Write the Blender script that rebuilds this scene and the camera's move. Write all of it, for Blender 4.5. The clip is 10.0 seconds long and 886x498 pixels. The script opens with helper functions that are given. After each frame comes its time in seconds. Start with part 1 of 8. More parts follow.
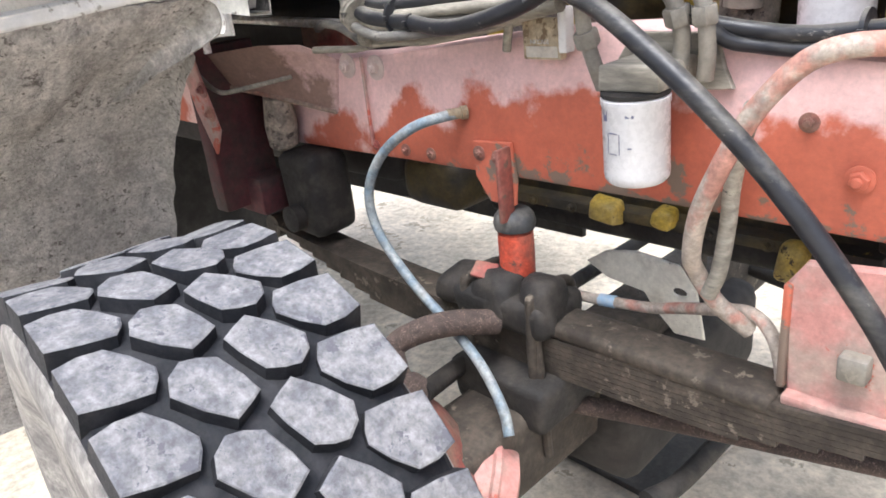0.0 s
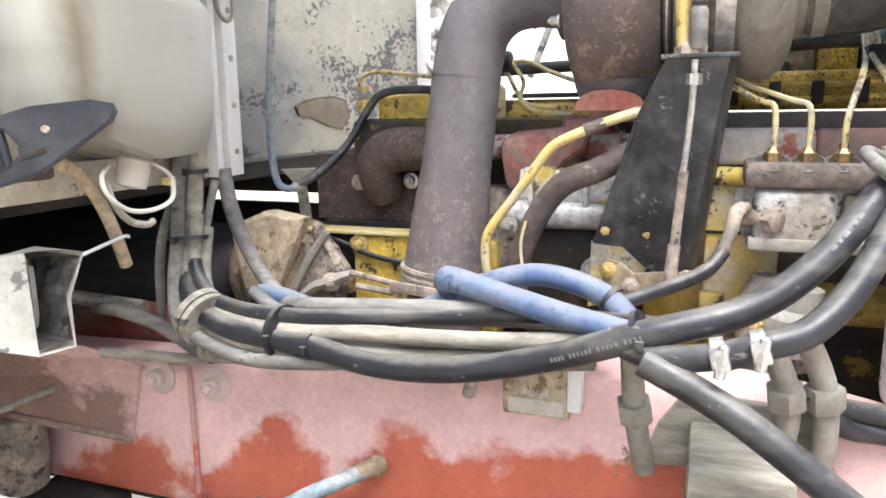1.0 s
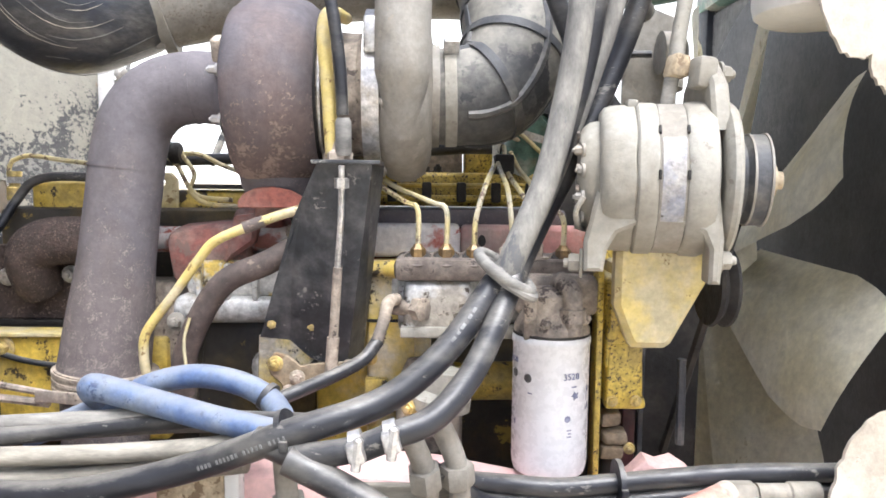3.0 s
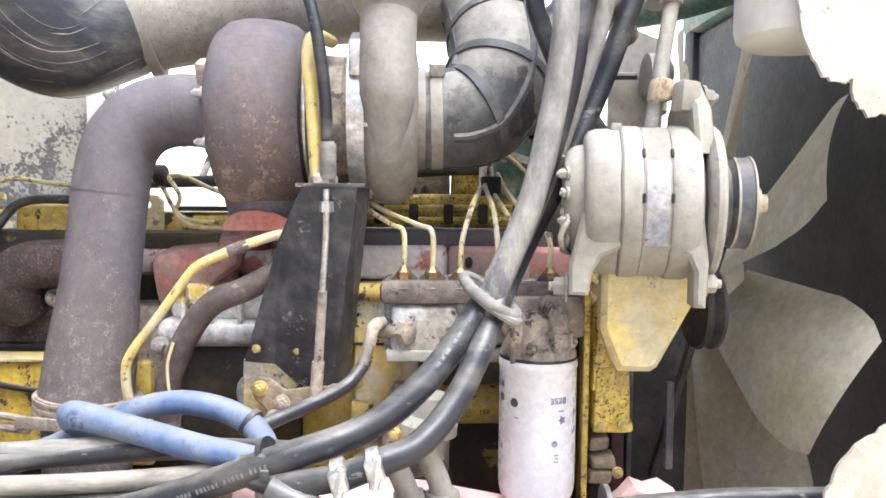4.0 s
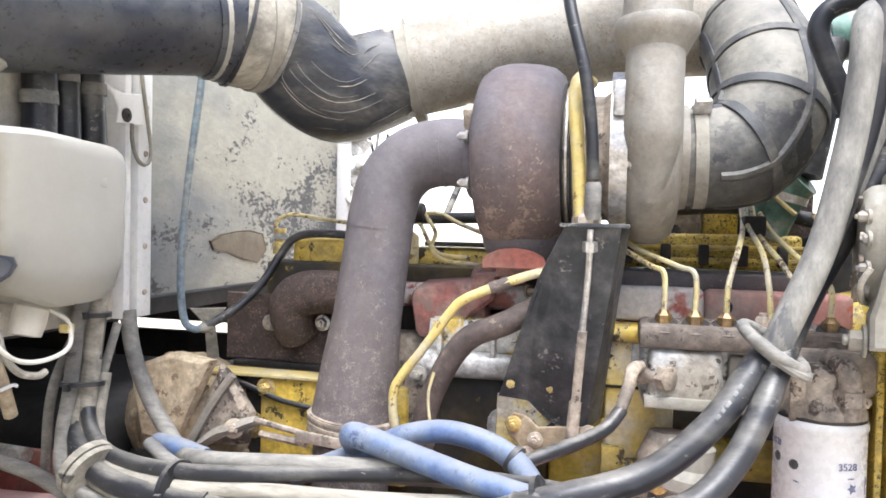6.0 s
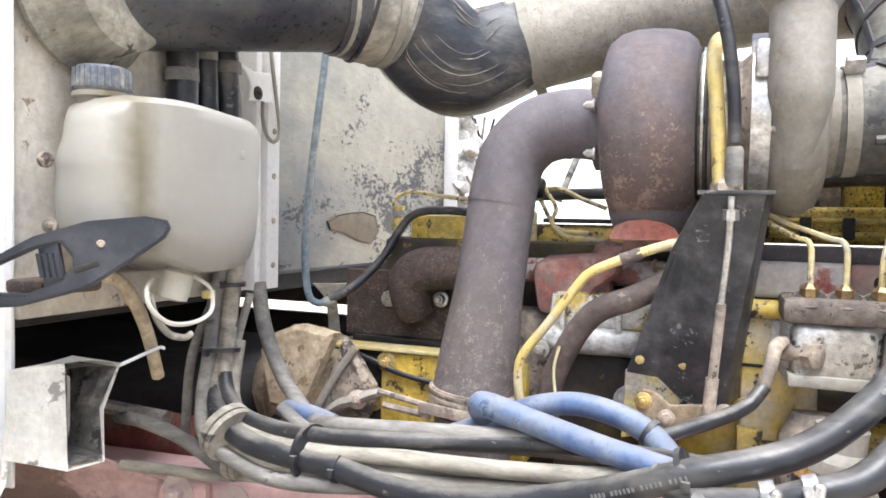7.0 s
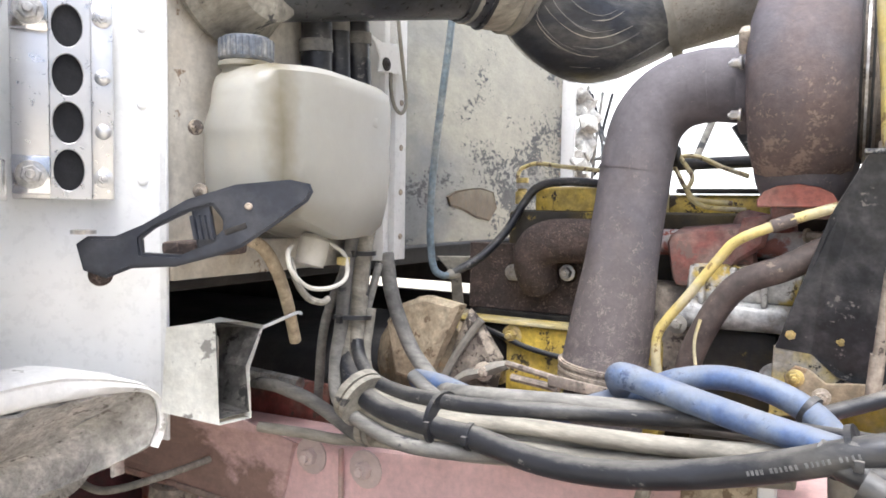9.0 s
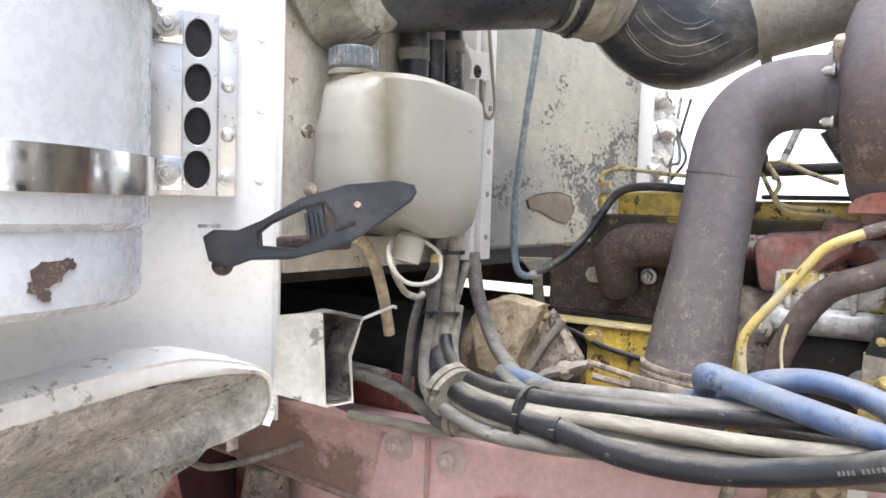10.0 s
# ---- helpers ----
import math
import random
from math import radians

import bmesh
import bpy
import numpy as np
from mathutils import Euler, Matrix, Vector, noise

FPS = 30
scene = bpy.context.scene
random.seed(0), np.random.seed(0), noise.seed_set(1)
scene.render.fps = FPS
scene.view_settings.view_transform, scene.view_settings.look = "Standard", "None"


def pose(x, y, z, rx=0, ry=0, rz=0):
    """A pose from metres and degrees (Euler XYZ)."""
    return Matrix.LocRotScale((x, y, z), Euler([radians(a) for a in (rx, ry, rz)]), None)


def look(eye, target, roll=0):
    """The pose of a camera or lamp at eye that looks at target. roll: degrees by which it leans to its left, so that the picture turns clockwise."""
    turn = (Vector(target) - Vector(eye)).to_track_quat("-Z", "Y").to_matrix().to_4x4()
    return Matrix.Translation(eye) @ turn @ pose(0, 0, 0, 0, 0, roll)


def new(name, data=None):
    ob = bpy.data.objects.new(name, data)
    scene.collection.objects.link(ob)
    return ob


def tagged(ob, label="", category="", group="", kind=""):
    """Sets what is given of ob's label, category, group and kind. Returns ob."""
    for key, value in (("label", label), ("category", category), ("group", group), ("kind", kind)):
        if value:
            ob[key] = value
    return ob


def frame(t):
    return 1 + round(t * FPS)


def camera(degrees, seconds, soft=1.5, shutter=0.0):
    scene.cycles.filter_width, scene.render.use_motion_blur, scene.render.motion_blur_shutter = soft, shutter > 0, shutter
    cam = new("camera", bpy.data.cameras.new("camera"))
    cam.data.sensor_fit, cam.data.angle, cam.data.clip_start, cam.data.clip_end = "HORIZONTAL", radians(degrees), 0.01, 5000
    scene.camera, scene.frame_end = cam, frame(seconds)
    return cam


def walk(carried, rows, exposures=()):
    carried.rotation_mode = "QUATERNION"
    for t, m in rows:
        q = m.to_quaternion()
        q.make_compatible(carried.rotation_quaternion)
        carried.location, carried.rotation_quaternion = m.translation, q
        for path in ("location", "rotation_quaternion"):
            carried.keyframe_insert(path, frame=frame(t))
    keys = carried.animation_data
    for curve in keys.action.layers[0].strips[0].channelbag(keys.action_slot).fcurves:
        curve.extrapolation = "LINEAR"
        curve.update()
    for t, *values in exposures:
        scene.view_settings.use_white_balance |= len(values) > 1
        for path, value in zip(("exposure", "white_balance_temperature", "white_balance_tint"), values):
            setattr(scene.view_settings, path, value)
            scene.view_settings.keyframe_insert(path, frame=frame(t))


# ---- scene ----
cam = camera(63.4, 10.0, soft=1.7)
PATH = [
    (0, (1.29, -1.005, 1.193), (-0.068, 0.249, 0.429), -6.5),
    (0.1, (1.203, -1.008, 1.198), (-0.117, 0.302, 0.461), -7.0),
    (0.2, (1.13, -1.007, 1.212), (-0.149, 0.377, 0.542), -7.0),
    (0.3, (1.075, -0.969, 1.259), (-0.165, 0.447, 0.583), -6.9),
    (0.5, (0.965, -0.917, 1.281), (-0.143, 0.647, 0.709), -5.0),
    (0.7, (0.851, -0.855, 1.293), (-0.098, 0.835, 0.801), -3.1),
    (1, (0.708, -0.795, 1.36), (0.013, 1.04, 0.977), -0.8),
    (1.5, (0.673, -0.807, 1.38), (0.242, 1.125, 1.094), 0.5),
    (2, (0.731, -0.811, 1.379), (0.505, 1.164, 1.158), 0.7),
    (2.5, (0.764, -0.801, 1.385), (0.694, 1.188, 1.188), 0.8),
    (3, (0.79, -0.796, 1.391), (0.824, 1.195, 1.207), 0.7),
    (3.2, (0.797, -0.792, 1.389), (0.861, 1.199, 1.216), 0.6),
    (4.3, (0.799, -0.791, 1.405), (0.836, 1.205, 1.282), 0.5),
    (4.5, (0.793, -0.79, 1.409), (0.792, 1.206, 1.297), 0.6),
    (5, (0.769, -0.789, 1.412), (0.625, 1.204, 1.329), 0.8),
    (5.5, (0.741, -0.793, 1.412), (0.421, 1.181, 1.354), 1.1),
    (6, (0.724, -0.803, 1.407), (0.229, 1.134, 1.35), 1.3),
    (7.3, (0.674, -0.809, 1.368), (-0.113, 1.027, 1.276), 1.1),
    (7.5, (0.672, -0.81, 1.365), (-0.141, 1.014, 1.259), 1.0),
    (8, (0.656, -0.814, 1.358), (-0.224, 0.978, 1.247), 0.7),
    (8.5, (0.644, -0.812, 1.351), (-0.285, 0.956, 1.236), 0.6),
    (9, (0.642, -0.81, 1.35), (-0.355, 0.919, 1.229), 0.9),
    (9.5, (0.633, -0.841, 1.347), (-0.446, 0.838, 1.226), 1.3),
    (10, (0.634, -0.866, 1.346), (-0.511, 0.77, 1.231), 1.8),
]
walk(cam, [(t, look(eye, target, roll)) for t, eye, target, roll in PATH], [(0.0, 0.85, 5560, 8), (0.5, 1.12, 5700, 8), (1.0, 1.23, 5650, 8), (2.5, 1.23, 5550, 8), (4.5, 1.34, 5520, 8), (8.0, 1.12, 5580, 8), (10.0, 1.0, 5560, 8)])

# ---- sky and sun: bright hazy day, the soft sun beside the open engine ----
SUN_EL, SUN_AZ = 68.0, 150.0
world = bpy.data.worlds.new("sky")
scene.world = world
world.use_nodes = True
wn = world.node_tree
sky = wn.nodes.new("ShaderNodeTexSky")
sky.sky_type = "NISHITA"
sky.sun_disc = False
sky.sun_elevation = radians(SUN_EL)
sky.sun_rotation = radians(SUN_AZ)
sky.air_density, sky.dust_density, sky.ozone_density = 0.8, 10.0, 0.4
wn.links.new(sky.outputs[0], wn.nodes["Background"].inputs[0])
wn.nodes["Background"].inputs[1].default_value = 0.15
sun_data = bpy.data.lights.new("sun", "SUN")
sun_data.energy, sun_data.angle, sun_data.color = 1.15, radians(30.0), (1.0, 0.97, 0.92)
sun = new("sun", sun_data)
az, el = radians(SUN_AZ), radians(SUN_EL)
sun_dir = Vector((math.sin(az) * math.cos(el), math.cos(az) * math.cos(el), math.sin(el)))
sun.matrix_world = look(sun_dir * 20, (0, 0, 0))

# ---- materials ----


def surface(name, base, dust=(0.42, 0.37, 0.29), amount=0.35, scale=9.0, rough=0.7, metal=0.0, spots=None, spot_size=30.0,
            spot_share=0.12, bump=0.25, grain=90.0, spread=0.16, stretch=(1, 1, 1), grit=1.0, grade=None, cluster=0.45, top=None, streak=None, patch=0.17, zones=()):
    """A worn surface: base colour with patches of a second colour, fine grain, and hard-edged spots such as chipped paint or rust."""
    m = bpy.data.materials.new(name)
    m.use_nodes = True
    t = m.node_tree
    b = t.nodes["Principled BSDF"]
    geo = t.nodes.new("ShaderNodeNewGeometry")
    mp = t.nodes.new("ShaderNodeMapping")
    mp.inputs["Scale"].default_value = stretch
    t.links.new(geo.outputs["Position"], mp.inputs["Vector"])

    def noise_node(s, detail, rough_n=0.6):
        n = t.nodes.new("ShaderNodeTexNoise")
        n.inputs["Scale"].default_value, n.inputs["Detail"].default_value, n.inputs["Roughness"].default_value = s, detail, rough_n
        t.links.new(mp.outputs[0], n.inputs["Vector"])
        return n.outputs["Fac"]

    def ramp(src, lo, hi, a=0.0, z=1.0):
        r = t.nodes.new("ShaderNodeMapRange")
        r.inputs[1].default_value, r.inputs[2].default_value, r.inputs[3].default_value, r.inputs[4].default_value = lo, hi, a, z
        t.links.new(src, r.inputs[0])
        return r.outputs[0]

    def mix(fac, a, c, mode="MIX"):
        x = t.nodes.new("ShaderNodeMix")
        x.data_type, x.blend_type = "RGBA", mode
        for sock, v in ((x.inputs[0], fac), (x.inputs[6], a), (x.inputs[7], c)):
            if isinstance(v, tuple):
                sock.default_value = (*v, 1)
            elif isinstance(v, float):
                sock.default_value = v
            else:
                t.links.new(v, sock)
        return x.outputs[2]

    def biased(src, g):
        sep = t.nodes.new("ShaderNodeSeparateXYZ")
        t.links.new(geo.outputs["Position"], sep.inputs[0])
        slope = ramp(sep.outputs["XYZ".index(g[0])], g[1], g[2], g[3], g[4])
        add = t.nodes.new("ShaderNodeMath")
        t.links.new(src, add.inputs[0])
        t.links.new(slope, add.inputs[1])
        return add.outputs[0]

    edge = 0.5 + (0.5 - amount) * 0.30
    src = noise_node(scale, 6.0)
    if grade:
        # a lean towards either colour along an axis: (axis, from, to, weight at from, weight at to)
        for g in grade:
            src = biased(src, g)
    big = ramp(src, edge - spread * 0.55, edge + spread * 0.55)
    fine = noise_node(grain, 4.0, 0.7)
    col = mix(big, base, dust)
    shade = ramp(fine, 0.33, 0.67, 1 - 0.28 * grit, 1 + 0.22 * grit)
    tone = t.nodes.new("ShaderNodeCombineColor")
    for i in range(3):
        t.links.new(shade, tone.inputs[i])
    col = mix(1.0, col, tone.outputs[0], "MULTIPLY")
    mottle = ramp(noise_node(scale * 3.7, 8.0, 0.72), 0.34, 0.66, 1 - 0.30 * grit, 1 + 0.20 * grit)
    cloud = t.nodes.new("ShaderNodeCombineColor")
    for i in range(3):
        t.links.new(mottle, cloud.inputs[i])
    col = mix(1.0, col, cloud.outputs[0], "MULTIPLY")
    rough_in = ramp(fine, 0.3, 0.7, max(0.05, rough - 0.12), min(1.0, rough + 0.12))
    if spots:
        s_edge = 0.5 + (0.5 - spot_share) * 0.27
        gather = t.nodes.new("ShaderNodeMath")
        gather.operation = "MULTIPLY_ADD"
        t.links.new(noise_node(spot_size * patch, 3.0), gather.inputs[0])
        gather.inputs[1].default_value = cluster
        t.links.new(noise_node(spot_size, 8.0, 0.72), gather.inputs[2])
        flakes = gather.outputs[0]
        for z in zones:
            flakes = biased(flakes, z)
        mask = ramp(flakes, s_edge + 0.5 * cluster, s_edge + 0.5 * cluster + 0.03)
        col = mix(mask, col, spots)
    if top:
        # dust that has settled on what faces up: (colour, from, to, noise scale)
        sep_n = t.nodes.new("ShaderNodeSeparateXYZ")
        t.links.new(geo.outputs["Normal"], sep_n.inputs[0])
        lie = t.nodes.new("ShaderNodeMath")
        lie.operation = "MULTIPLY_ADD"
        t.links.new(noise_node(top[3], 7.0, 0.7), lie.inputs[0])
        lie.inputs[1].default_value = 1.5
        t.links.new(sep_n.outputs[2], lie.inputs[2])
        col = mix(ramp(lie.outputs[0], top[1] + 0.75, top[2] + 0.75, 0.0, 0.85), col, top[0])
    if streak:
        # a run-down stain: (axis, middle, half width, colour, strength)
        sep_s = t.nodes.new("ShaderNodeSeparateXYZ")
        t.links.new(geo.outputs["Position"], sep_s.inputs[0])
        off = t.nodes.new("ShaderNodeMath")
        off.operation = "SUBTRACT"
        t.links.new(sep_s.outputs["XYZ".index(streak[0])], off.inputs[0])
        off.inputs[1].default_value = streak[1]
        far_off = t.nodes.new("ShaderNodeMath")
        far_off.operation = "ABSOLUTE"
        t.links.new(off.outputs[0], far_off.inputs[0])
        wob = t.nodes.new("ShaderNodeMath")
        wob.operation = "MULTIPLY_ADD"
        t.links.new(noise_node(14.0, 4.0), wob.inputs[0])
        wob.inputs[1].default_value = streak[2] * 1.6
        t.links.new(far_off.outputs[0], wob.inputs[2])
        col = mix(ramp(wob.outputs[0], streak[2] * 0.6, streak[2] * 1.8, streak[4], 0.0), col, streak[3])
    t.links.new(col, b.inputs["Base Color"])
    t.links.new(rough_in, b.inputs["Roughness"])
    b.inputs["Metallic"].default_value = metal
    if bump:
        bp = t.nodes.new("ShaderNodeBump")
        bp.inputs["Strength"].default_value, bp.inputs["Distance"].default_value = bump, 0.004
        t.links.new(fine, bp.inputs["Height"])
        t.links.new(bp.outputs[0], b.inputs["Normal"])
    return m


tube_lining = surface("dirty tube inside, darkened for its shade", (0.10, 0.095, 0.085), (0.26, 0.24, 0.21), 0.4, 22.0, 0.9, spots=(0.04, 0.038, 0.035), spot_size=60, spot_share=0.2)
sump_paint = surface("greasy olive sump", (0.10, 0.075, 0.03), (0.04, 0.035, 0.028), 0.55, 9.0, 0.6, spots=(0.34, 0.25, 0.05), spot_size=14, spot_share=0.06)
silver_paint = surface("flaking silver paint", (0.56, 0.56, 0.54), (0.36, 0.33, 0.28), 0.35, 18.0, 0.4, 0.2, spots=(0.10, 0.08, 0.06), spot_size=60, spot_share=0.1, spread=0.08)
brown_pipe = surface("dark brown steel pipe", (0.085, 0.066, 0.058), (0.13, 0.10, 0.085), 0.4, 14.0, 0.7, spots=(0.22, 0.17, 0.13), spot_size=70, spot_share=0.06)
shield_red = surface("scuffed red shield paint", (0.34, 0.105, 0.07), (0.28, 0.15, 0.11), 0.4, 14.0, 0.6, spots=(0.14, 0.09, 0.07), spot_size=60, spot_share=0.1)
silver_yellow = surface("silver paint worn to yellow", (0.56, 0.555, 0.52), (0.52, 0.38, 0.08), 0.4, 16.0, 0.45, spots=(0.09, 0.07, 0.04), spot_size=30, spot_share=0.16, spread=0.06)
oil_speck = surface("casting black with oil specks", (0.30, 0.27, 0.22), (0.42, 0.33, 0.10), 0.35, 22.0, 0.5, spots=(0.02, 0.018, 0.016), spot_size=60, spot_share=0.36)
maroon = surface("dark maroon primer", (0.09, 0.025, 0.028), (0.06, 0.035, 0.03), 0.4, 9.0, 0.75)
# brown shading of the pressed shelf as colour, paler towards its lit top edge
shelf_brown = surface("cream shelf paint with brown shading painted in", (0.10, 0.074, 0.044), (0.20, 0.172, 0.125), 0.40, 12.0, 0.6, spread=0.35, grit=0.7, grade=[("Z", 1.32, 1.395, -0.28, 0.02)])
pale_tan = surface("pale tan dusty casting", (0.50, 0.42, 0.29), (0.40, 0.32, 0.21), 0.5, 18.0, 0.85, spots=(0.20, 0.145, 0.09), spot_size=40, spot_share=0.16)
core_fin = surface("dusty radiator fins", (0.215, 0.215, 0.215), (0.28, 0.275, 0.26), 0.4, 10.0, 0.6)
letter_white = surface("white print", (0.6, 0.6, 0.57), (0.45, 0.44, 0.4), 0.3, 60.0, 0.6, bump=0.0)
void_black = surface("black behind bracket holes", (0.006, 0.006, 0.008), (0.012, 0.012, 0.014), 0.4, 20.0, 0.8)
SAND = (0.46, 0.40, 0.31)
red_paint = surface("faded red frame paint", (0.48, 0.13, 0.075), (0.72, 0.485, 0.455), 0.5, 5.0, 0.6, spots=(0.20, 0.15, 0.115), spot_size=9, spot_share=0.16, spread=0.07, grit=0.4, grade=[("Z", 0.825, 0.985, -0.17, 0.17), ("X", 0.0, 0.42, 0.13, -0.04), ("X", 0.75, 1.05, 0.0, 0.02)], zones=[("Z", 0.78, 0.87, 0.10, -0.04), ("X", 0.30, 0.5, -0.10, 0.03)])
shock_red = surface("bright red enamel with grime", (0.52, 0.085, 0.045), (0.34, 0.09, 0.06), 0.35, 18.0, 0.5, spots=(0.10, 0.06, 0.05), spot_size=40, spot_share=0.1)
red_dull = surface("dull red primer", (0.25, 0.07, 0.055), (0.22, 0.135, 0.10), 0.45, 8.0, 0.7, spots=(0.12, 0.08, 0.06), spot_size=30, spot_share=0.14)
red_brown = surface("red paint under brown dust", (0.30, 0.15, 0.115), (0.32, 0.24, 0.185), 0.55, 7.0, 0.8)
gusset_paint = surface("brown dust rubbed off to faded red", (0.265, 0.17, 0.135), (0.55, 0.37, 0.335), 0.5, 9.0, 0.75, spread=0.06, grit=0.5, grade=[("X", -0.238, 0.022, -0.3, 0.3), ("Z", 0.768, 0.968, -0.18, 0.18)])
pink_paint = surface("sun-bleached red paint", (0.50, 0.245, 0.215), (0.43, 0.32, 0.27), 0.45, 9.0, 0.6, spots=(0.45, 0.11, 0.07), spot_size=14, spot_share=0.16, grit=0.55)
yellow_paint = surface("oily engine yellow paint", (0.56, 0.40, 0.06), (0.44, 0.35, 0.13), 0.40, 11.0, 0.45, spots=(0.05, 0.038, 0.025), spot_size=48, spot_share=0.13, cluster=0.7, spread=0.22)
yellow_worn = surface("bright engine yellow rubbed to silver", (0.66, 0.49, 0.09), (0.58, 0.53, 0.40), 0.33, 9.0, 0.42, spots=(0.06, 0.045, 0.03), spot_size=42, spot_share=0.07, cluster=0.7, grit=0.6)
line_paint = surface("pale yellow line paint chipped to rust", (0.56, 0.47, 0.22), (0.46, 0.42, 0.30), 0.5, 16.0, 0.5, spots=(0.13, 0.085, 0.055), spot_size=85, spot_share=0.2, cluster=0.6, grit=0.6)
yellow_clean = surface("engine yellow paint with light dust", (0.54, 0.43, 0.14), (0.47, 0.41, 0.25), 0.5, 14.0, 0.55, spots=(0.20, 0.13, 0.05), spot_size=40, spot_share=0.05, grit=0.55)
yellow_oil = surface("yellow casting specked with oil", (0.60, 0.44, 0.07), (0.42, 0.31, 0.07), 0.45, 16.0, 0.4, spots=(0.035, 0.025, 0.02), spot_size=240, spot_share=0.33, cluster=0.25)
olive_paint = surface("faded khaki fan paint", (0.58, 0.535, 0.37), (0.64, 0.61, 0.49), 0.6, 8.0, 0.55, spots=(0.34, 0.29, 0.16), spot_size=9, spot_share=0.05, grit=0.5)
exhaust = surface("heat-browned exhaust steel", (0.135, 0.123, 0.131), (0.140, 0.120, 0.116), 0.5, 7.0, 0.8, 0.1, spots=(0.25, 0.215, 0.19), spot_size=460, spot_share=0.085, cluster=0.6, grit=0.6, grade=[("Z", 1.1, 1.5, 0.12, -0.12)], zones=[("Z", 1.1, 1.5, 0.06, -0.07)])
exhaust_rust = surface("purple-brown steel rusting downwards", (0.125, 0.113, 0.122), (0.150, 0.112, 0.100), 0.5, 9.0, 0.8, 0.1, spots=(0.26, 0.20, 0.165), spot_size=230, spot_share=0.14, cluster=0.7, grit=0.7, spread=0.3, grade=[("Z", 1.40, 1.60, 0.16, -0.14)], zones=[("Z", 1.38, 1.58, 0.09, -0.12)])
rust = surface("rough brown rust", (0.072, 0.053, 0.046), (0.105, 0.075, 0.062), 0.4, 20.0, 0.9, spots=(0.21, 0.155, 0.12), spot_size=330, spot_share=0.24, cluster=0.3, bump=0.9, grain=200.0)
chipped_rail = surface("white paint chipped over red", (0.72, 0.68, 0.64), (0.47, 0.21, 0.17), 0.38, 16.0, 0.6, spots=(0.40, 0.12, 0.09), spot_size=45, spot_share=0.16, spread=0.05, grit=0.5)
rust_red = surface("rusty red cast cover", (0.25, 0.095, 0.075), (0.26, 0.19, 0.16), 0.45, 12.0, 0.75, spots=(0.18, 0.12, 0.10), spot_size=30, spot_share=0.12)
alloy = surface("dusty cast aluminium", (0.285, 0.267, 0.232), (0.245, 0.222, 0.182), 0.5, 14.0, 0.7, 0.05, spots=(0.30, 0.27, 0.22), spot_size=35, spot_share=0.08, grit=0.55)
alloy_pale = surface("pale chalky aluminium", (0.325, 0.31, 0.265), (0.255, 0.235, 0.19), 0.5, 10.0, 0.75, 0.0, spots=(0.22, 0.20, 0.17), spot_size=80, spot_share=0.05, grit=0.5)
alloy_dark = surface("grimy casting", (0.20, 0.17, 0.14), (0.38, 0.32, 0.25), 0.45, 22.0, 0.75, spots=(0.07, 0.055, 0.045), spot_size=40, spot_share=0.2)
deck_grime = surface("brown grime on cast metal", (0.12, 0.098, 0.08), (0.21, 0.175, 0.145), 0.45, 24.0, 0.7, spots=(0.05, 0.04, 0.033), spot_size=50, spot_share=0.15)
nut_bronze = surface("oily bronze", (0.26, 0.17, 0.07), (0.15, 0.11, 0.07), 0.4, 60.0, 0.4, 0.5)
tan_cast = surface("tan dust-caked casting", (0.22, 0.17, 0.105), (0.34, 0.275, 0.185), 0.5, 14.0, 0.8, spots=(0.24, 0.16, 0.09), spot_size=24, spot_share=0.14)
steel = surface("bare zinc steel", (0.55, 0.54, 0.52), (0.45, 0.41, 0.35), 0.3, 40.0, 0.4, 0.7)
rail_bolt = surface("bolt under pinkish dust", (0.60, 0.49, 0.44), (0.50, 0.40, 0.36), 0.4, 14.0, 0.8, grit=0.25, bump=0.1)
bolt_brass = surface("yellow zinc bolt", (0.58, 0.45, 0.16), (0.45, 0.36, 0.2), 0.3, 60.0, 0.4, 0.5)
bolt_dull = surface("dusty bolt", (0.40, 0.34, 0.28), SAND, 0.4, 60.0, 0.7, 0.3)
chrome = surface("scuffed chrome band", (0.72, 0.72, 0.73), (0.60, 0.59, 0.57), 0.25, 20.0, 0.16, 1.0, bump=0.04, grit=0.18)
bracket_steel = surface("polished stainless bracket", (0.68, 0.67, 0.66), (0.60, 0.585, 0.56), 0.3, 9.0, 0.34, 0.85, bump=0.04, grit=0.08)
white_paint = surface("white cab paint", (0.76, 0.76, 0.745), (0.72, 0.715, 0.695), 0.3, 5.0, 0.32, bump=0.04, grit=0.06)
canister_paint = surface("bluish white canister paint", (0.50, 0.515, 0.545), (0.49, 0.50, 0.515), 0.3, 4.0, 0.28, bump=0.03, grit=0.05)
cream_paint = surface("dusty cream paint", (0.58, 0.55, 0.48), (0.46, 0.41, 0.33), 0.42, 6.0, 0.6, spots=(0.22, 0.16, 0.11), spot_size=30, spot_share=0.03, grit=0.55)
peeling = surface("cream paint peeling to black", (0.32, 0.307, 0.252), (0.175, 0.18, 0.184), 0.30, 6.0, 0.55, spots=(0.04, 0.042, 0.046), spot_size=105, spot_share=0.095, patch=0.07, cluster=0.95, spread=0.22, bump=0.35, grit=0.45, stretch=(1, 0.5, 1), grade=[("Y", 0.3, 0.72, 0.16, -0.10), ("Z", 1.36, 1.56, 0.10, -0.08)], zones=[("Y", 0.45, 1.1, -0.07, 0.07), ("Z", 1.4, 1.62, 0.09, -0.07)])
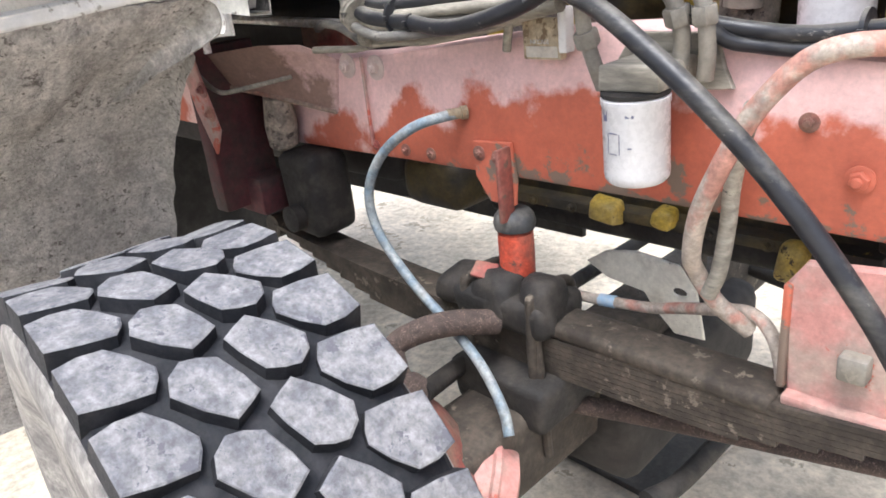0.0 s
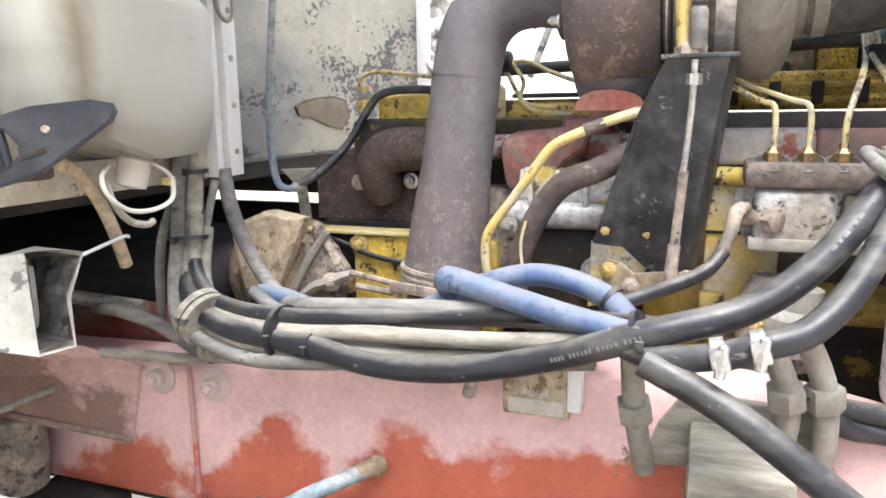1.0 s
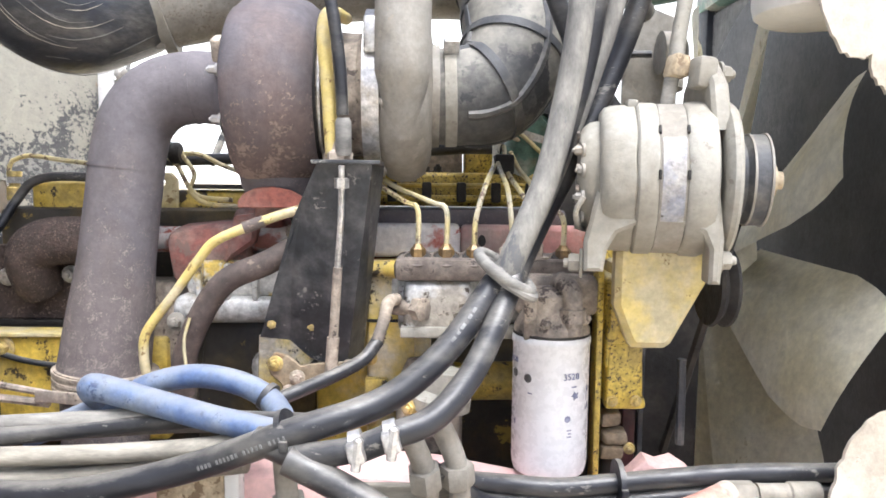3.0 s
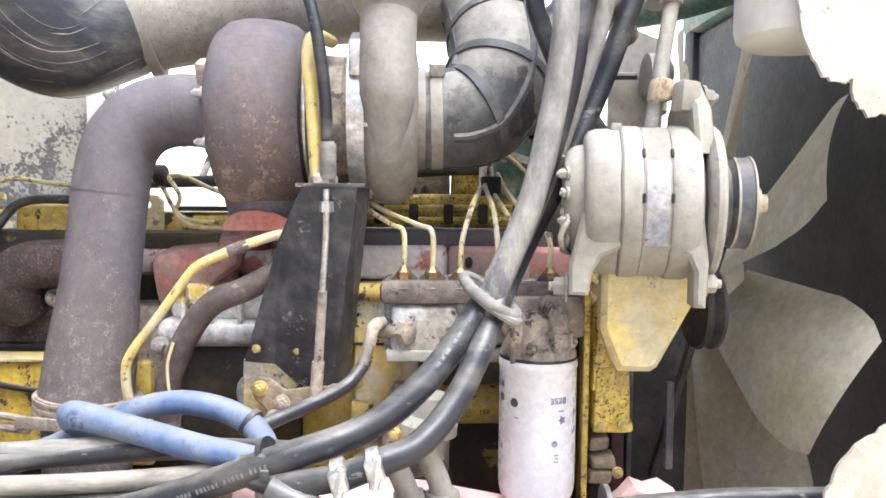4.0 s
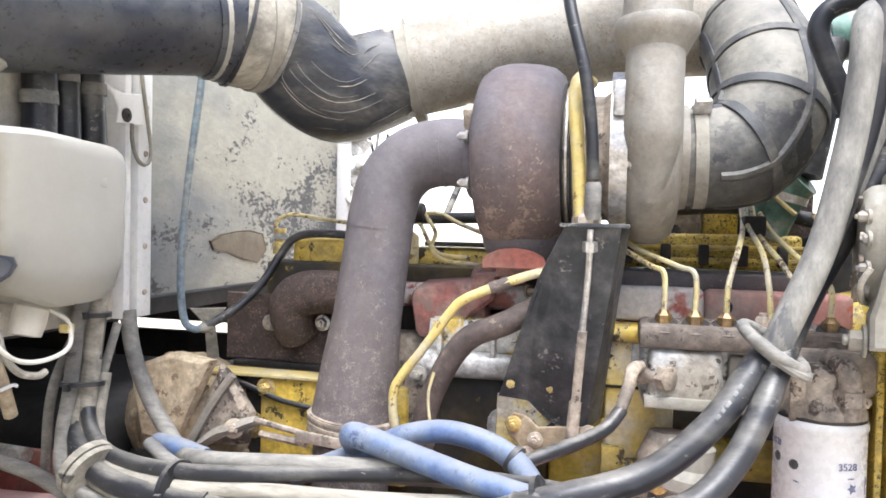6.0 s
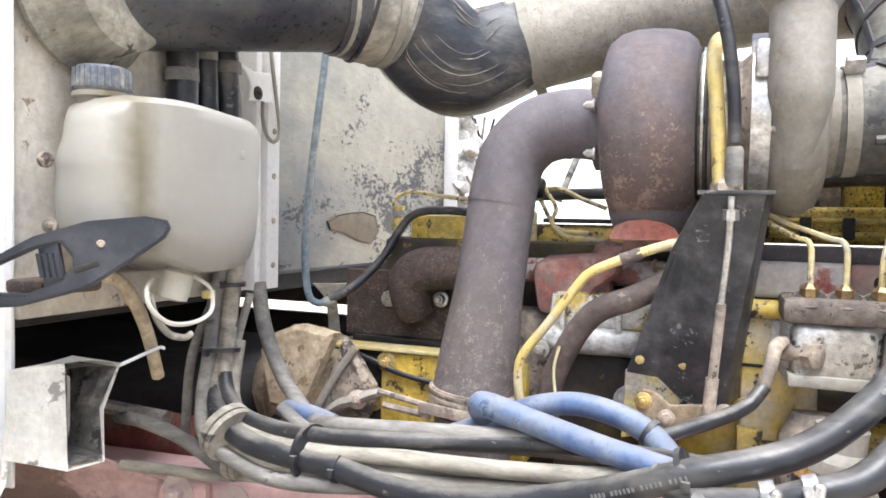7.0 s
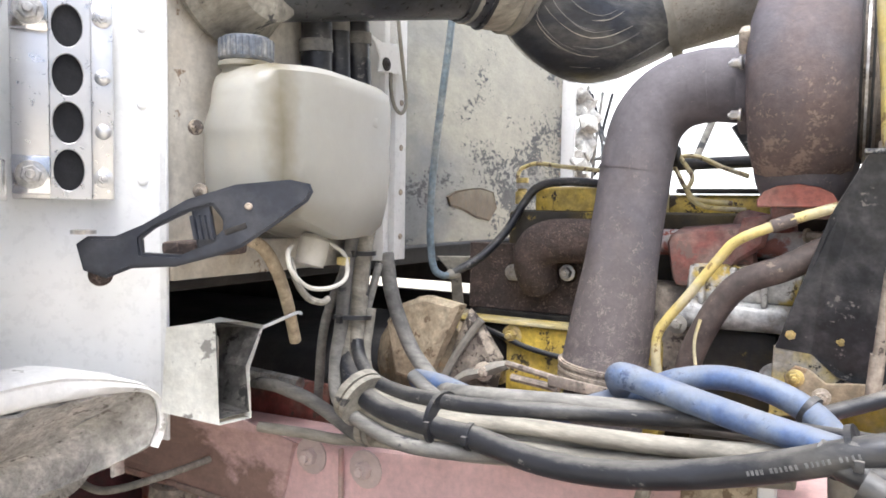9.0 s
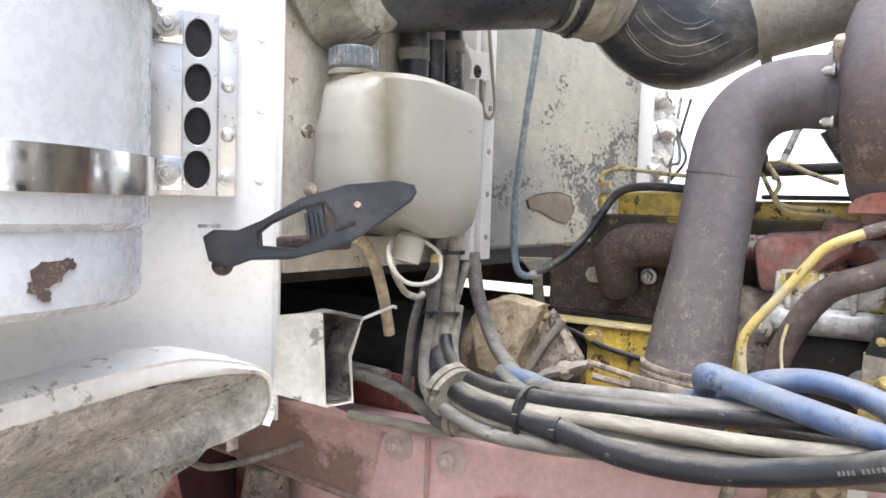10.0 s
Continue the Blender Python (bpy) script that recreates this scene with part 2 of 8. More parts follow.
tank_plastic = surface("yellowed translucent plastic", (0.345, 0.335, 0.298), (0.305, 0.292, 0.245), 0.35, 5.0, 0.5, spread=0.5, bump=0.05, grit=0.1, streak=("Y", -0.218, 0.027, (0.115, 0.09, 0.038), 0.95))
tank_plastic.node_tree.nodes["Principled BSDF"].inputs["Subsurface Weight"].default_value = 0.5
tank_plastic.node_tree.nodes["Principled BSDF"].inputs["Subsurface Radius"].default_value = (0.03, 0.027, 0.02)
cap_plastic = surface("grey ribbed plastic", (0.105, 0.118, 0.14), (0.24, 0.235, 0.22), 0.3, 40.0, 0.6)
black_rubber = surface("dark latch rubber", (0.022, 0.025, 0.034), (0.05, 0.052, 0.06), 0.3, 20.0, 0.45, bump=0.1, grit=0.6)
hose_black = surface("black hose with dust", (0.018, 0.019, 0.023), (0.09, 0.086, 0.078), 0.22, 16.0, 0.42, bump=0.12, spots=(0.15, 0.142, 0.125), spot_size=80, spot_share=0.03, stretch=(0.45, 1, 1), grit=0.7, top=((0.21, 0.197, 0.172), 0.6, 1.15, 30.0))
hose_grey = surface("dust-greyed rubber hose", (0.12, 0.117, 0.11), (0.28, 0.266, 0.234), 0.5, 14.0, 0.75, bump=0.15, spread=0.26, spots=(0.04, 0.04, 0.043), spot_size=26, spot_share=0.10, stretch=(0.3, 1, 1))
hose_sleeve = surface("pale dusty braided sleeve", (0.165, 0.16, 0.147), (0.235, 0.225, 0.20), 0.5, 16.0, 0.8, bump=0.2, spots=(0.13, 0.13, 0.13), spot_size=30, spot_share=0.08, stretch=(1, 1, 0.4))
hose_tan = surface("hose caked in tan dust", (0.20, 0.185, 0.153), (0.37, 0.342, 0.28), 0.55, 16.0, 0.85, spread=0.26, spots=(0.06, 0.058, 0.055), spot_size=26, spot_share=0.08, stretch=(0.22, 1, 1))
hose_blue = surface("blue silicone hose", (0.085, 0.13, 0.25), (0.17, 0.20, 0.25), 0.5, 14.0, 0.6, bump=0.1, spots=(0.05, 0.07, 0.13), spot_size=60, spot_share=0.10, grit=0.7, top=((0.23, 0.237, 0.245), 0.4, 1.2, 24.0))
hose_bluegrey = surface("bluish grey air line", (0.17, 0.22, 0.26), (0.30, 0.32, 0.315), 0.45, 20.0, 0.6, bump=0.1)
hose_pink = surface("dusty red and white hose", (0.46, 0.40, 0.335), (0.48, 0.255, 0.20), 0.5, 8.0, 0.7, spread=0.06)
intake_rubber = surface("grey dusty intake rubber", (0.020, 0.023, 0.032), (0.10, 0.098, 0.09), 0.25, 9.0, 0.34, spread=0.30, bump=0.12, top=((0.30, 0.278, 0.23), 0.45, 1.2, 7.0))
hump_rubber = surface("dark rubber rubbed with dust", (0.022, 0.025, 0.033), (0.11, 0.105, 0.092), 0.33, 16.0, 0.42, spread=0.26, bump=0.2, grain=140.0, stretch=(0.6, 0.6, 1.6), top=((0.20, 0.195, 0.185), 0.5, 1.3, 12.0))
rib_rubber = surface("dark rib rubber", (0.05, 0.052, 0.056), (0.15, 0.143, 0.125), 0.35, 14.0, 0.6)
boot_rubber = surface("ribbed boot rubber under dust", (0.075, 0.075, 0.072), (0.22, 0.208, 0.175), 0.55, 8.0, 0.7, spread=0.2, spots=(0.045, 0.045, 0.047), spot_size=10, spot_share=0.24, top=((0.30, 0.283, 0.24), 0.2, 1.1, 8.0))
intake_alloy = surface("speckled intake tube", (0.30, 0.28, 0.237), (0.25, 0.225, 0.18), 0.45, 8.0, 0.65, 0.05, spots=(0.17, 0.13, 0.09), spot_size=330, spot_share=0.19, cluster=0.3, grit=0.7)
black_plate = surface("black painted bracket", (0.03, 0.032, 0.035), (0.09, 0.09, 0.09), 0.35, 18.0, 0.45, spots=(0.22, 0.21, 0.19), spot_size=55, spot_share=0.06, bump=0.1)
filter_white = surface("glossy white filter can", (0.62, 0.62, 0.625), (0.60, 0.595, 0.58), 0.25, 9.0, 0.28, bump=0.02, grit=0.06)
filter_cream = surface("dusty off-white filter can", (0.64, 0.62, 0.56), (0.56, 0.53, 0.45), 0.45, 9.0, 0.5, grit=0.18)
ink = surface("printed blue-black ink", (0.14, 0.15, 0.23), (0.24, 0.24, 0.30), 0.3, 60.0, 0.5, bump=0.0)
ink_pale = surface("pale hose print", (0.17, 0.17, 0.165), (0.11, 0.11, 0.105), 0.3, 60.0, 0.6, bump=0.0)
tread_rubber = surface("chalky worn tread rubber", (0.135, 0.136, 0.148), (0.225, 0.222, 0.226), 0.55, 26.0, 0.85, spots=(0.10, 0.10, 0.115), spot_size=50, spot_share=0.14, bump=0.4)
tyre_rubber = surface("tyre rubber darkened for its grooves", (0.009, 0.010, 0.014), (0.03, 0.03, 0.034), 0.35, 20.0, 0.8)
sidewall_rubber = surface("dusty tyre sidewall", (0.20, 0.19, 0.18), (0.36, 0.34, 0.31), 0.5, 14.0, 0.85)
mud = surface("dried mud on fender liner", (0.38, 0.36, 0.33), (0.52, 0.495, 0.455), 0.5, 14.0, 0.95, spots=(0.16, 0.145, 0.13), spot_size=80, spot_share=0.15, bump=1.0, grain=150.0, cluster=0.35)
dusty_corner = surface("chalky fender corner", (0.44, 0.42, 0.38), (0.33, 0.31, 0.275), 0.45, 12.0, 0.85, spots=(0.16, 0.14, 0.12), spot_size=60, spot_share=0.08)
fender_grey = surface("grey weathered fender lip", (0.74, 0.73, 0.70), (0.64, 0.625, 0.585), 0.3, 8.0, 0.6, grit=0.25, spots=(0.35, 0.33, 0.29), spot_size=40, spot_share=0.04)
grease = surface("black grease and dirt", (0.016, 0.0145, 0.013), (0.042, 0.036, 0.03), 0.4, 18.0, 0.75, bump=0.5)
spring_steel = surface("brown leaf spring steel", (0.042, 0.034, 0.026), (0.082, 0.067, 0.051), 0.45, 14.0, 0.8, 0.1, spots=(0.17, 0.145, 0.11), spot_size=30, spot_share=0.05, bump=0.5)
# near-black: the shade under cab and engine is put into this colour
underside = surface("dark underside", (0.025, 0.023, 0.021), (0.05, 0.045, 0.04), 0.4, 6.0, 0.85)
core_black = surface("radiator core", (0.018, 0.019, 0.022), (0.035, 0.035, 0.036), 0.35, 10.0, 0.6)
ground_mat = surface("pale sandy ground", (0.56, 0.495, 0.38), (0.62, 0.555, 0.44), 0.5, 1.2, 0.95, spots=(0.30, 0.26, 0.19), spot_size=9, spot_share=0.14, bump=0.6, grain=30.0)
haze_mat = surface("white hazy sky", (0.7, 0.7, 0.68), (0.62, 0.62, 0.6), 0.5, 0.02, 0.95, bump=0.0)
haze_mat.node_tree.nodes["Principled BSDF"].inputs["Emission Color"].default_value = (1.0, 0.99, 0.96, 1)
haze_mat.node_tree.nodes["Principled BSDF"].inputs["Emission Strength"].default_value = 0.5
chipped_white = surface("chipped white paint", (0.80, 0.79, 0.72), (0.60, 0.58, 0.51), 0.2, 10.0, 0.55, spots=(0.30, 0.28, 0.25), spot_size=24, spot_share=0.07, grit=0.4)
foil = surface("crumpled pale sheet", (0.55, 0.54, 0.51), (0.40, 0.38, 0.34), 0.4, 20.0, 0.6, bump=0.3)
red_wire = surface("red plastic", (0.25, 0.08, 0.07), (0.4, 0.2, 0.15), 0.3, 20.0, 0.5, grit=0.18)
blue_plastic = surface("light blue plastic", (0.30, 0.45, 0.62), (0.45, 0.5, 0.55), 0.3, 20.0, 0.5, grit=0.18)
plate_worn = surface("worn foil data plate", (0.40, 0.38, 0.35), (0.24, 0.25, 0.29), 0.45, 30.0, 0.45, 0.2, spots=(0.10, 0.09, 0.08), spot_size=70, spot_share=0.12)
green_paint = surface("dull green paint", (0.10, 0.19, 0.15), (0.3, 0.3, 0.25), 0.3, 20.0, 0.5)

# ---- mesh tools ----
WHERE = {}
# turns an outline in x and y into one in x and z, made thick towards the camera's side
bq = Matrix(((1, 0, 0, 0), (0, 0, -1, 0), (0, 1, 0, 0), (0, 0, 0, 1)))


def link_mesh(name, bm, material, smooth=True):
    me = bpy.data.meshes.new(name)
    if bm.verts:
        lo = Vector([min(v.co[i] for v in bm.verts) for i in range(3)])
        hi = Vector([max(v.co[i] for v in bm.verts) for i in range(3)])
        mid = (lo + hi) / 2
        bmesh.ops.translate(bm, verts=bm.verts, vec=-mid)
    else:
        mid = Vector()
    bmesh.ops.recalc_face_normals(bm, faces=bm.faces)
    bm.to_mesh(me)
    bm.free()
    me.materials.append(material)
    if smooth:
        for p in me.polygons:
            p.use_smooth = True
        me.set_sharp_from_angle(angle=radians(38))
    return new(name, me), mid


def thing(name, label, category, base=(0, 0, 0), group="", kind=""):
    """An empty at the base of a thing, to which its parts are parented."""
    ob = new(name)
    ob.location = base
    ob.empty_display_size = 0.02
    WHERE[ob] = Vector(base)
    return tagged(ob, label, category, group, kind)


def part(name, bm, material, parent, label="", smooth=True):
    ob, mid = link_mesh(name, bm, material, smooth)
    ob.parent = parent
    ob.matrix_parent_inverse = Matrix.Translation(-WHERE[parent])
    ob.location = mid
    WHERE[ob] = mid
    return tagged(ob, label) if label else ob


def solo(name, bm, material, label, category, group="", kind="", smooth=True):
    """A thing that is one mesh."""
    ob, mid = link_mesh(name, bm, material, smooth)
    ob.location = mid
    WHERE[ob] = mid
    return tagged(ob, label, category, group, kind)


def frame_to(p, d, up=(0, 0, 1)):
    """A pose at p whose z axis points along d."""
    d = Vector(d).normalized()
    u = Vector(up)
    if abs(d.dot(u.normalized())) > 0.98:
        u = Vector((0, 1, 0))
    x = u.cross(d).normalized()
    y = d.cross(x)
    return Matrix.Translation(p) @ Matrix((x, y, d)).transposed().to_4x4()


def smooth_path(pts, per=7):
    """Catmull-Rom through the points."""
    p = [Vector(q) for q in pts]
    if len(p) < 3:
        return p
    out = []
    for i in range(len(p) - 1):
        a = p[i - 1] if i else p[0] * 2 - p[1]
        b, c = p[i], p[i + 1]
        d = p[i + 2] if i + 2 < len(p) else p[-1] * 2 - p[-2]
        for k in range(per):
            t = k / per
            out.append(0.5 * ((2 * b) + (c - a) * t + (2 * a - 5 * b + 4 * c - d) * t * t + (3 * b - a - 3 * c + d) * t ** 3))
    return out + [p[-1]]


def tube(pts, r, seg=12, bm=None, per=7, hollow=False, flat=1.0):
    """A round hose or bar along a smooth path; r is a radius, or a list of radii spread along it."""
    bm = bm or bmesh.new()
    path = smooth_path(pts, per)
    n = len(path)
    radii = r if isinstance(r, (list, tuple)) else [r, r]
    rings, side = [], None
    for i, c in enumerate(path):
        d = (path[min(i + 1, n - 1)] - path[max(i - 1, 0)]).normalized()
        if side is None:
            side = Vector((0, 0, 1)).cross(d) if abs(d.z) < 0.95 else Vector((1, 0, 0)).cross(d)
        side = (side - d * side.dot(d)).normalized()
        upv = d.cross(side)
        s = i / (n - 1) * (len(radii) - 1)
        k = min(int(s), len(radii) - 2)
        rad = radii[k] + (radii[k + 1] - radii[k]) * (s - k)
        rings.append([bm.verts.new(c + side * math.cos(a) * rad + upv * math.sin(a) * rad * flat)
                      for a in (2 * math.pi * j / seg for j in range(seg))])
    for a, b in zip(rings, rings[1:]):
        for j in range(seg):
            bm.faces.new((a[j], a[(j + 1) % seg], b[(j + 1) % seg], b[j]))
    if hollow:
        for ring, inward in ((rings[0], path[1] - path[0]), (rings[-1], path[-2] - path[-1])):
            c = sum((v.co for v in ring), Vector()) / seg
            lip = [bm.verts.new(c + (v.co - c) * 0.72) for v in ring]
            deep = [bm.verts.new(c + (v.co - c) * 0.72 + inward.normalized() * radii[0] * 1.5) for v in ring]
            for j in range(seg):
                k = (j + 1) % seg
                bm.faces.new((ring[j], ring[k], lip[k], lip[j]))
                bm.faces.new((lip[j], lip[k], deep[k], deep[j]))
            bm.faces.new(deep)
    else:
        bm.faces.new(rings[0][::-1])
        bm.faces.new(rings[-1])
    return bm


def lathe(profile, m, seg=32, bm=None, wobble=0.0, sweep=360.0):
    """Turns a profile of (radius, height) about the z axis of the pose m."""
    bm = bm or bmesh.new()
    rings = []
    full = sweep >= 359.9
    for r, h in profile:
        ring = []
        for j in range(seg if full else seg + 1):
            a = radians(sweep) * j / seg
            rr = max(r, 0.0004) * (1 + wobble * math.sin(3 * a + h * 40))
            ring.append(bm.verts.new(m @ Vector((rr * math.cos(a), rr * math.sin(a), h))))
        rings.append(ring)
    for a, b in zip(rings, rings[1:]):
        for j in range(len(a) if full else len(a) - 1):
            k = (j + 1) % len(a)
            bm.faces.new((a[j], a[k], b[k], b[j]))
    if full:
        bm.faces.new(rings[0][::-1])
        bm.faces.new(rings[-1])
    return bm


def block(size, m, bevel=0.004, bm=None, segments=2, taper=(1.0, 1.0)):
    """A bevelled box about the pose m; taper scales its top in x and y."""
    bm = bm or bmesh.new()
    got = bmesh.ops.create_cube(bm, size=1.0)
    verts = got["verts"]
    for v in verts:
        x, y, z = v.co.x * size[0], v.co.y * size[1], v.co.z * size[2]
        if z > 0:
            x, y = x * taper[0], y * taper[1]
        v.co = (x, y, z)
    if bevel > 0:
        edges = list({e for v in verts for e in v.link_edges})
        res = bmesh.ops.bevel(bm, geom=edges, offset=min(bevel, min(size) * 0.45), segments=segments, profile=0.5, affect="EDGES")
        verts = list({v for f in res["faces"] for v in f.verts} | {v for v in verts if v.is_valid})
    bmesh.ops.transform(bm, matrix=m, verts=verts)
    return bm


def boxed(lo, hi, bevel=0.004, bm=None, segments=2):
    lo, hi = Vector(lo), Vector(hi)
    return block(hi - lo, Matrix.Translation((lo + hi) / 2), bevel, bm, segments)


def plate(outline, thick, m, bevel=0.0015, bm=None, holes=()):
    """An outline in the pose's x-y plane, made thick along z; holes are (x, y, radius x, radius y)."""
    own = bmesh.new()
    loops = [[own.verts.new((x, y, 0)) for x, y in outline]]
    for hx, hy, ra, rb in holes:
        loops.append([own.verts.new((hx + ra * math.cos(k * math.pi / 12), hy + rb * math.sin(k * math.pi / 12), 0)) for k in range(24)])
    if len(loops) == 1:
        own.faces.new(loops[0])
    else:
        edges = [own.edges.new((lp[i], lp[(i + 1) % len(lp)])) for lp in loops for i in range(len(lp))]
        bmesh.ops.triangle_fill(own, edges=edges, use_beauty=True, normal=(0, 0, 1))
    top = bmesh.ops.extrude_face_region(own, geom=list(own.faces))
    bmesh.ops.translate(own, verts=[g for g in top["geom"] if isinstance(g, bmesh.types.BMVert)], vec=(0, 0, thick))
    bmesh.ops.recalc_face_normals(own, faces=own.faces)
    if bevel > 0:
        rim = [e for e in own.edges if len(e.link_faces) == 2 and e.calc_face_angle(0) > 0.9 and abs(e.verts[0].co.z - e.verts[1].co.z) < 1e-6]
        bmesh.ops.bevel(own, geom=rim, offset=bevel, segments=1, affect="EDGES")
    bmesh.ops.transform(own, matrix=m, verts=own.verts)
    if bm is None:
        return own
    me = bpy.data.meshes.new("tmp")
    own.to_mesh(me)
    own.free()
    bm.from_mesh(me)
    bpy.data.meshes.remove(me)
    return bm


def bolt(p, d, r=0.008, h=0.006, washer=1.7, bm=None):
    """A hexagon head on a washer, with a stub of thread, standing on p along d."""
    bm = bm or bmesh.new()
    m = frame_to(p, d)
    if washer:
        lathe([(r * washer, -0.0015), (r * washer, 0.0015), (r * washer * 0.9, 0.0022)], m, 18, bm)
    lathe([(r, 0.0), (r, h * 0.85), (r * 0.84, h)], m @ pose(0, 0, 0, 0, 0, 17), 6, bm)
    lathe([(r * 0.5, h), (r * 0.5, h + r * 0.4), (r * 0.4, h + r * 0.5)], m, 10, bm)
    return bm


def band(p, d, r, width=0.012, thick=0.0016, bm=None, seg=40):
    """A flat clamp band round a pipe at p along d."""
    bm = bm or bmesh.new()
    return lathe([(r, -width / 2), (r + thick, -width / 2), (r + thick, width / 2), (r, width / 2)], frame_to(p, d), seg, bm)


def hose(name, pts, r, material, label, category="hose", group="", seg=12, hollow=False, per=7):
    return solo(name, tube(pts, r, seg, per=per, hollow=hollow), material, label, category, group)


def roughen(bm, amount, scale):
    """Moves the vertices a little, for castings and sheet that are not quite true."""
    for v in bm.verts:
        v.co += Vector([noise.noise(v.co * scale + Vector((k * 7.1, 0, 0))) for k in range(3)]) * amount
    return bm


def merge(bm, other):
    me = bpy.data.meshes.new("tmp")
    other.to_mesh(me)
    other.free()
    bm.from_mesh(me)
    bpy.data.meshes.remove(me)
    return bm


def lettering(name, text, size, m, material, parent, label=""):
    """Raised print, made into a mesh."""
    cu = bpy.data.curves.new(name, "FONT")
    cu.body, cu.size, cu.extrude, cu.align_x = text, size, 0.0004, "CENTER"
    tmp = bpy.data.objects.new(name, cu)
    scene.collection.objects.link(tmp)
    bpy.context.view_layer.update()
    me = bpy.data.meshes.new_from_object(tmp)
    bpy.data.objects.remove(tmp)
    bm = bmesh.new()
    bm.from_mesh(me)
    bpy.data.meshes.remove(me)
    bmesh.ops.transform(bm, matrix=m, verts=bm.verts)
    return part(name, bm, material, parent, label, smooth=False)


# ---- ground and distance ----
GROUND = -0.27
bm = bmesh.new()
rings = [0.0, 0.8, 1.6, 2.6, 4, 6, 10, 20, 60, 200, 800, 3000]
prev = None
for i, r in enumerate(rings):
    n = 48
    ring = []
    for j in range(n):
        a = 2 * math.pi * j / n
        p = Vector((0.4 + r * math.cos(a), 0.4 + r * math.sin(a), 0))
        p.z = GROUND + (noise.noise(p * 1.7) * 0.02 - 0.01 if 0 < r < 30 else -0.01)
        ring.append(bm.verts.new(p))
    if prev:
        for j in range(n):
            bm.faces.new((prev[j], prev[(j + 1) % n], ring[(j + 1) % n], ring[j]))
    prev = ring
bmesh.ops.remove_doubles(bm, verts=bm.verts, dist=0.0005)
solo("ground", bm, ground_mat, "pale dry sandy ground under the parked truck", "ground", kind="structure")

bm = bmesh.new()
lower, upper = [], []
for j in range(121):
    a = radians(5 + 170 * j / 120)
    p = Vector((0.4 + 420 * math.cos(a), 0.4 + 420 * math.sin(a), GROUND - 2))
    lower.append(bm.verts.new(p))
    upper.append(bm.verts.new(p + Vector((0, 0, 260))))
for j in range(120):
    bm.faces.new((lower[j], lower[j + 1], upper[j + 1], upper[j]))
solo("backdrop", bm, haze_mat, "bright white haze over the horizon", "sky", kind="structure")

# ---- frame rails ----


def rail_top(x):
    """The rail's upper edge climbs from the cab and falls again towards the front."""
    knots = ((-3.2, 0.985), (-0.4, 0.985), (0.0, 1.0), (0.3, 1.03), (0.56, 1.054), (0.75, 1.058), (0.83, 1.043), (0.95, 1.02), (1.3, 1.0), (1.7, 0.98))
    for (a, za), (b, zb) in zip(knots, knots[1:]):
        if x <= b:
            return za + (zb - za) * (x - a) / (b - a)
    return knots[-1][1]


def frame_rail(y_face, inward, label):
    """A C-section rail: web, upper and lower flange, with a row of bolts."""
    root = thing("frame_rail", label, "frame rail", (0.4, y_face, 0.77), group="frame rails")
    xs = [-3.2, -2.0, -1.2] + [-0.8 + 0.1 * k for k in range(26)]
    bm = bmesh.new()
    prev = None
    t, w = 0.009, 0.085 * inward
    for x in xs:
        zt, zb = rail_top(x), 0.77 + 0.004 * math.sin(3 * x)
        r = 0.018
        sec = [(w, zt), (r * inward, zt), (r * 0.3 * inward, zt - r * 0.3), (0, zt - r), (0, zb + r), (r * 0.3 * inward, zb + r * 0.3), (r * inward, zb), (w, zb),
               (w, zb + t), (t * inward + 0.004 * inward, zb + t), (t * inward, zb + t + 0.01), (t * inward, zt - t - 0.01), (t * inward + 0.004 * inward, zt - t), (w, zt - t)]
        ring = [bm.verts.new((x, y_face + yy, zz)) for yy, zz in sec]
        if prev:
            for j in range(len(sec)):
                k = (j + 1) % len(sec)
                bm.faces.new((prev[j], prev[k], ring[k], ring[j]))
        prev = ring
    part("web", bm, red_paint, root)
    return root


rail = frame_rail(0.0, 1, "faded red steel truck frame rail with chipped dusty paint")
frame_rail(0.86, -1, "red steel frame rail on the far side, in shade")
for x, z, r in ((0.055, 0.976, 0.016), (-0.044, 0.977, 0.016), (0.12, 0.80, 0.008), (0.20, 0.80, 0.008), (0.02, 0.80, 0.007), (0.95, 0.93, 0.008)):
    part("bolt", bolt((x, -0.001, z), (0, -1, 0), r * (0.82 if r > 0.01 else 1), r * 0.9, 2.1 if r > 0.01 else 1.75), rail_bolt if r > 0.01 else red_dull, rail)
part("torn_flange", roughen(plate([(1.005, 0.995), (1.11, 0.99), (1.10, 1.054), (1.078, 1.066), (1.062, 1.062), (1.046, 1.070), (1.034, 1.058), (1.018, 1.046)], 0.03, bq @ pose(0, 0, -0.045), 0.004), 0.006, 40), gusset_paint, rail, "torn pale edge of the upper flange")
# crossmember bracket: a folded brown gusset on the rail beside the cab
gusset = thing("crossmember_bracket", "brown dusty folded bracket bolted to the red frame rail", "bracket", (-0.2, 0, 0.95))
bm = bmesh.new()
face = [(-0.108, -0.004, 0.868), (-0.27, -0.06, 0.905), (-0.42, -0.11, 0.935), (-0.40, -0.15, 1.02), (-0.24, -0.10, 1.035), (-0.15, -0.05, 1.03), (-0.076, -0.006, 0.992)]
fr = [bm.verts.new(p) for p in face]
bk = [bm.verts.new(Vector(p) + Vector((0.004, 0.010, -0.004))) for p in face]
bm.faces.new(fr)
bm.faces.new(bk[::-1])
for j in range(len(face)):
    k = (j + 1) % len(face)
    bm.faces.new((fr[j], bk[j], bk[k], fr[k]))
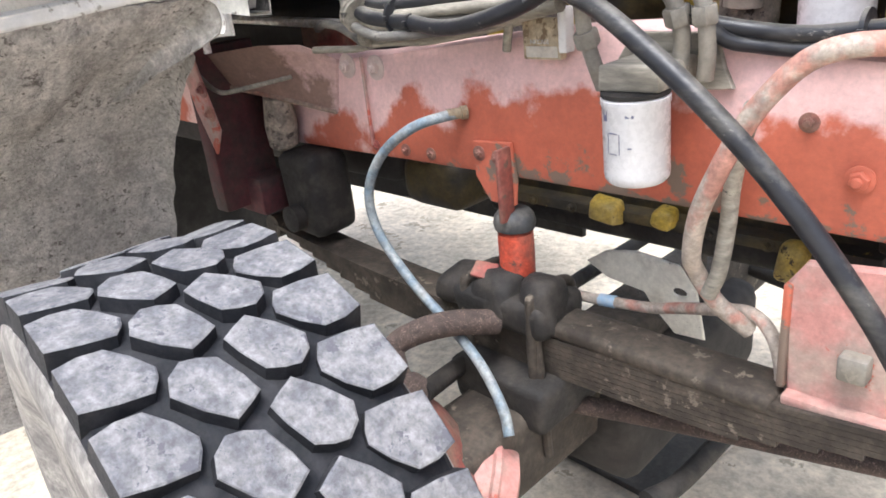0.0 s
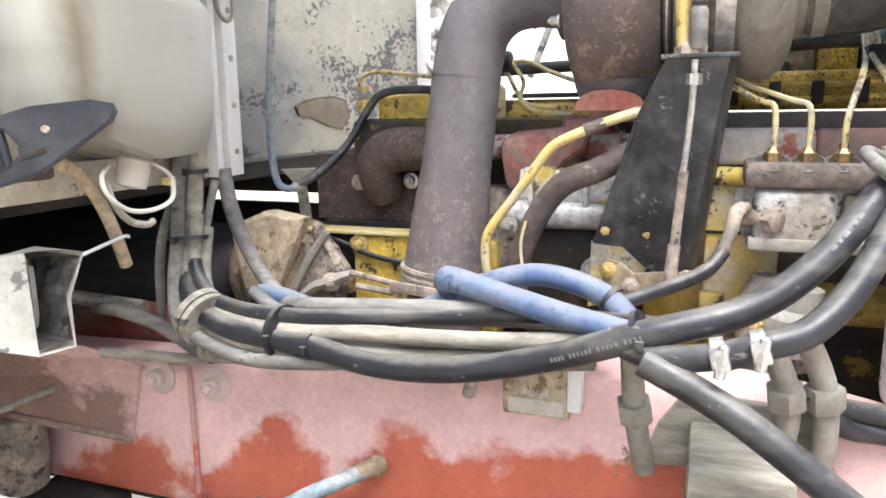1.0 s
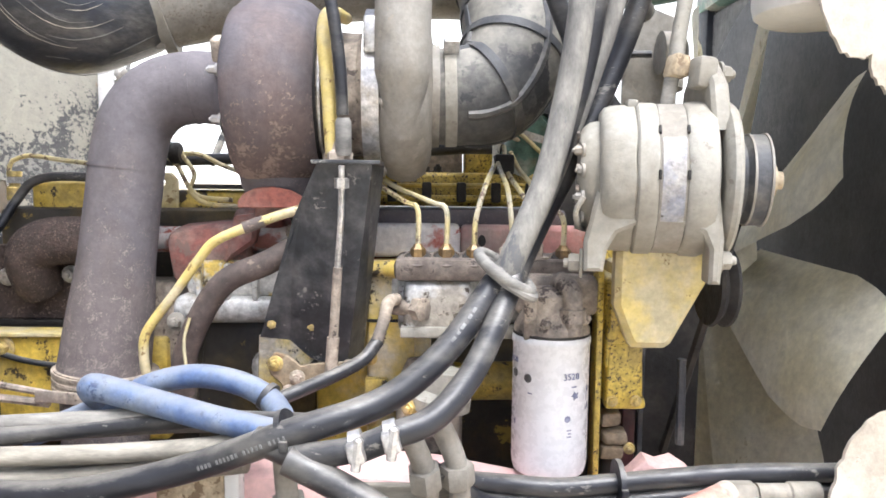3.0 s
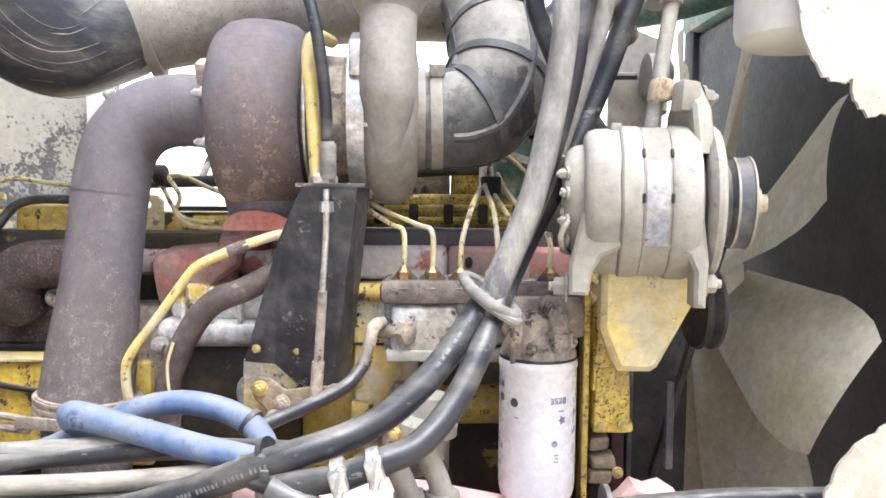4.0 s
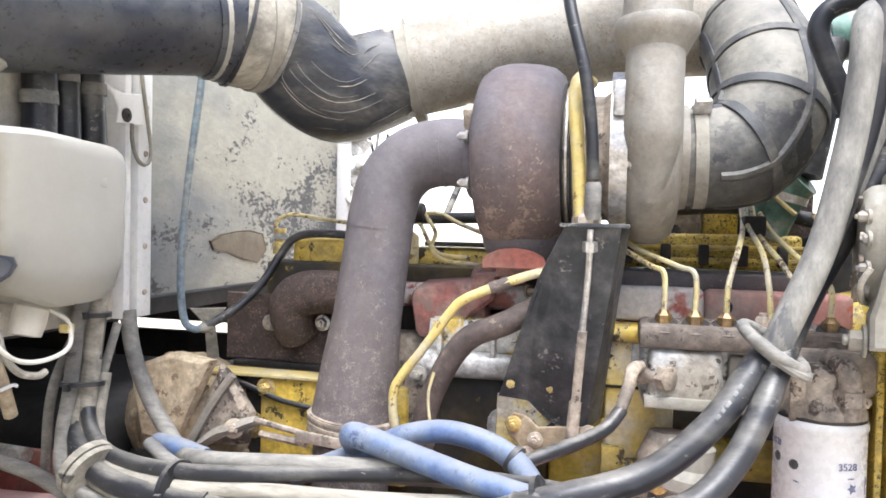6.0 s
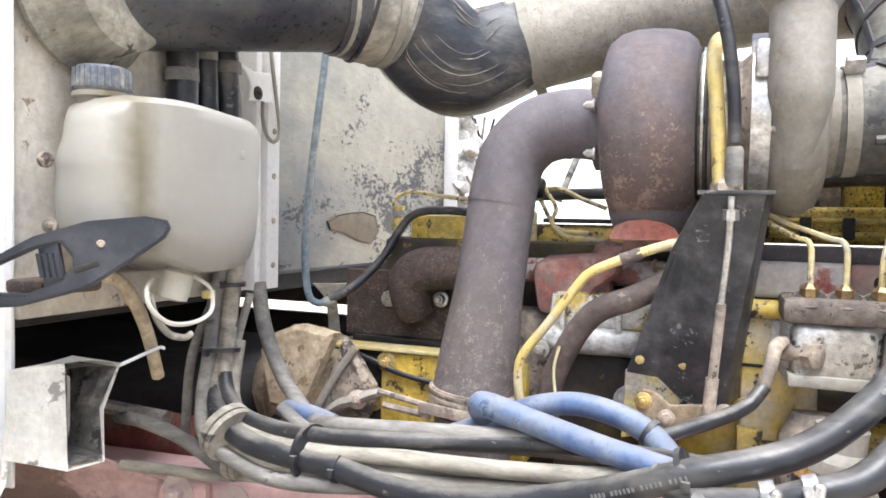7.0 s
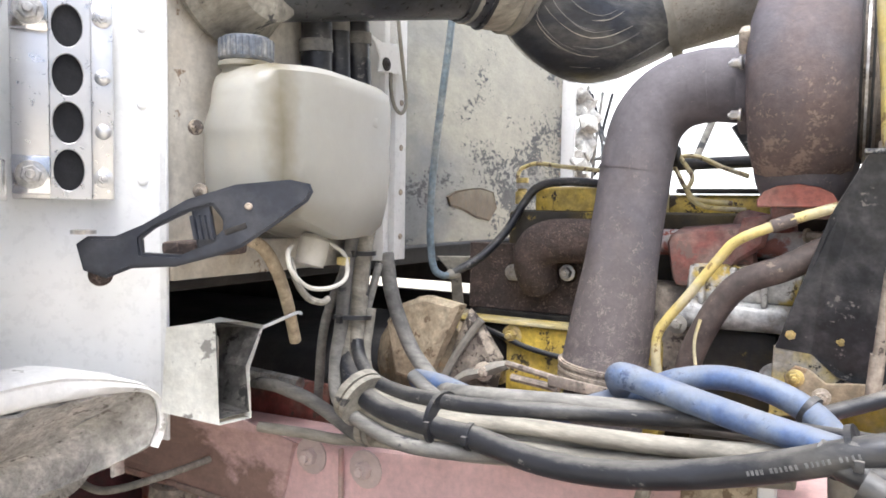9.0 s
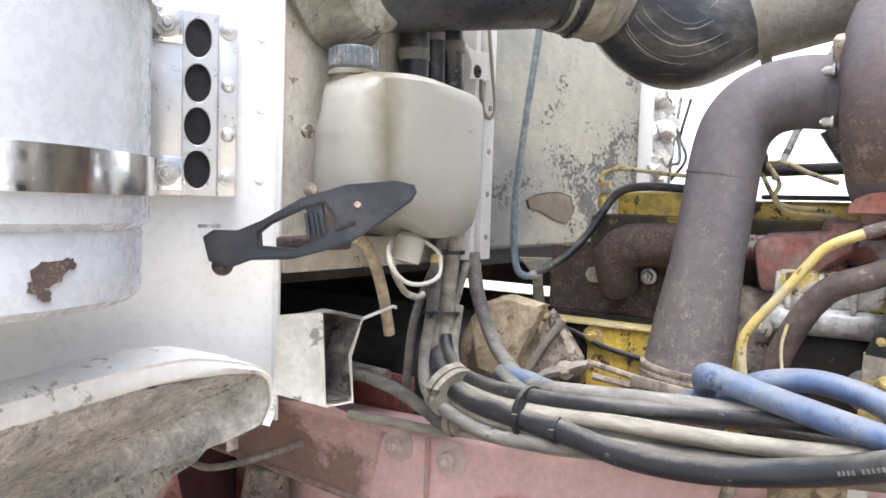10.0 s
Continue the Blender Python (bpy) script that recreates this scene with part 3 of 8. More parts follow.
part("gusset", bm, gusset_paint, gusset, smooth=False)
part("inner_plate", boxed((-0.34, 0.09, 0.97), (-0.09, 0.10, 1.058), 0.004), red_dull, gusset)
part("folded_edge", tube([face[0], face[1], face[2]], 0.006, 6), red_brown, gusset)
part("flange", boxed((0.012, -0.010, 0.80), (0.018, -0.002, 1.0), 0.002), pink_paint, gusset)
# pink and brown struts that carry the cab, seen under the fender
strut = thing("cab_mount", "pink and dark red cab mount plates with bolts under the fender", "cab mount", (-0.3, -0.15, 0.7))
part("side_plate", plate([(-0.40, 1.03), (-0.33, 1.04), (-0.27, 0.86), (-0.31, 0.80), (-0.36, 0.90)], 0.008, Matrix(((1, 0, 0, 0), (0, 0, -1, -0.22), (0, 1, 0, 0), (0, 0, 0, 1)))), pink_paint, strut)
part("side_plate", boxed((-0.46, -0.19, 0.62), (-0.40, -0.02, 1.04), 0.006), maroon, strut)
part("lower_arm", roughen(boxed((-0.62, -0.12, 0.60), (-0.335, -0.02, 0.70), 0.010), 0.004, 14), maroon, strut)
part("bolt", bolt((-0.305, -0.229, 0.955), (0, -1, 0), 0.011, 0.01), red_wire, strut)
part("bolt", bolt((-0.29, -0.229, 0.90), (0, -1, 0), 0.011, 0.01), red_wire, strut)
part("rubber_mount", roughen(lathe([(0.02, 0), (0.036, 0.01), (0.042, 0.06), (0.036, 0.13), (0.02, 0.14)], frame_to((-0.30, -0.045, 0.77), (0.05, 0, 1)), 20), 0.004, 20), alloy_dark, strut)
hanger = thing("spring_hanger", "black greasy rear spring hanger under the rail", "spring hanger", (-0.25, 0.0, 0.77))
part("casting", roughen(boxed((-0.315, -0.07, 0.55), (-0.165, 0.06, 0.765), 0.03, segments=3), 0.012, 14), grease, hanger)
part("pin", lathe([(0.035, 0), (0.035, 0.03), (0.02, 0.035)], frame_to((-0.25, -0.07, 0.60), (0, -1, 0)), 18), grease, hanger)

# ---- cab: cowl, firewall, floor ----
bm = bmesh.new()
cols = [(-0.285, -0.016), (-0.292, -0.028), (-0.34, -0.058), (-0.40, -0.100), (-0.46, -0.145), (-0.52, -0.20), (-0.56, -0.30), (-0.60, -0.60), (-0.62, -1.2)]
prev = None
for k, z in enumerate((1.085, 1.25, 1.45, 1.7, 2.1)):
    ring = [bm.verts.new((x, y, z)) for y, x in cols]
    if prev:
        for j in range(len(cols) - 1):
            bm.faces.new((prev[j], prev[j + 1], ring[j + 1], ring[j]))
    prev = ring
top = bmesh.ops.extrude_face_region(bm, geom=list(bm.faces))
bmesh.ops.translate(bm, verts=[g for g in top["geom"] if isinstance(g, bmesh.types.BMVert)], vec=(-0.02, 0, 0))
cowl = thing("cab_cowl", "white painted cab cowl with riveted edge", "cab", (-0.05, -0.6, 1.085))
part("panel", bm, white_paint, cowl)
part("edge_flange", boxed((-0.06, -0.286, 1.085), (-0.008, -0.281, 2.1), 0.002), white_paint, cowl, "worn white folded edge")
for k in range(8):
    z = 1.372 + 0.082 * k
    part("rivet", lathe([(0.0055, 0), (0.005, 0.0012), (0.003, 0.002)], frame_to((-0.031, -0.297, z), (0.84, -0.54, 0)), 14), white_paint, cowl)

fire = thing("wall_firewall", "cream painted firewall, peeling to black on its recessed middle", "firewall", (-0.1, 0.4, 1.26), kind="structure")
part("side_panel", boxed((-0.04, -0.279, 1.262), (-0.022, 0.19, 2.1), 0.003), cream_paint, fire)
part("lower_lip", boxed((-0.022, -0.279, 1.262), (-0.006, 0.10, 1.305), 0.004), cream_paint, fire, "cream folded lip with bolt holes")
part("return_panel", boxed((-0.15, 0.172, 1.262), (-0.022, 0.19, 2.1), 0.003), cream_paint, fire)
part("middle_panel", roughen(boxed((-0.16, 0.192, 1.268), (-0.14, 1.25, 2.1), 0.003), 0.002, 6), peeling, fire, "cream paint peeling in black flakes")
part("pressed_shelf", roughen(plate([(0.555, 1.370), (0.60, 1.382), (0.66, 1.390), (0.72, 1.394), (0.785, 1.384), (0.80, 1.345), (0.765, 1.314), (0.70, 1.322), (0.63, 1.340), (0.57, 1.350)], 0.003, Matrix(((0, 0, 1, -0.1400), (1, 0, 0, 0), (0, 1, 0, 0), (0, 0, 0, 1))), 0.004), 0.003, 22), shelf_brown, fire, "pressed shelf, brown shading painted in below its paler top edge")
part("edge_flange", boxed((-0.16, 1.252, 1.27), (-0.10, 1.262, 2.1), 0.002), white_paint, fire)
for k in range(7):
    part("rivet", lathe([(0.006, 0), (0.004, 0.003)], frame_to((-0.1385, 1.235, 1.35 + 0.1 * k), (1, 0, 0)), 10), bolt_dull, fire)
for y in (-0.263, -0.19, -0.12):
    part("bolt", lathe([(0.009, 0), (0.009, 0.0015), (0.006, 0.002)], frame_to((-0.0055, y, 1.283), (1, 0, 0)), 16), cream_paint, fire)
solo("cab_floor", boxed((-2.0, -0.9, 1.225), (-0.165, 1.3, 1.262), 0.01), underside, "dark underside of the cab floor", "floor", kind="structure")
# back sheet, far sill and far sheets are added to keep the view under the cab dark
solo("cab_dark_sheet", boxed((-2.06, -0.9, -0.1), (-2.0, 1.0, 2.1), 0.01), underside, "dark sheet added at the back, closing the dark space under the cab", "wall", kind="structure")
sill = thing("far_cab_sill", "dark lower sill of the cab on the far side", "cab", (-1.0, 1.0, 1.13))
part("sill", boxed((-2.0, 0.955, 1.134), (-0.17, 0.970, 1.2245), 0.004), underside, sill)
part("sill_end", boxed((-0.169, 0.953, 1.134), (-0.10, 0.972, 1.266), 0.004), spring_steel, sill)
solo("far_dark_sheets", boxed((-2.0, 0.957, 0.2), (-0.70, 0.985, 1.14), 0.008, boxed((-0.695, 0.957, 0.2), (-0.10, 0.985, 1.104), 0.008)), underside, "dark sheets added to fill the dark space beyond the far rail", "step box")

# vertical channel posts beside the tank
post = thing("channel_post", "white drilled steel channel standing against the firewall", "post", (0.0, 0.13, 1.26))
part("channel", boxed((-0.022, 0.098, 1.263), (0.012, 0.112, 2.05), 0.002), white_paint, post)
part("channel", boxed((-0.022, 0.128, 1.263), (0.012, 0.160, 2.05), 0.002), white_paint, post)
part("channel_web", boxed((-0.021, 0.111, 1.263), (-0.010, 0.129, 2.05), 0.001), cream_paint, post)
for k in range(9):
    part("rivet", lathe([(0.005, 0), (0.004, 0.002)], frame_to((0.0122, 0.144, 1.30 + 0.07 * k), (1, 0, 0)), 10), bolt_dull, post)
part("hinge_plate", plate([(0.073, 1.547), (0.133, 1.551), (0.127, 1.597), (0.085, 1.592), (0.045, 1.600), (0.068, 1.585), (0.078, 1.568)], 0.004, Matrix(((0, 0, 1, 0.013), (1, 0, 0, 0), (0, 1, 0, 0), (0, 0, 0, 1)))), white_paint, post)
part("bolt", bolt((0.017, 0.094, 1.561), (1, 0, 0), 0.006, 0.004), grease, post)
part("wire_loop", tube([(0.018, 0.118, 1.70), (0.018, 0.124, 1.635), (0.018, 0.138, 1.568), (0.018, 0.149, 1.512), (0.018, 0.136, 1.493), (0.018, 0.117, 1.50), (0.018, 0.106, 1.525), (0.018, 0.105, 1.55)], 0.003, 8), alloy_pale, post)

# ---- air cleaner canister on the cowl ----
can = thing("air_cleaner", "bluish white air cleaner canister with chrome bands and rust stains", "air cleaner", (-0.1, -0.6, 1.2))
cm = pose(-0.034, -0.655, 0)
part("body", lathe([(0.02, 1.262), (0.170, 1.262), (0.177, 1.268), (0.178, 1.318), (0.176, 1.321), (0.184, 1.327), (0.185, 1.70), (0.17, 1.76), (0.02, 1.77)], cm, 72), canister_paint, can)
for z in (1.364, 1.52):
    part("chrome_band", lathe([(0.186, z - 0.016), (0.189, z - 0.016), (0.189, z + 0.016), (0.186, z + 0.016)], cm, 72), chrome, can, "scuffed chrome strap")
rs = random.Random(12)
for u, z, size in ((0.0, 1.294, 0.013), (0.014, 1.299, 0.006), (-0.010, 1.285, 0.007), (-0.004, 1.278, 0.005)):
    a = 0.18 + u / 0.178
    blot = []
    for k in range(15):
        th, rr = 2 * math.pi * k / 15, size * rs.uniform(0.55, 0.95)
        blot.append((rr * math.cos(th) * 1.3, rr * math.sin(th)))
    part("rust_stain", plate(blot, 0.0006, frame_to((-0.034 + 0.1782 * math.cos(a), -0.655 + 0.1782 * math.sin(a), z), (math.cos(a), math.sin(a), 0), (0, 0, 1)), 0), rust, can, "rust patch")
brk = thing("canister_bracket", "polished stainless bracket with four oval holes and bolts", "bracket", (-0.07, -0.37, 1.35))
bp_m = frame_to((-0.046, -0.343, 1.35), (0.84, -0.54, 0))
part("plate", plate([(-0.074, 0.0), (0.018, 0.0), (0.018, 0.205), (-0.074, 0.205)], 0.003, bp_m, 0.001, holes=[(-0.024, 0.03, 0.014, 0.021), (-0.024, 0.078, 0.014, 0.021), (-0.024, 0.126, 0.014, 0.021), (-0.024, 0.175, 0.014, 0.021)]), bracket_steel, brk)
# black sheet puts the shade in the holes, and the mesh, into one colour
part("dark_backing", plate([(-0.045, 0.004), (-0.004, 0.004), (-0.004, 0.2), (-0.045, 0.2)], 0.001, bp_m @ pose(0, 0, -0.003), 0), void_black, brk, "black sheet for the mesh and the dark in the holes")
part("strap_block", block((0.034, 0.205, 0.014), bp_m @ pose(-0.057, 0.1025, 0.006), 0.003), bracket_steel, brk)
part("side_flange", block((0.021, 0.205, 0.006), bp_m @ pose(0.0075, 0.1025, 0.0045), 0.002, segments=2), bracket_steel, brk, "folded side flange")
for v in (0.024, 0.183):
    part("strap_end", block((0.034, 0.038, 0.005), bp_m @ pose(-0.057, v, 0.0155), 0.002), chrome, brk)
    part("bolt", bolt(bp_m @ Vector((-0.057, v, 0.018)), (0.84, -0.54, 0), 0.010, 0.008, 1.4), steel, brk)
for z in (0.022, 0.07, 0.125, 0.185):
    part("bolt" if z in (0.022, 0.185) else "dimple", bolt(bp_m @ Vector((0.008, z, 0.0075)), (0.84, -0.54, 0), 0.006, 0.005, 1.6) if z in (0.022, 0.185) else lathe([(0.008, 0), (0.006, 0.002), (0.002, 0.003)], bp_m @ pose(0.008, z, 0.0075), 16), bracket_steel, brk)

# ---- rear half of the front fender ----
WC = Vector((0.424, -0.696, 0.366))
fender = thing("fender", "grey-white front fender rear half, its inside caked in dried mud", "fender", (-0.2, -0.7, 0.6))


def fender_sheet(r, y0, y1, a0, a1, thick, corner, n=26, rough_amount=0.0):
    bm = bmesh.new()
    rings = []
    for i in range(n + 1):
        a = radians(a0 + (a1 - a0) * i / n)
        ca, sa = math.cos(a), math.sin(a)
        ring = []
        prof = [(y1, -corner), (y1 - corner * 0.12, -corner * 0.45), (y1 - corner * 0.45, -corner * 0.12), (y1 - corner, 0)] + \
               [(y1 - corner + (y0 - y1 + corner) * k / 8, 0.0) for k in range(1, 9)]
        for y, dr in prof:
            ring.append(Vector((WC.x + (r + dr) * ca, y, WC.z + (r + dr) * sa)))
        rings.append([bm.verts.new(p) for p in ring])
    for a, b in zip(rings, rings[1:]):
        for j in range(len(a) - 1):
            bm.faces.new((a[j], a[j + 1], b[j + 1], b[j]))
    bmesh.ops.recalc_face_normals(bm, faces=bm.faces)
    if rough_amount:
        roughen(bm, rough_amount, 14)
    top = bmesh.ops.extrude_face_region(bm, geom=list(bm.faces))
    for g in top["geom"]:
        if isinstance(g, bmesh.types.BMVert):
            d = g.co - Vector((WC.x, g.co.y, WC.z))
            g.co += d.normalized() * thick
    return bm


part("outer_skin", fender_sheet(0.918, -1.0, -0.336, 119.5, 186, 0.008, 0.012), fender_grey, fender, "grey-white outer skin with a rolled lip")
part("mud_liner", fender_sheet(0.888, -0.99, -0.345, 125, 186, 0.008, 0.05, 70, 0.009), mud, fender, "inside caked in grey-brown mud")
# the wheel arch: a pale lip, and under it the mud-caked bank that runs back to the liner
lip_path = smooth_path([Vector((0.015, y, z)) for y, z in ((-1.0, 1.125), (-0.75, 1.144), (-0.574, 1.157), (-0.478, 1.166), (-0.40, 1.164), (-0.345, 1.159), (-0.322, 1.148), (-0.315, 1.13), (-0.315, 1.11), (-0.323, 1.094))], 6)
bm = bmesh.new()
prev = None
for k, p in enumerate(lip_path):
    d = (lip_path[min(k + 1, len(lip_path) - 1)] - lip_path[max(k - 1, 0)]).normalized()
    out = Vector((0, -d.z, d.y))
    w = 1.0 if p.y < -0.42 else max(0.22, (-0.30 - p.y) / 0.12)
    sec = [(-0.004, 0.0), (0.002, -0.001), (0.005, 0.002), (0.006, 0.010 * w), (0.003, 0.018 * w), (0.004, 0.021 * w), (-0.004, 0.026 * w), (-0.05, 0.026 * w), (-0.05, 0.014 * w), (-0.02, 0.008 * w)]
    ring = [bm.verts.new(p + Vector((a, 0, 0)) + out * b) for a, b in sec]
    if prev:
        for j in range(len(sec)):
            q = (j + 1) % len(sec)
            bm.faces.new((prev[j], prev[q], ring[q], ring[j]))
    else:
        bm.faces.new(ring[::-1])
    prev = ring
bm.faces.new(prev)
part("rolled_lip", roughen(bm, 0.0015, 18), fender_grey, fender, "pale rolled lip")


def arch_bank(first, last, amount, depth=12, start=0):
    """The inside of the arch behind a stretch of the lip."""
    own = bmesh.new()
    rows = []
    for p in lip_path[first:last]:
        inward = Vector((0, -0.62 - p.y, 0.85 - p.z)).normalized() if p.y > -0.62 else Vector((0, 0, -1))
        rows.append([own.verts.new(p + Vector((-dx, 0, 0)) + inward * dz) for dx, dz in ((0.004, -0.001), (0.012, 0.008), (0.022, 0.02), (0.035, 0.034), (0.055, 0.05), (0.08, 0.072), (0.11, 0.097), (0.15, 0.128), (0.19, 0.157), (0.24, 0.19), (0.30, 0.225), (0.36, 0.26))[start:depth]])
    for a, b in zip(rows, rows[1:]):
        for q in range(len(a) - 1):
            own.faces.new((a[q], a[q + 1], b[q + 1], b[q]))
    bmesh.ops.subdivide_edges(own, edges=list(own.edges), cuts=2, use_grid_fill=True)
    bmesh.ops.solidify(own, geom=list(own.faces), thickness=-0.004)
    return roughen(roughen(own, amount, 16), amount * 0.6, 55)


SPLIT = next(k for k, p in enumerate(lip_path) if p.y > -0.346)
part("mud_bank", arch_bank(0, SPLIT + 1, 0.007), mud, fender, "cracked dry mud under the lip")
part("mud_corner", arch_bank(SPLIT, len(lip_path), 0.004, 12, 4), mud, fender, "mud deep in the corner of the arch")
part("bare_corner", arch_bank(SPLIT, len(lip_path), 0.002, 5), dusty_corner, fender, "bare pale corner of the arch")
part("drain_tab", boxed((-0.025, -0.345, 1.06), (-0.021, -0.33, 1.095), 0.001), steel, fender)
hose("hose", [(-0.40, -0.22, 1.01), (-0.368, -0.2, 0.98), (-0.325, -0.2, 0.957), (-0.277, -0.2, 0.945), (-0.24, -0.19, 0.947), (-0.215, -0.14, 0.952), (-0.205, -0.05, 0.955)], 0.0055, hose_tan, "thin tan dusty pipe hanging between fender and bracket", "pipe")

# ---- engine block ----
engine = thing("engine_block", "yellow painted diesel engine block streaked with oil and dust", "engine", (0.5, 0.42, 0.5))
# dark crankcase colour stands in for the shade between block and hoses
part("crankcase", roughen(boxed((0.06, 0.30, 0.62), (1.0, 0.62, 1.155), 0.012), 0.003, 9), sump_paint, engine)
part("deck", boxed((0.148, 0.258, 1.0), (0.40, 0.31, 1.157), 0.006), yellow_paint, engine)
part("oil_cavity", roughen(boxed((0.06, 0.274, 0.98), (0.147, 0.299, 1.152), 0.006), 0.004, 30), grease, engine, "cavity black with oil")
part("front_housing", roughen(boxed((1.001, 0.44, 1.16), (1.086, 0.60, 1.408), 0.012, segments=3), 0.003, 14), grease, engine, "black front housing")
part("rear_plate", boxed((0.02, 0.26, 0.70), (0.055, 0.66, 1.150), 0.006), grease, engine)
part("deck_edge", boxed((0.03, 0.250, 1.158), (0.32, 0.30, 1.163), 0.001), yellow_clean, engine, "thin yellow gasket edge")
part("cylinder_head", roughen(boxed((0.10, 0.36, 1.16), (1.0, 0.60, 1.345), 0.01), 0.003, 10), sump_paint, engine)
part("head_gasket", boxed((0.05, 0.34, 1.156), (1.0, 0.61, 1.166), 0.001), grease, engine)
part("valve_cover", boxed((0.145, 0.372, 1.325), (0.27, 0.56, 1.386), 0.010, segments=3), yellow_paint, engine)
part("valve_cover", boxed((0.33, 0.415, 1.33), (0.62, 0.56, 1.374), 0.008, segments=3), yellow_paint, engine)
part("lifting_eye", plate([(0.332, 1.33), (0.372, 1.33), (0.372, 1.392), (0.362, 1.402), (0.342, 1.402), (0.332, 1.392)], 0.010, bq @ pose(0, 0, -0.405), 0.002, holes=[(0.346, 1.386, 0.006, 0.006)]), yellow_clean, engine)
part("cover_strap", boxed((0.38, 0.41, 1.376), (0.60, 0.43, 1.384), 0.002), grease, engine)
for x0, x1, z1, mat in ((0.775, 0.845, 1.484, alloy_dark), (0.848, 0.905, 1.478, yellow_oil), (0.908, 0.93, 1.47, grease), (0.932, 1.02, 1.492, rust)):
    part("rear_gallery", roughen(boxed((x0, 0.49, 1.40), (x1, 0.56, z1), 0.006), 0.002, 20), mat, engine)
part("gallery_band", boxed((0.62, 0.318, 1.322), (1.0, 0.35, 1.350), 0.005), exhaust, engine, "purple-brown scaled steel band")
part("valve_cover", boxed((0.66, 0.392, 1.352), (0.985, 0.56, 1.408), 0.008, segments=3), yellow_oil, engine)
for x in (0.70, 0.78, 0.80, 0.93):
    part("cover_bolt", bolt((x, 0.41, 1.408), (0, 0, 1), 0.007, 0.010, 1.4), grease, engine)
part("side_cover", roughen(boxed((0.62, 0.255, 0.98), (0.74, 0.31, 1.26), 0.01), 0.003, 14), yellow_worn, engine)
# recess colour set dark for the shaded gap behind the pipes
part("side_recess", roughen(boxed((0.44, 0.262, 0.98), (0.6195, 0.31, 1.235), 0.01), 0.005, 18), sump_paint, engine, "recess coloured dark for the gap behind the pipes")
part("side_cover", boxed((0.70, 0.215, 1.02), (0.78, 0.31, 1.275), 0.008), yellow_worn, engine)
part("housing_tube", roughen(tube([(0.692, 0.214, 1.268), (0.730, 0.212, 1.269), (0.768, 0.214, 1.268)], 0.0125, 14), 0.001, 40), yellow_worn, engine)
part("worn_pad", roughen(boxed((0.735, 0.208, 1.205), (0.764, 0.218, 1.256), 0.004), 0.001, 40), silver_yellow, engine, "pad worn to bare silver")
part("seam", boxed((0.690, 0.2125, 1.192), (0.768, 0.216, 1.196), 0.0005), grease, engine)
part("flange_column", roughen(boxed((0.768, 0.202, 1.04), (0.792, 0.24, 1.287), 0.005), 0.002, 30), yellow_worn, engine)
for z in (1.07, 1.135, 1.185, 1.225):
    part("bolt", bolt((0.780, 0.2015, z), (0, -1, 0), 0.007, 0.009, 1.5), alloy_dark, engine)
for x, z in ((0.715, 1.10), (0.745, 1.085)):
    part("step_block", roughen(boxed((x - 0.017, 0.200, z - 0.022), (x + 0.014, 0.225, z + 0.012), 0.003), 0.002, 30), yellow_paint, engine)
part("water_rail", roughen(boxed((0.60, 0.285, 1.277), (0.835, 0.325, 1.328), 0.009, segments=3), 0.001, 20), chipped_rail, engine, "water rail in chipped white and red paint")
part("water_rail", roughen(boxed((0.8355, 0.286, 1.277), (1.03, 0.325, 1.327), 0.009, segments=3), 0.001, 20), pink_paint, engine, "pink end of the water rail")
part("rail_hole", lathe([(0.006, 0), (0.006, 0.001)], frame_to((0.867, 0.2855, 1.304), (0, -1, 0)) @ Matrix.Scale(1.5, 4, (0, 1, 0)), 16), grease, engine)
part("rail_mount", boxed((0.60, 0.292, 1.252), (1.03, 0.33, 1.276), 0.004), red_dull, engine)
part("cross_tube", tube([(0.28, 0.31, 1.30), (0.45, 0.31, 1.30), (0.60, 0.31, 1.302)], 0.020, 14), chipped_rail, engine)
part("lower_gallery", tube([(0.78, 0.235, 1.10), (1.0, 0.235, 1.105)], 0.028, 16), yellow_paint, engine)
part("oil_pan", roughen(boxed((0.10, 0.27, 0.565), (0.98, 0.60, 0.62), 0.02, segments=3), 0.004, 7), grease, engine)
part("sump", roughen(boxed((-0.12, 0.16, 0.58), (0.10, 0.5, 0.72), 0.05, segments=4), 0.008, 9), sump_paint, engine)
part("pan_flange", boxed((0.08, 0.255, 0.615), (1.0, 0.62, 0.64), 0.004), sump_paint, engine)
for k in range(8):
    part("bolt", bolt((0.15 + 0.11 * k, 0.254, 0.628), (0, -1, 0), 0.008, 0.01), sump_paint, engine)
for x, z, sx, sz in ((0.468, 0.639, 0.07, 0.05), (0.608, 0.648, 0.045, 0.04), (0.86, 0.609, 0.05, 0.07)):
    part("boss", roughen(block((sx, 0.05, sz), pose(x, 0.245, z, 0, 8, 0), 0.012, segments=3), 0.008, 24), yellow_paint, engine)
for p, r in (((0.098, 0.273, 1.105), 0.011), ((0.128, 0.273, 1.072), 0.013), ((0.39, 0.257, 1.07), 0.010), ((0.160, 0.257, 1.140), 0.010)):
    part("bolt", bolt(p, (0, -1, 0), r, 0.012), bolt_brass, engine)
for x in (0.705,):
    for z in (1.05, 1.14):
        part("bolt", bolt((x, 0.214, z), (0, -1, 0), 0.006, 0.006), bolt_brass, engine)
part("dark_gap_cover", boxed((0.28, 0.27, 1.02), (0.44, 0.33, 1.24), 0.01), alloy_dark, engine)
part("rocker_line", tube([(0.69, 0.355, 1.385), (0.98, 0.355, 1.388)], 0.004, 8), yellow_paint, engine)
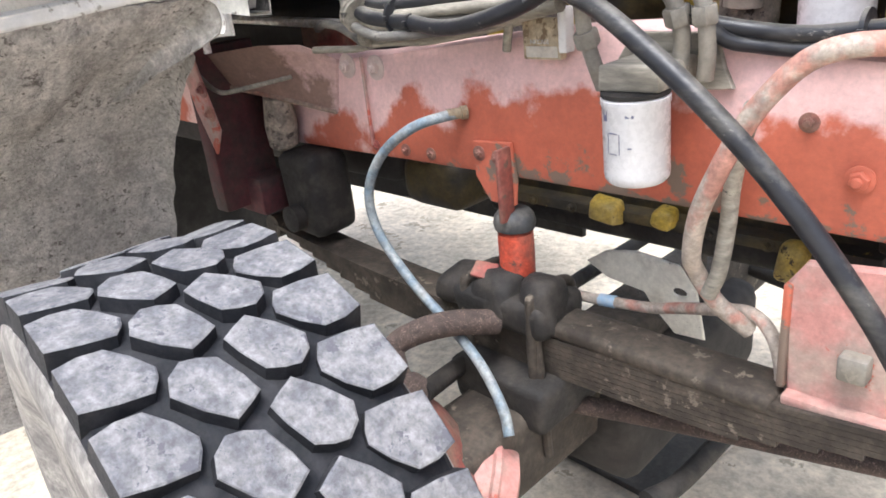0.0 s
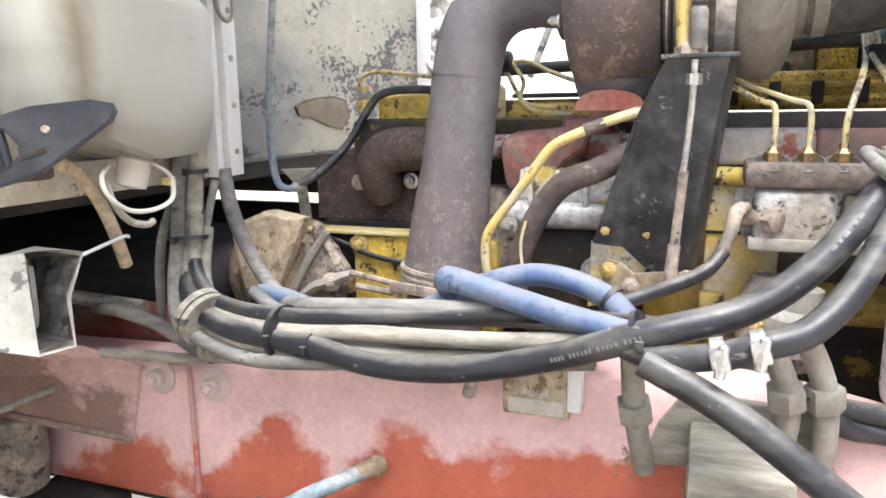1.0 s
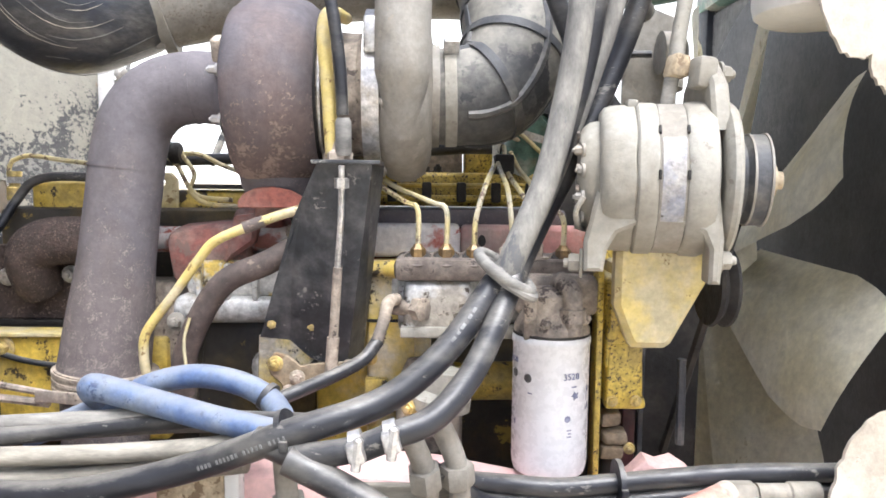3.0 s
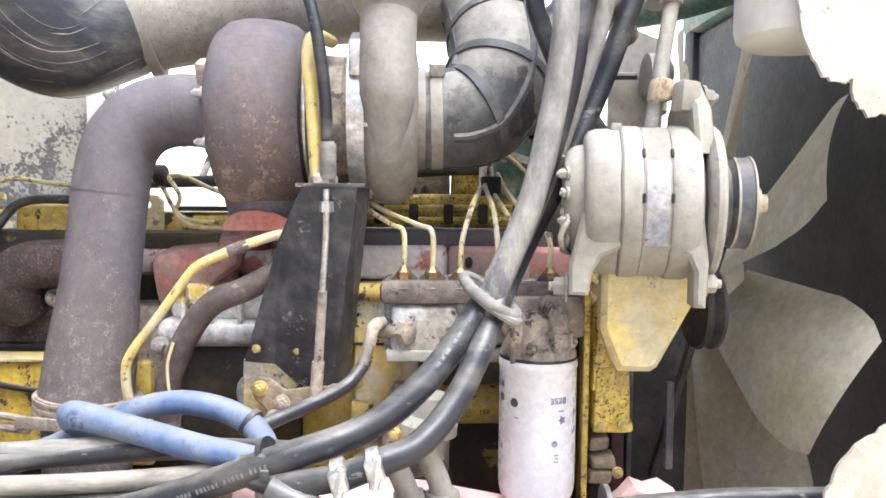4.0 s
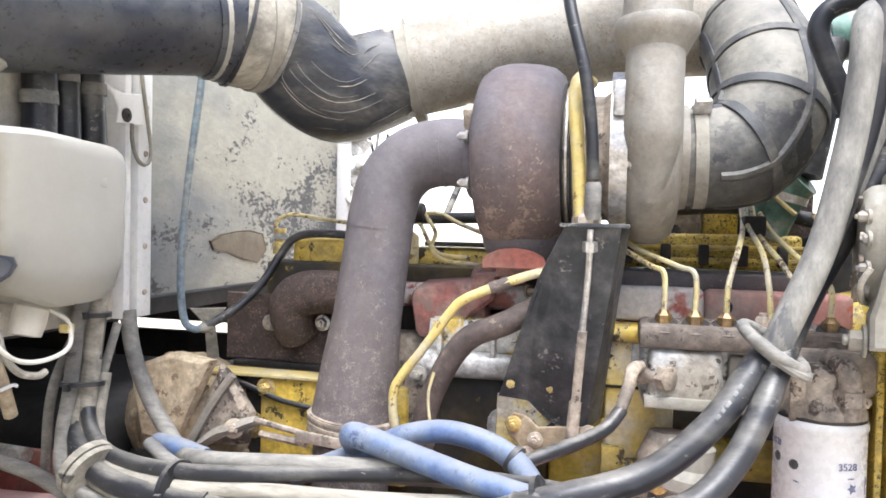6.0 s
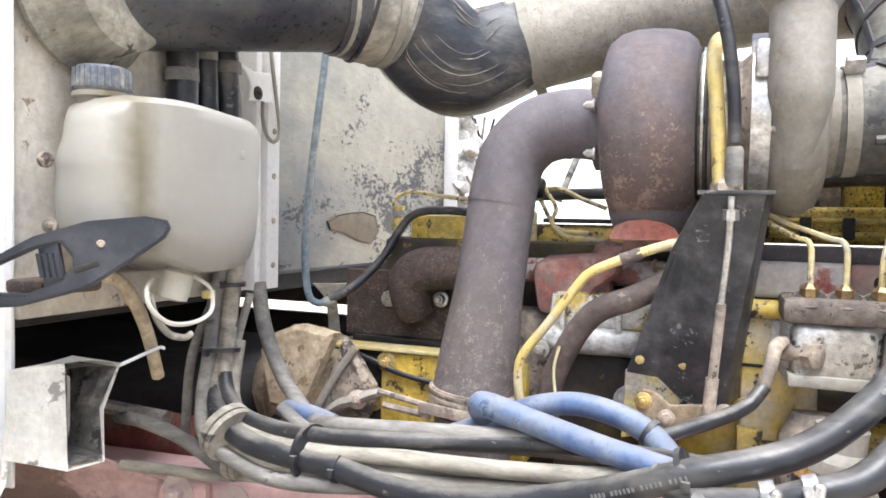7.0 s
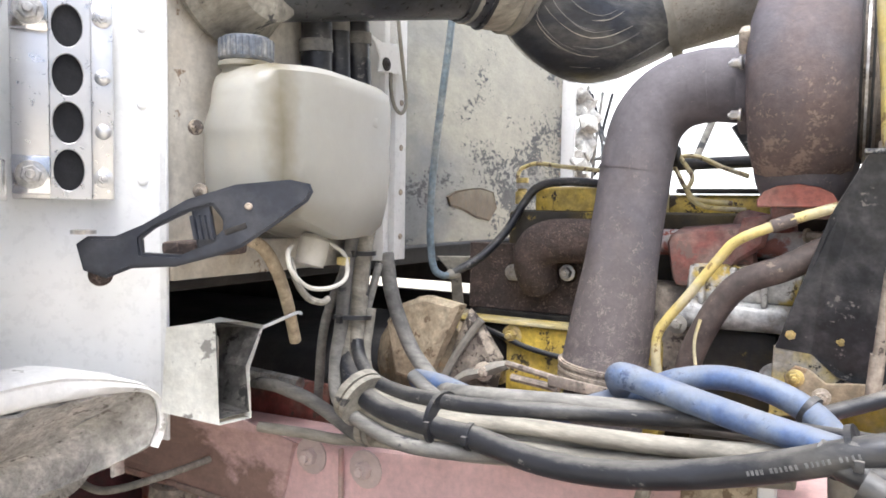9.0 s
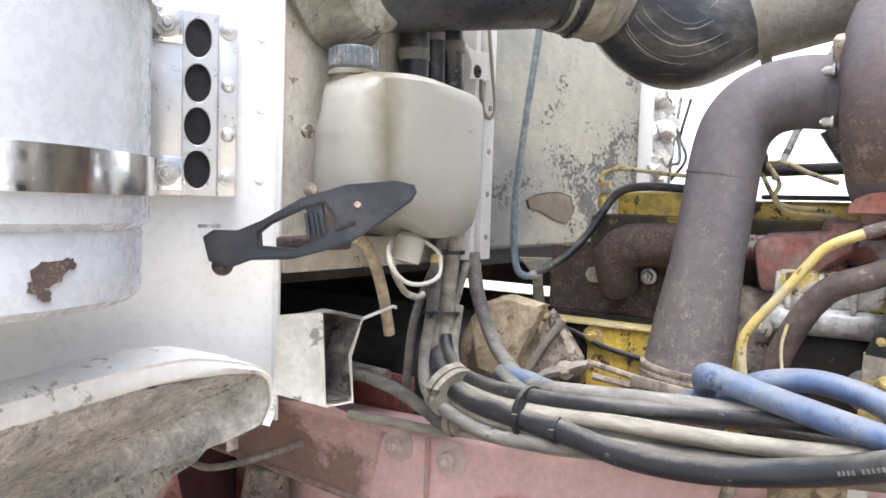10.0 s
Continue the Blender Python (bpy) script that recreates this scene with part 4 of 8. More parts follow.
part("rocker_line", tube([(0.69, 0.35, 1.365), (0.99, 0.35, 1.368)], 0.005, 8), yellow_oil, engine)
for k in range(5):
    part("line_clamp", boxed((0.72 + 0.055 * k, 0.34, 1.36), (0.735 + 0.055 * k, 0.362, 1.392), 0.003), grease, engine)

# rusty exhaust manifold stub and flange plate on the rear of the head
mani = thing("exhaust_manifold", "rust-brown cast exhaust manifold elbow with bolted flange plate", "manifold", (0.12, 0.38, 1.2))
part("flange_plate", plate([(0.03, 1.166), (0.30, 1.166), (0.30, 1.285), (0.03, 1.285)], 0.012, Matrix(((1, 0, 0, 0), (0, 0, -1, 0.362), (0, 1, 0, 0), (0, 0, 0, 1))), 0.002, holes=[(0.118, 1.234, 0.015, 0.017), (0.222, 1.238, 0.012, 0.014)]), rust, mani)
part("elbow", tube([(0.172, 0.350, 1.215), (0.168, 0.335, 1.24), (0.170, 0.325, 1.272), (0.195, 0.322, 1.291), (0.24, 0.325, 1.295), (0.32, 0.34, 1.292)], [0.034, 0.037, 0.038, 0.037, 0.037], 22), rust, mani)
part("nut", bolt((0.124, 0.345, 1.234), (0, -1, 0), 0.010, 0.012, 1.4), steel, mani)
part("nut", bolt((0.222, 0.338, 1.240), (0, -1, 0), 0.010, 0.012, 1.4), steel, mani)
part("ring", lathe([(0.012, 0), (0.0145, 0), (0.0145, 0.004), (0.012, 0.004)], frame_to((0.118, 0.349, 1.234), (0, -1, 0)), 20), steel, mani)
part("stud_hole", lathe([(0.004, 0), (0.004, 0.001)], frame_to((0.062, 0.3495, 1.268), (0, -1, 0)), 12), grease, mani)

# tan caked flywheel-side housing behind the hoses
bell = thing("gear_housing", "tan dust-caked cast housing with ribs and bolts at the engine rear", "housing", (0.02, 0.28, 1.0))
part("shell", roughen(lathe([(0.098, 0.0), (0.104, 0.02), (0.098, 0.05), (0.082, 0.11), (0.06, 0.14), (0.02, 0.145)], frame_to((-0.02, 0.32, 1.068), (0.82, -0.55, 0.1)), 28), 0.007, 20), tan_cast, bell)
part("flange", roughen(lathe([(0.09, -0.03), (0.105, -0.03), (0.108, 0.0), (0.104, 0.012), (0.09, 0.012)], frame_to((-0.02, 0.32, 1.068), (0.82, -0.55, 0.1)), 28), 0.004, 24), tan_cast, bell)
bell_m = frame_to((-0.02, 0.32, 1.068), (0.82, -0.55, 0.1))
for k in range(9):
    a = radians(40 * k + 12)
    p = bell_m @ Vector((0.098 * math.cos(a), 0.098 * math.sin(a), 0.012))
    part("bolt", bolt(p, (0.82, -0.55, 0.1), 0.008, 0.009, 1.4), tan_cast, bell)
for k in range(4):
    a = radians(90 * k + 30)
    p, q = bell_m @ Vector((0.098 * math.cos(a), 0.098 * math.sin(a), 0.01)), bell_m @ Vector((0.066 * math.cos(a), 0.066 * math.sin(a), 0.14))
    part("rib", tube([p, (p + q) / 2 + (p + q - 2 * (bell_m @ Vector((0, 0, 0.07)))) * 0.06, q], 0.008, 8), tan_cast, bell)
BX = Matrix(((1, 0, 0, 0), (0, 0, -1, 0.205), (0, 1, 0, 0), (0, 0, 0, 1)))
# lit face and shaded hollow by colour: panel paler, valley darker than the shell
part("side_panel", roughen(plate([(-0.032, 1.157), (-0.010, 1.185), (0.041, 1.205), (0.104, 1.193), (0.077, 1.127), (0.043, 1.056), (-0.018, 1.066)], 0.035, BX, 0.008), 0.005, 22), pale_tan, bell, "flat tan panel with scratches, coloured paler as the lit face")
part("top_edge", roughen(plate([(0.035, 1.160), (0.088, 1.152), (0.103, 1.192), (0.041, 1.203)], 0.004, Matrix.Translation((0, -0.0025, 0)) @ BX, 0.002), 0.001, 30), yellow_clean, bell, "yellow paint left on the edge")
part("valley", roughen(plate([(0.104, 1.185), (0.123, 1.17), (0.162, 1.108), (0.15, 1.06), (0.06, 1.05), (0.08, 1.12)], 0.03, Matrix.Translation((0, 0.022, 0)) @ BX, 0.008), 0.006, 22), alloy_dark, bell)
part("rib", tube([(0.132, 0.20, 1.170), (0.095, 0.193, 1.115), (0.060, 0.193, 1.053)], 0.007, 8), alloy, bell)
part("clamp_arm", roughen(tube([(0.073, 0.182, 1.049), (0.112, 0.18, 1.078), (0.15, 0.18, 1.094), (0.184, 0.19, 1.106)], [0.010, 0.016, 0.016, 0.012], 8, flat=0.6), 0.004, 30), alloy, bell, "grey cast arm")
for q in ((-0.005, 0.203, 1.165), (0.018, 0.203, 1.187), (0.060, 0.203, 1.172)):
    part("bolt", bolt(q, (0.2, -1, 0.1), 0.008, 0.008, 1.5), tan_cast, bell)
part("hub_bolt", bolt((0.150, 0.175, 1.094), (0.3, -1, 0.1), 0.009, 0.010), bolt_dull, bell)
trans = thing("transmission", "gearbox housing under the cab, near-black for the shade there", "gearbox", (-0.6, 0.43, 0.5))
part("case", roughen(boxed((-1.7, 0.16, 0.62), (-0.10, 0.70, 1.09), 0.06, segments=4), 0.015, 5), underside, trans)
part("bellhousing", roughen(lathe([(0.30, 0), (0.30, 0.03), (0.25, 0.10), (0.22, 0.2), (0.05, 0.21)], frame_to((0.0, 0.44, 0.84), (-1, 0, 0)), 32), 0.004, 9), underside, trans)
part("shaft", tube([(-0.6, 0.05, 1.08), (-0.12, 0.06, 1.06)], 0.012, 8), steel, trans, "bare steel linkage rod")

# ---- turbocharger and exhaust ----
turbo = thing("turbocharger", "large turbocharger, brown turbine housing and pale compressor housing", "turbocharger", (0.65, 0.22, 1.34))
TY, TZ = 0.235, 1.512
tm = frame_to((0, TY, TZ), (1, 0, 0))
part("turbine_housing", roughen(lathe([(0.05, 0.508), (0.057, 0.508), (0.064, 0.514), (0.10, 0.517), (0.117, 0.523), (0.127, 0.537), (0.132, 0.556), (0.133, 0.578), (0.131, 0.602), (0.125, 0.622), (0.115, 0.634), (0.092, 0.640), (0.06, 0.643), (0.05, 0.643)], tm, 64), 0.002, 14), exhaust_rust, turbo, "heat-browned volute with rust specks")
part("turbine_foot", roughen(tube([(0.578, 0.232, 1.47), (0.579, 0.232, 1.43), (0.580, 0.232, 1.39), (0.581, 0.236, 1.36)], [0.070, 0.066, 0.058, 0.046], 28), 0.002, 20), exhaust, turbo)
part("foot_flange", boxed((0.545, 0.20, 1.34), (0.628, 0.33, 1.358), 0.004), rust_red, turbo, "rusty red foot flange")
# centre section made wide and dark to stand for the shadow between the housings
part("centre_section", lathe([(0.09, 0.636), (0.098, 0.640), (0.098, 0.652), (0.086, 0.656), (0.084, 0.69), (0.092, 0.70), (0.10, 0.708), (0.10, 0.714)], tm, 40), alloy_dark, turbo)
for k in range(3):
    part("seal_ring", lathe([(0.099, 0.637 + 0.006 * k), (0.104, 0.637 + 0.006 * k), (0.104, 0.640 + 0.006 * k), (0.099, 0.640 + 0.006 * k)], tm, 44), steel if k % 2 else grease, turbo)
part("clamp_band", lathe([(0.112, 0.700), (0.1165, 0.700), (0.1165, 0.722), (0.112, 0.722)], tm, 56), steel, turbo, "bright V-band clamp")
part("clamp_screw", block((0.016, 0.012, 0.045), pose(0.711, 0.124, 1.575), 0.003), steel, turbo)
part("compressor_housing", roughen(lathe([(0.06, 0.718), (0.105, 0.720), (0.116, 0.730), (0.121, 0.745), (0.119, 0.765), (0.108, 0.780), (0.088, 0.788), (0.072, 0.790), (0.07, 0.80), (0.06, 0.80)], tm, 56), 0.0015, 14), alloy, turbo, "pale dusty compressor volute")
part("compressor_outlet", tube([(0.75, 0.15, 1.45), (0.752, 0.128, 1.53), (0.752, 0.13, 1.60), (0.753, 0.14, 1.655)], [0.02, 0.036, 0.036, 0.036], 24), alloy, turbo)
part("outlet_flange", lathe([(0.036, -0.028), (0.040, -0.02), (0.048, -0.006), (0.052, 0.0), (0.053, 0.012), (0.050, 0.018), (0.036, 0.018)], pose(0.753, 0.14, 1.655), 36), alloy, turbo)
part("outlet_pipe", tube([(0.753, 0.14, 1.668), (0.755, 0.16, 1.76), (0.76, 0.22, 1.86), (0.76, 0.3, 1.95)], 0.042, 24), alloy, turbo)
for k in range(6):
    a = radians(60 * k + 10)
    part("bolt", bolt((0.7265, TY + 0.108 * math.cos(a), TZ + 0.108 * math.sin(a)), (-1, 0, 0), 0.006, 0.006, 1.3), steel, turbo)

pipe = thing("exhaust_pipe", "brown heat-scaled exhaust elbow pipe running down from the turbo", "exhaust pipe", (0.34, 0.2, 1.1))
PX = [(0.330, 0.205, 1.115), (0.346, 0.21, 1.24), (0.360, 0.215, 1.36), (0.368, 0.22, 1.43), (0.381, 0.225, 1.476), (0.412, 0.23, 1.508), (0.458, 0.235, 1.520), (0.508, 0.235, 1.516)]
part("pipe", tube(PX, [0.062, 0.058, 0.0515, 0.050, 0.050, 0.050, 0.050, 0.050, 0.050, 0.050, 0.050, 0.050], 36, per=10), exhaust, pipe)
for p, d, r in (((0.3445, 0.2095, 1.228), (0.12, 0.03, 1), 0.0535), ((0.364, 0.218, 1.405), (0.12, 0.05, 1), 0.0503), ((0.458, 0.235, 1.5195), (1, 0.05, 0.05), 0.0502)):
    part("weld_seam", band(p, d, r, 0.003, 0.0007), exhaust, pipe)
part("flange_ring", lathe([(0.05, 0), (0.06, 0.0), (0.06, 0.012), (0.05, 0.012)], frame_to((0.512, TY, TZ), (-1, 0, 0)), 40), exhaust, pipe)
for dy, dz in ((-0.1, 0.03), (-0.085, -0.05), (-0.02, 0.07)):
    part("bolt", bolt((0.506, TY + dy * 0.62, TZ + dz * 0.8), (-1, 0, 0), 0.006, 0.012, 1.4), steel, pipe)
part("flange_lug", block((0.014, 0.03, 0.03), pose(0.513, 0.155, 1.56, 25, 0, 0), 0.004), bolt_dull, pipe)
part("clamp_band", band((0.334, 0.205, 1.112), (0.1, 0.02, 1), 0.0655, 0.026, 0.003), alloy_dark, pipe, "dusty flat clamp band")
for h in (1.101, 1.111, 1.121):
    part("clamp_ridge", band((0.334, 0.205, h), (0.1, 0.02, 1), 0.0685, 0.004, 0.0016), alloy_dark, pipe)
part("clamp_band", band((0.332, 0.205, 1.098), (0.1, 0.02, 1), 0.063, 0.005, 0.003), bolt_dull, pipe)
part("clamp_tongue", block((0.10, 0.006, 0.016), pose(0.325, 0.130, 1.103, 0, 6, 3), 0.002), alloy_dark, pipe)
part("clamp_bolt", tube([(0.20, 0.15, 1.118), (0.29, 0.135, 1.108)], 0.005, 8), alloy_dark, pipe)
part("clamp_bolt", tube([(0.21, 0.15, 1.098), (0.29, 0.132, 1.096)], 0.006, 8), alloy_dark, pipe)
part("lower_pipe", tube([(0.331, 0.205, 1.09), (0.325, 0.215, 1.0), (0.30, 0.24, 0.9), (0.2, 0.3, 0.8)], 0.058, 28), exhaust, pipe)

# ---- intake tube over the turbo ----
intake = thing("intake_tube", "long intake tube, black rubber and speckled alloy, with clamps", "intake tube", (0.4, 0.2, 1.6))
A, C, E = Vector((-0.02, -0.17, 1.640)), Vector((0.140, 0.085, 1.684)), Vector((0.218, 0.185, 1.676))
F, D, G = Vector((0.278, 0.250, 1.622)), Vector((0.366, 0.335, 1.664)), Vector((0.541, 0.385, 1.709))
part("wall_collar", lathe([(0.07, 0), (0.104, 0.0), (0.106, 0.008), (0.097, 0.016), (0.096, 0.022), (0.086, 0.032), (0.078, 0.06), (0.07, 0.065)], frame_to((-0.021, -0.185, 1.640), (1, 0.12, 0)), 52), hose_tan, intake, "dusty rubber collar")
part("rubber_tube", tube([A, A + (C - A) * 0.5, C], 0.071, 40), intake_rubber, intake, "smooth black rubber section")
sag = smooth_path([A, C, (C + E) / 2 + Vector((0, 0, 0.004)), E, F, D, G], 12)


def sleeve_piece(i, j, radii):
    """A stretch of the sagging sleeve between two points of its centre line."""
    return tube(sag[i:j + 1], radii, 44, per=2)


def ring_at(i, r, w, material, label=""):
    return part("clamp_band", band(sag[i], sag[i + 1] - sag[i - 1], r, w, 0.0022), material, intake, label)


part("black_cuff", sleeve_piece(12, 20, [0.0735, 0.079, 0.081, 0.081, 0.079]), intake_rubber, intake, "bulging black rubber cuff")
part("dusty_cuff", sleeve_piece(19, 34, [0.077, 0.080, 0.080, 0.079, 0.079, 0.080, 0.078]), hose_tan, intake, "cuff under pale dust")
part("rubber_hump", roughen(tube(sag[33:59], [0.077, 0.080, 0.083, 0.084, 0.083, 0.080, 0.0765], 48, per=2), 0.0035, 15), hump_rubber, intake, "creased rubber hump sleeve")
hump_girth = [0.077, 0.080, 0.083, 0.084, 0.083, 0.080, 0.0765]


def hump_skin(i, a):
    """A point on the hump sleeve's skin at step i of its centre line and the angle a round it, from the side that faces out."""
    q = (i - 33) / 25 * 6
    n = min(int(q), 5)
    r = hump_girth[n] + (hump_girth[n + 1] - hump_girth[n]) * (q - n)
    d = (sag[i + 1] - sag[i - 1]).normalized()
    out = Vector((0.3, -1, 0)) - d * Vector((0.3, -1, 0)).dot(d)
    out.normalize()
    return sag[i] + (out * math.cos(a) + d.cross(out) * math.sin(a)) * (r + 0.0012)


rg = random.Random(21)
for k in range(30):
    a, i0 = rg.uniform(-1.3, 1.6), rg.randint(35, 50)
    drift = rg.uniform(-0.008, 0.012)
    run = [hump_skin(i, a + drift * (i - i0)) for i in range(i0, min(57, i0 + rg.randint(4, 12)), 2)]
    if len(run) > 1:
        part("crease", tube(run, [0.0002, 0.0009, 0.0006, 0.0002], 5, per=2), hose_grey if k % 4 else hose_tan, intake, "dust-filled crease")
ring_at(13, 0.0745, 0.010, alloy_pale)
ring_at(22, 0.081, 0.005, hose_black)
ring_at(28, 0.0805, 0.012, alloy_pale, "pale band clamp")
ring_at(33, 0.080, 0.006, hose_grey)
part("alloy_tube", tube([D - Vector((0.02, 0.012, 0.006)), D + (G - D) * 0.3, G, (0.72, 0.425, 1.735), (0.90, 0.44, 1.74)], 0.0745, 40), intake_alloy, intake, "speckled alloy tube")
part("clamp_band", band(D + (G - D) * 0.03, (G - D) + Vector((0, -0.02, 0)), 0.0825, 0.016, 0.003), alloy_pale, intake)
part("clamp_screw", block((0.02, 0.014, 0.012), pose(0.352, 0.272, 1.712, 20, 0, 20), 0.002), steel, intake)
part("clamp_screw", block((0.014, 0.012, 0.03), pose(0.385, 0.30, 1.60, 20, 0, 20), 0.002), alloy_pale, intake)
BO = [(0.792, TY, TZ), (0.83, TY, TZ), (0.875, TY + 0.008, TZ + 0.012), (0.905, TY + 0.03, TZ + 0.06), (0.91, TY + 0.07, TZ + 0.12), (0.90, TY + 0.14, TZ + 0.19), (0.885, 0.44, TZ + 0.228)]
boot = thing("inlet_boot", "dusty ribbed rubber elbow with band clamps on the compressor inlet", "rubber elbow", (0.86, 0.24, 1.46))
part("elbow", tube(BO, [0.066, 0.068, 0.073, 0.076, 0.077, 0.075, 0.073], 36, per=9), boot_rubber, boot)
part("clamp_band", band((0.815, TY, TZ), (1, 0, 0.03), 0.0685, 0.016, 0.002), alloy_pale, boot)
part("clamp_screw", block((0.022, 0.014, 0.02), pose(0.815, TY - 0.05, TZ + 0.062, 35, 0, 0), 0.003), steel, boot)
path = smooth_path(BO, 9)
girth = [0.066, 0.068, 0.073, 0.076, 0.077, 0.075, 0.073]


def boot_radius(i):
    s = i / (len(path) - 1) * 6
    k = min(int(s), 5)
    return girth[k] + (girth[k + 1] - girth[k]) * (s - k)


for ang in (-1.2, 0.5, 1.6):
    pts = []
    for i in range(9, 54, 4):
        d = (path[i + 1] - path[i - 1]).normalized()
        n1 = Vector((0, -1, 0)) - d * Vector((0, -1, 0)).dot(d)
        n1.normalize()
        pts.append(path[i] + (n1 * math.cos(ang) + d.cross(n1) * math.sin(ang)) * (boot_radius(i) - 0.004))
    part("rib", tube(pts, 0.009, 8, per=3, flat=0.8), rib_rubber, boot, "raised dark rib")
for i in (17, 27, 37, 47):
    part("rib", band(path[i], path[i + 1] - path[i - 1], boot_radius(i) + 0.0002, 0.013, 0.0028), rib_rubber, boot, "raised dark rib")

# ---- injection pump and lines ----
pump = thing("injection_pump", "dusty alloy injection pump with steel line nuts", "fuel pump", (0.87, 0.18, 1.1))
part("body", roughen(boxed((0.745, 0.165, 1.185), (1.0, 0.24, 1.272), 0.012, segments=3), 0.002, 20), silver_paint, pump)
part("top_deck", roughen(boxed((0.742, 0.13, 1.262), (1.005, 0.235, 1.292), 0.008), 0.002, 25), deck_grime, pump, "brown grimy top deck")
part("front_block", roughen(boxed((0.755, 0.135, 1.19), (0.845, 0.18, 1.262), 0.012, segments=3), 0.003, 25), silver_paint, pump)
part("side_window", roughen(boxed((0.852, 0.150, 1.205), (0.985, 0.17, 1.255), 0.006), 0.003, 30), alloy_pale, pump)
part("governor", roughen(lathe([(0.03, 0), (0.045, 0.005), (0.045, 0.09), (0.03, 0.12), (0.01, 0.122)], frame_to((0.79, 0.16, 1.03), (0, 0.1, 1)), 22), 0.002, 30), alloy_dark, pump)
part("lift_pump", roughen(lathe([(0.012, 0), (0.028, 0.004), (0.03, 0.03), (0.04, 0.036), (0.04, 0.05), (0.028, 0.06), (0.028, 0.085)], frame_to((0.80, 0.115, 1.065), (0.1, 0, 1)), 24), 0.001, 30), alloy_pale, pump)
part("lower_flange", roughen(boxed((0.75, 0.128, 1.188), (0.99, 0.17, 1.202), 0.003), 0.002, 40), alloy_pale, pump)
part("drain_bolt", bolt((0.768, 0.10, 1.105), (-0.5, -1, 0), 0.009, 0.012), bolt_brass, pump)
for x in (0.773, 0.811, 0.848, 0.967):
    part("socket", lathe([(0.0185, 0), (0.021, 0.001), (0.021, 0.006), (0.0185, 0.007), (0.017, 0.003), (0.012, 0.002)], pose(x, 0.150, 1.287, 26, 0, 0), 24), deck_grime, pump)
    part("socket_well", lathe([(0.0178, 0), (0.0178, 0.0008)], pose(x, 0.150, 1.287, 26, 0, 0) @ pose(0, 0, 0.0045), 20), grease, pump)
    part("nut", lathe([(0.0105, 0), (0.0105, 0.012), (0.007, 0.015), (0.005, 0.019)], pose(x, 0.156, 1.291), 6), nut_bronze, pump, "oily bronze line nut")
for x, h in ((0.93, 0.02), (0.89, 0.014)):
    part("plug", bolt((x, 0.15, 1.293), (0, 0, 1), 0.010, h), bolt_dull, pump)
part("fitting", tube([(0.74, 0.155, 1.225), (0.775, 0.14, 1.225)], 0.011, 10), alloy_dark, pump)
part("fitting", lathe([(0.016, 0), (0.016, 0.014), (0.01, 0.016)], frame_to((0.772, 0.138, 1.226), (0.6, -0.6, 0)), 6), alloy_dark, pump)


def fuel_line(pts, material=None, r=0.0037):
    return solo("fuel_line", tube(pts, r, 8), material or line_paint, "thin yellow steel fuel line curving to the pump", "fuel line", group="fuel lines")


fuel_line([(0.773, 0.156, 1.306), (0.772, 0.158, 1.355), (0.755, 0.17, 1.365), (0.72, 0.2, 1.385), (0.68, 0.25, 1.41)])
fuel_line([(0.811, 0.156, 1.306), (0.81, 0.158, 1.355), (0.79, 0.17, 1.365), (0.74, 0.2, 1.385), (0.69, 0.26, 1.415)])
fuel_line([(0.848, 0.156, 1.306), (0.85, 0.158, 1.345), (0.865, 0.19, 1.39), (0.885, 0.30, 1.42), (0.892, 0.37, 1.455), (0.905, 0.38, 1.47), (0.95, 0.39, 1.455)])
fuel_line([(0.90, 0.156, 1.30), (0.897, 0.16, 1.345), (0.895, 0.2, 1.385), (0.89, 0.30, 1.425), (0.90, 0.36, 1.46), (0.925, 0.37, 1.475), (0.97, 0.38, 1.44)])
fuel_line([(0.935, 0.156, 1.30), (0.933, 0.17, 1.335), (0.92, 0.2, 1.37), (0.905, 0.3, 1.41), (0.905, 0.36, 1.45)])
fuel_line([(0.967, 0.156, 1.306), (0.966, 0.157, 1.345), (0.95, 0.18, 1.365), (0.925, 0.3, 1.41), (0.915, 0.35, 1.44)])
for k in range(3):
    fuel_line([(0.985 + 0.006 * k, 0.34, 1.44 - 0.004 * k), (0.995 + 0.006 * k, 0.33, 1.42), (0.99 + 0.006 * k, 0.34, 1.39), (0.98, 0.36, 1.36)])
solo("line_clip", boxed((0.885, 0.29, 1.405), (0.915, 0.335, 1.435), 0.004), grease, "black clip holding the fuel lines together", "clip")
# rear injector lines
fuel_line([(0.12, 0.37, 1.418), (0.15, 0.365, 1.426), (0.2, 0.36, 1.420), (0.27, 0.36, 1.412)])
fuel_line([(0.12, 0.37, 1.418), (0.114, 0.37, 1.405), (0.12, 0.368, 1.385)])
fuel_line([(0.33, 0.36, 1.40), (0.36, 0.34, 1.43), (0.392, 0.335, 1.415), (0.41, 0.33, 1.385), (0.43, 0.33, 1.365), (0.48, 0.33, 1.36)])
fuel_line([(0.40, 0.34, 1.43), (0.42, 0.335, 1.40), (0.415, 0.33, 1.375), (0.44, 0.325, 1.355), (0.50, 0.32, 1.35)])
fuel_line([(0.36, 0.35, 1.425), (0.42, 0.34, 1.432), (0.46, 0.34, 1.415), (0.5, 0.34, 1.40)])
fit_a = thing("banjo_fitting", "brass and steel line fitting on the rear valve cover", "fitting", (0.07, 0.37, 1.37))
part("body", lathe([(0.012, 0), (0.012, 0.02), (0.008, 0.024), (0.008, 0.036), (0.011, 0.038), (0.011, 0.046)], pose(0.125, 0.365, 1.355), 14), bolt_brass, fit_a)
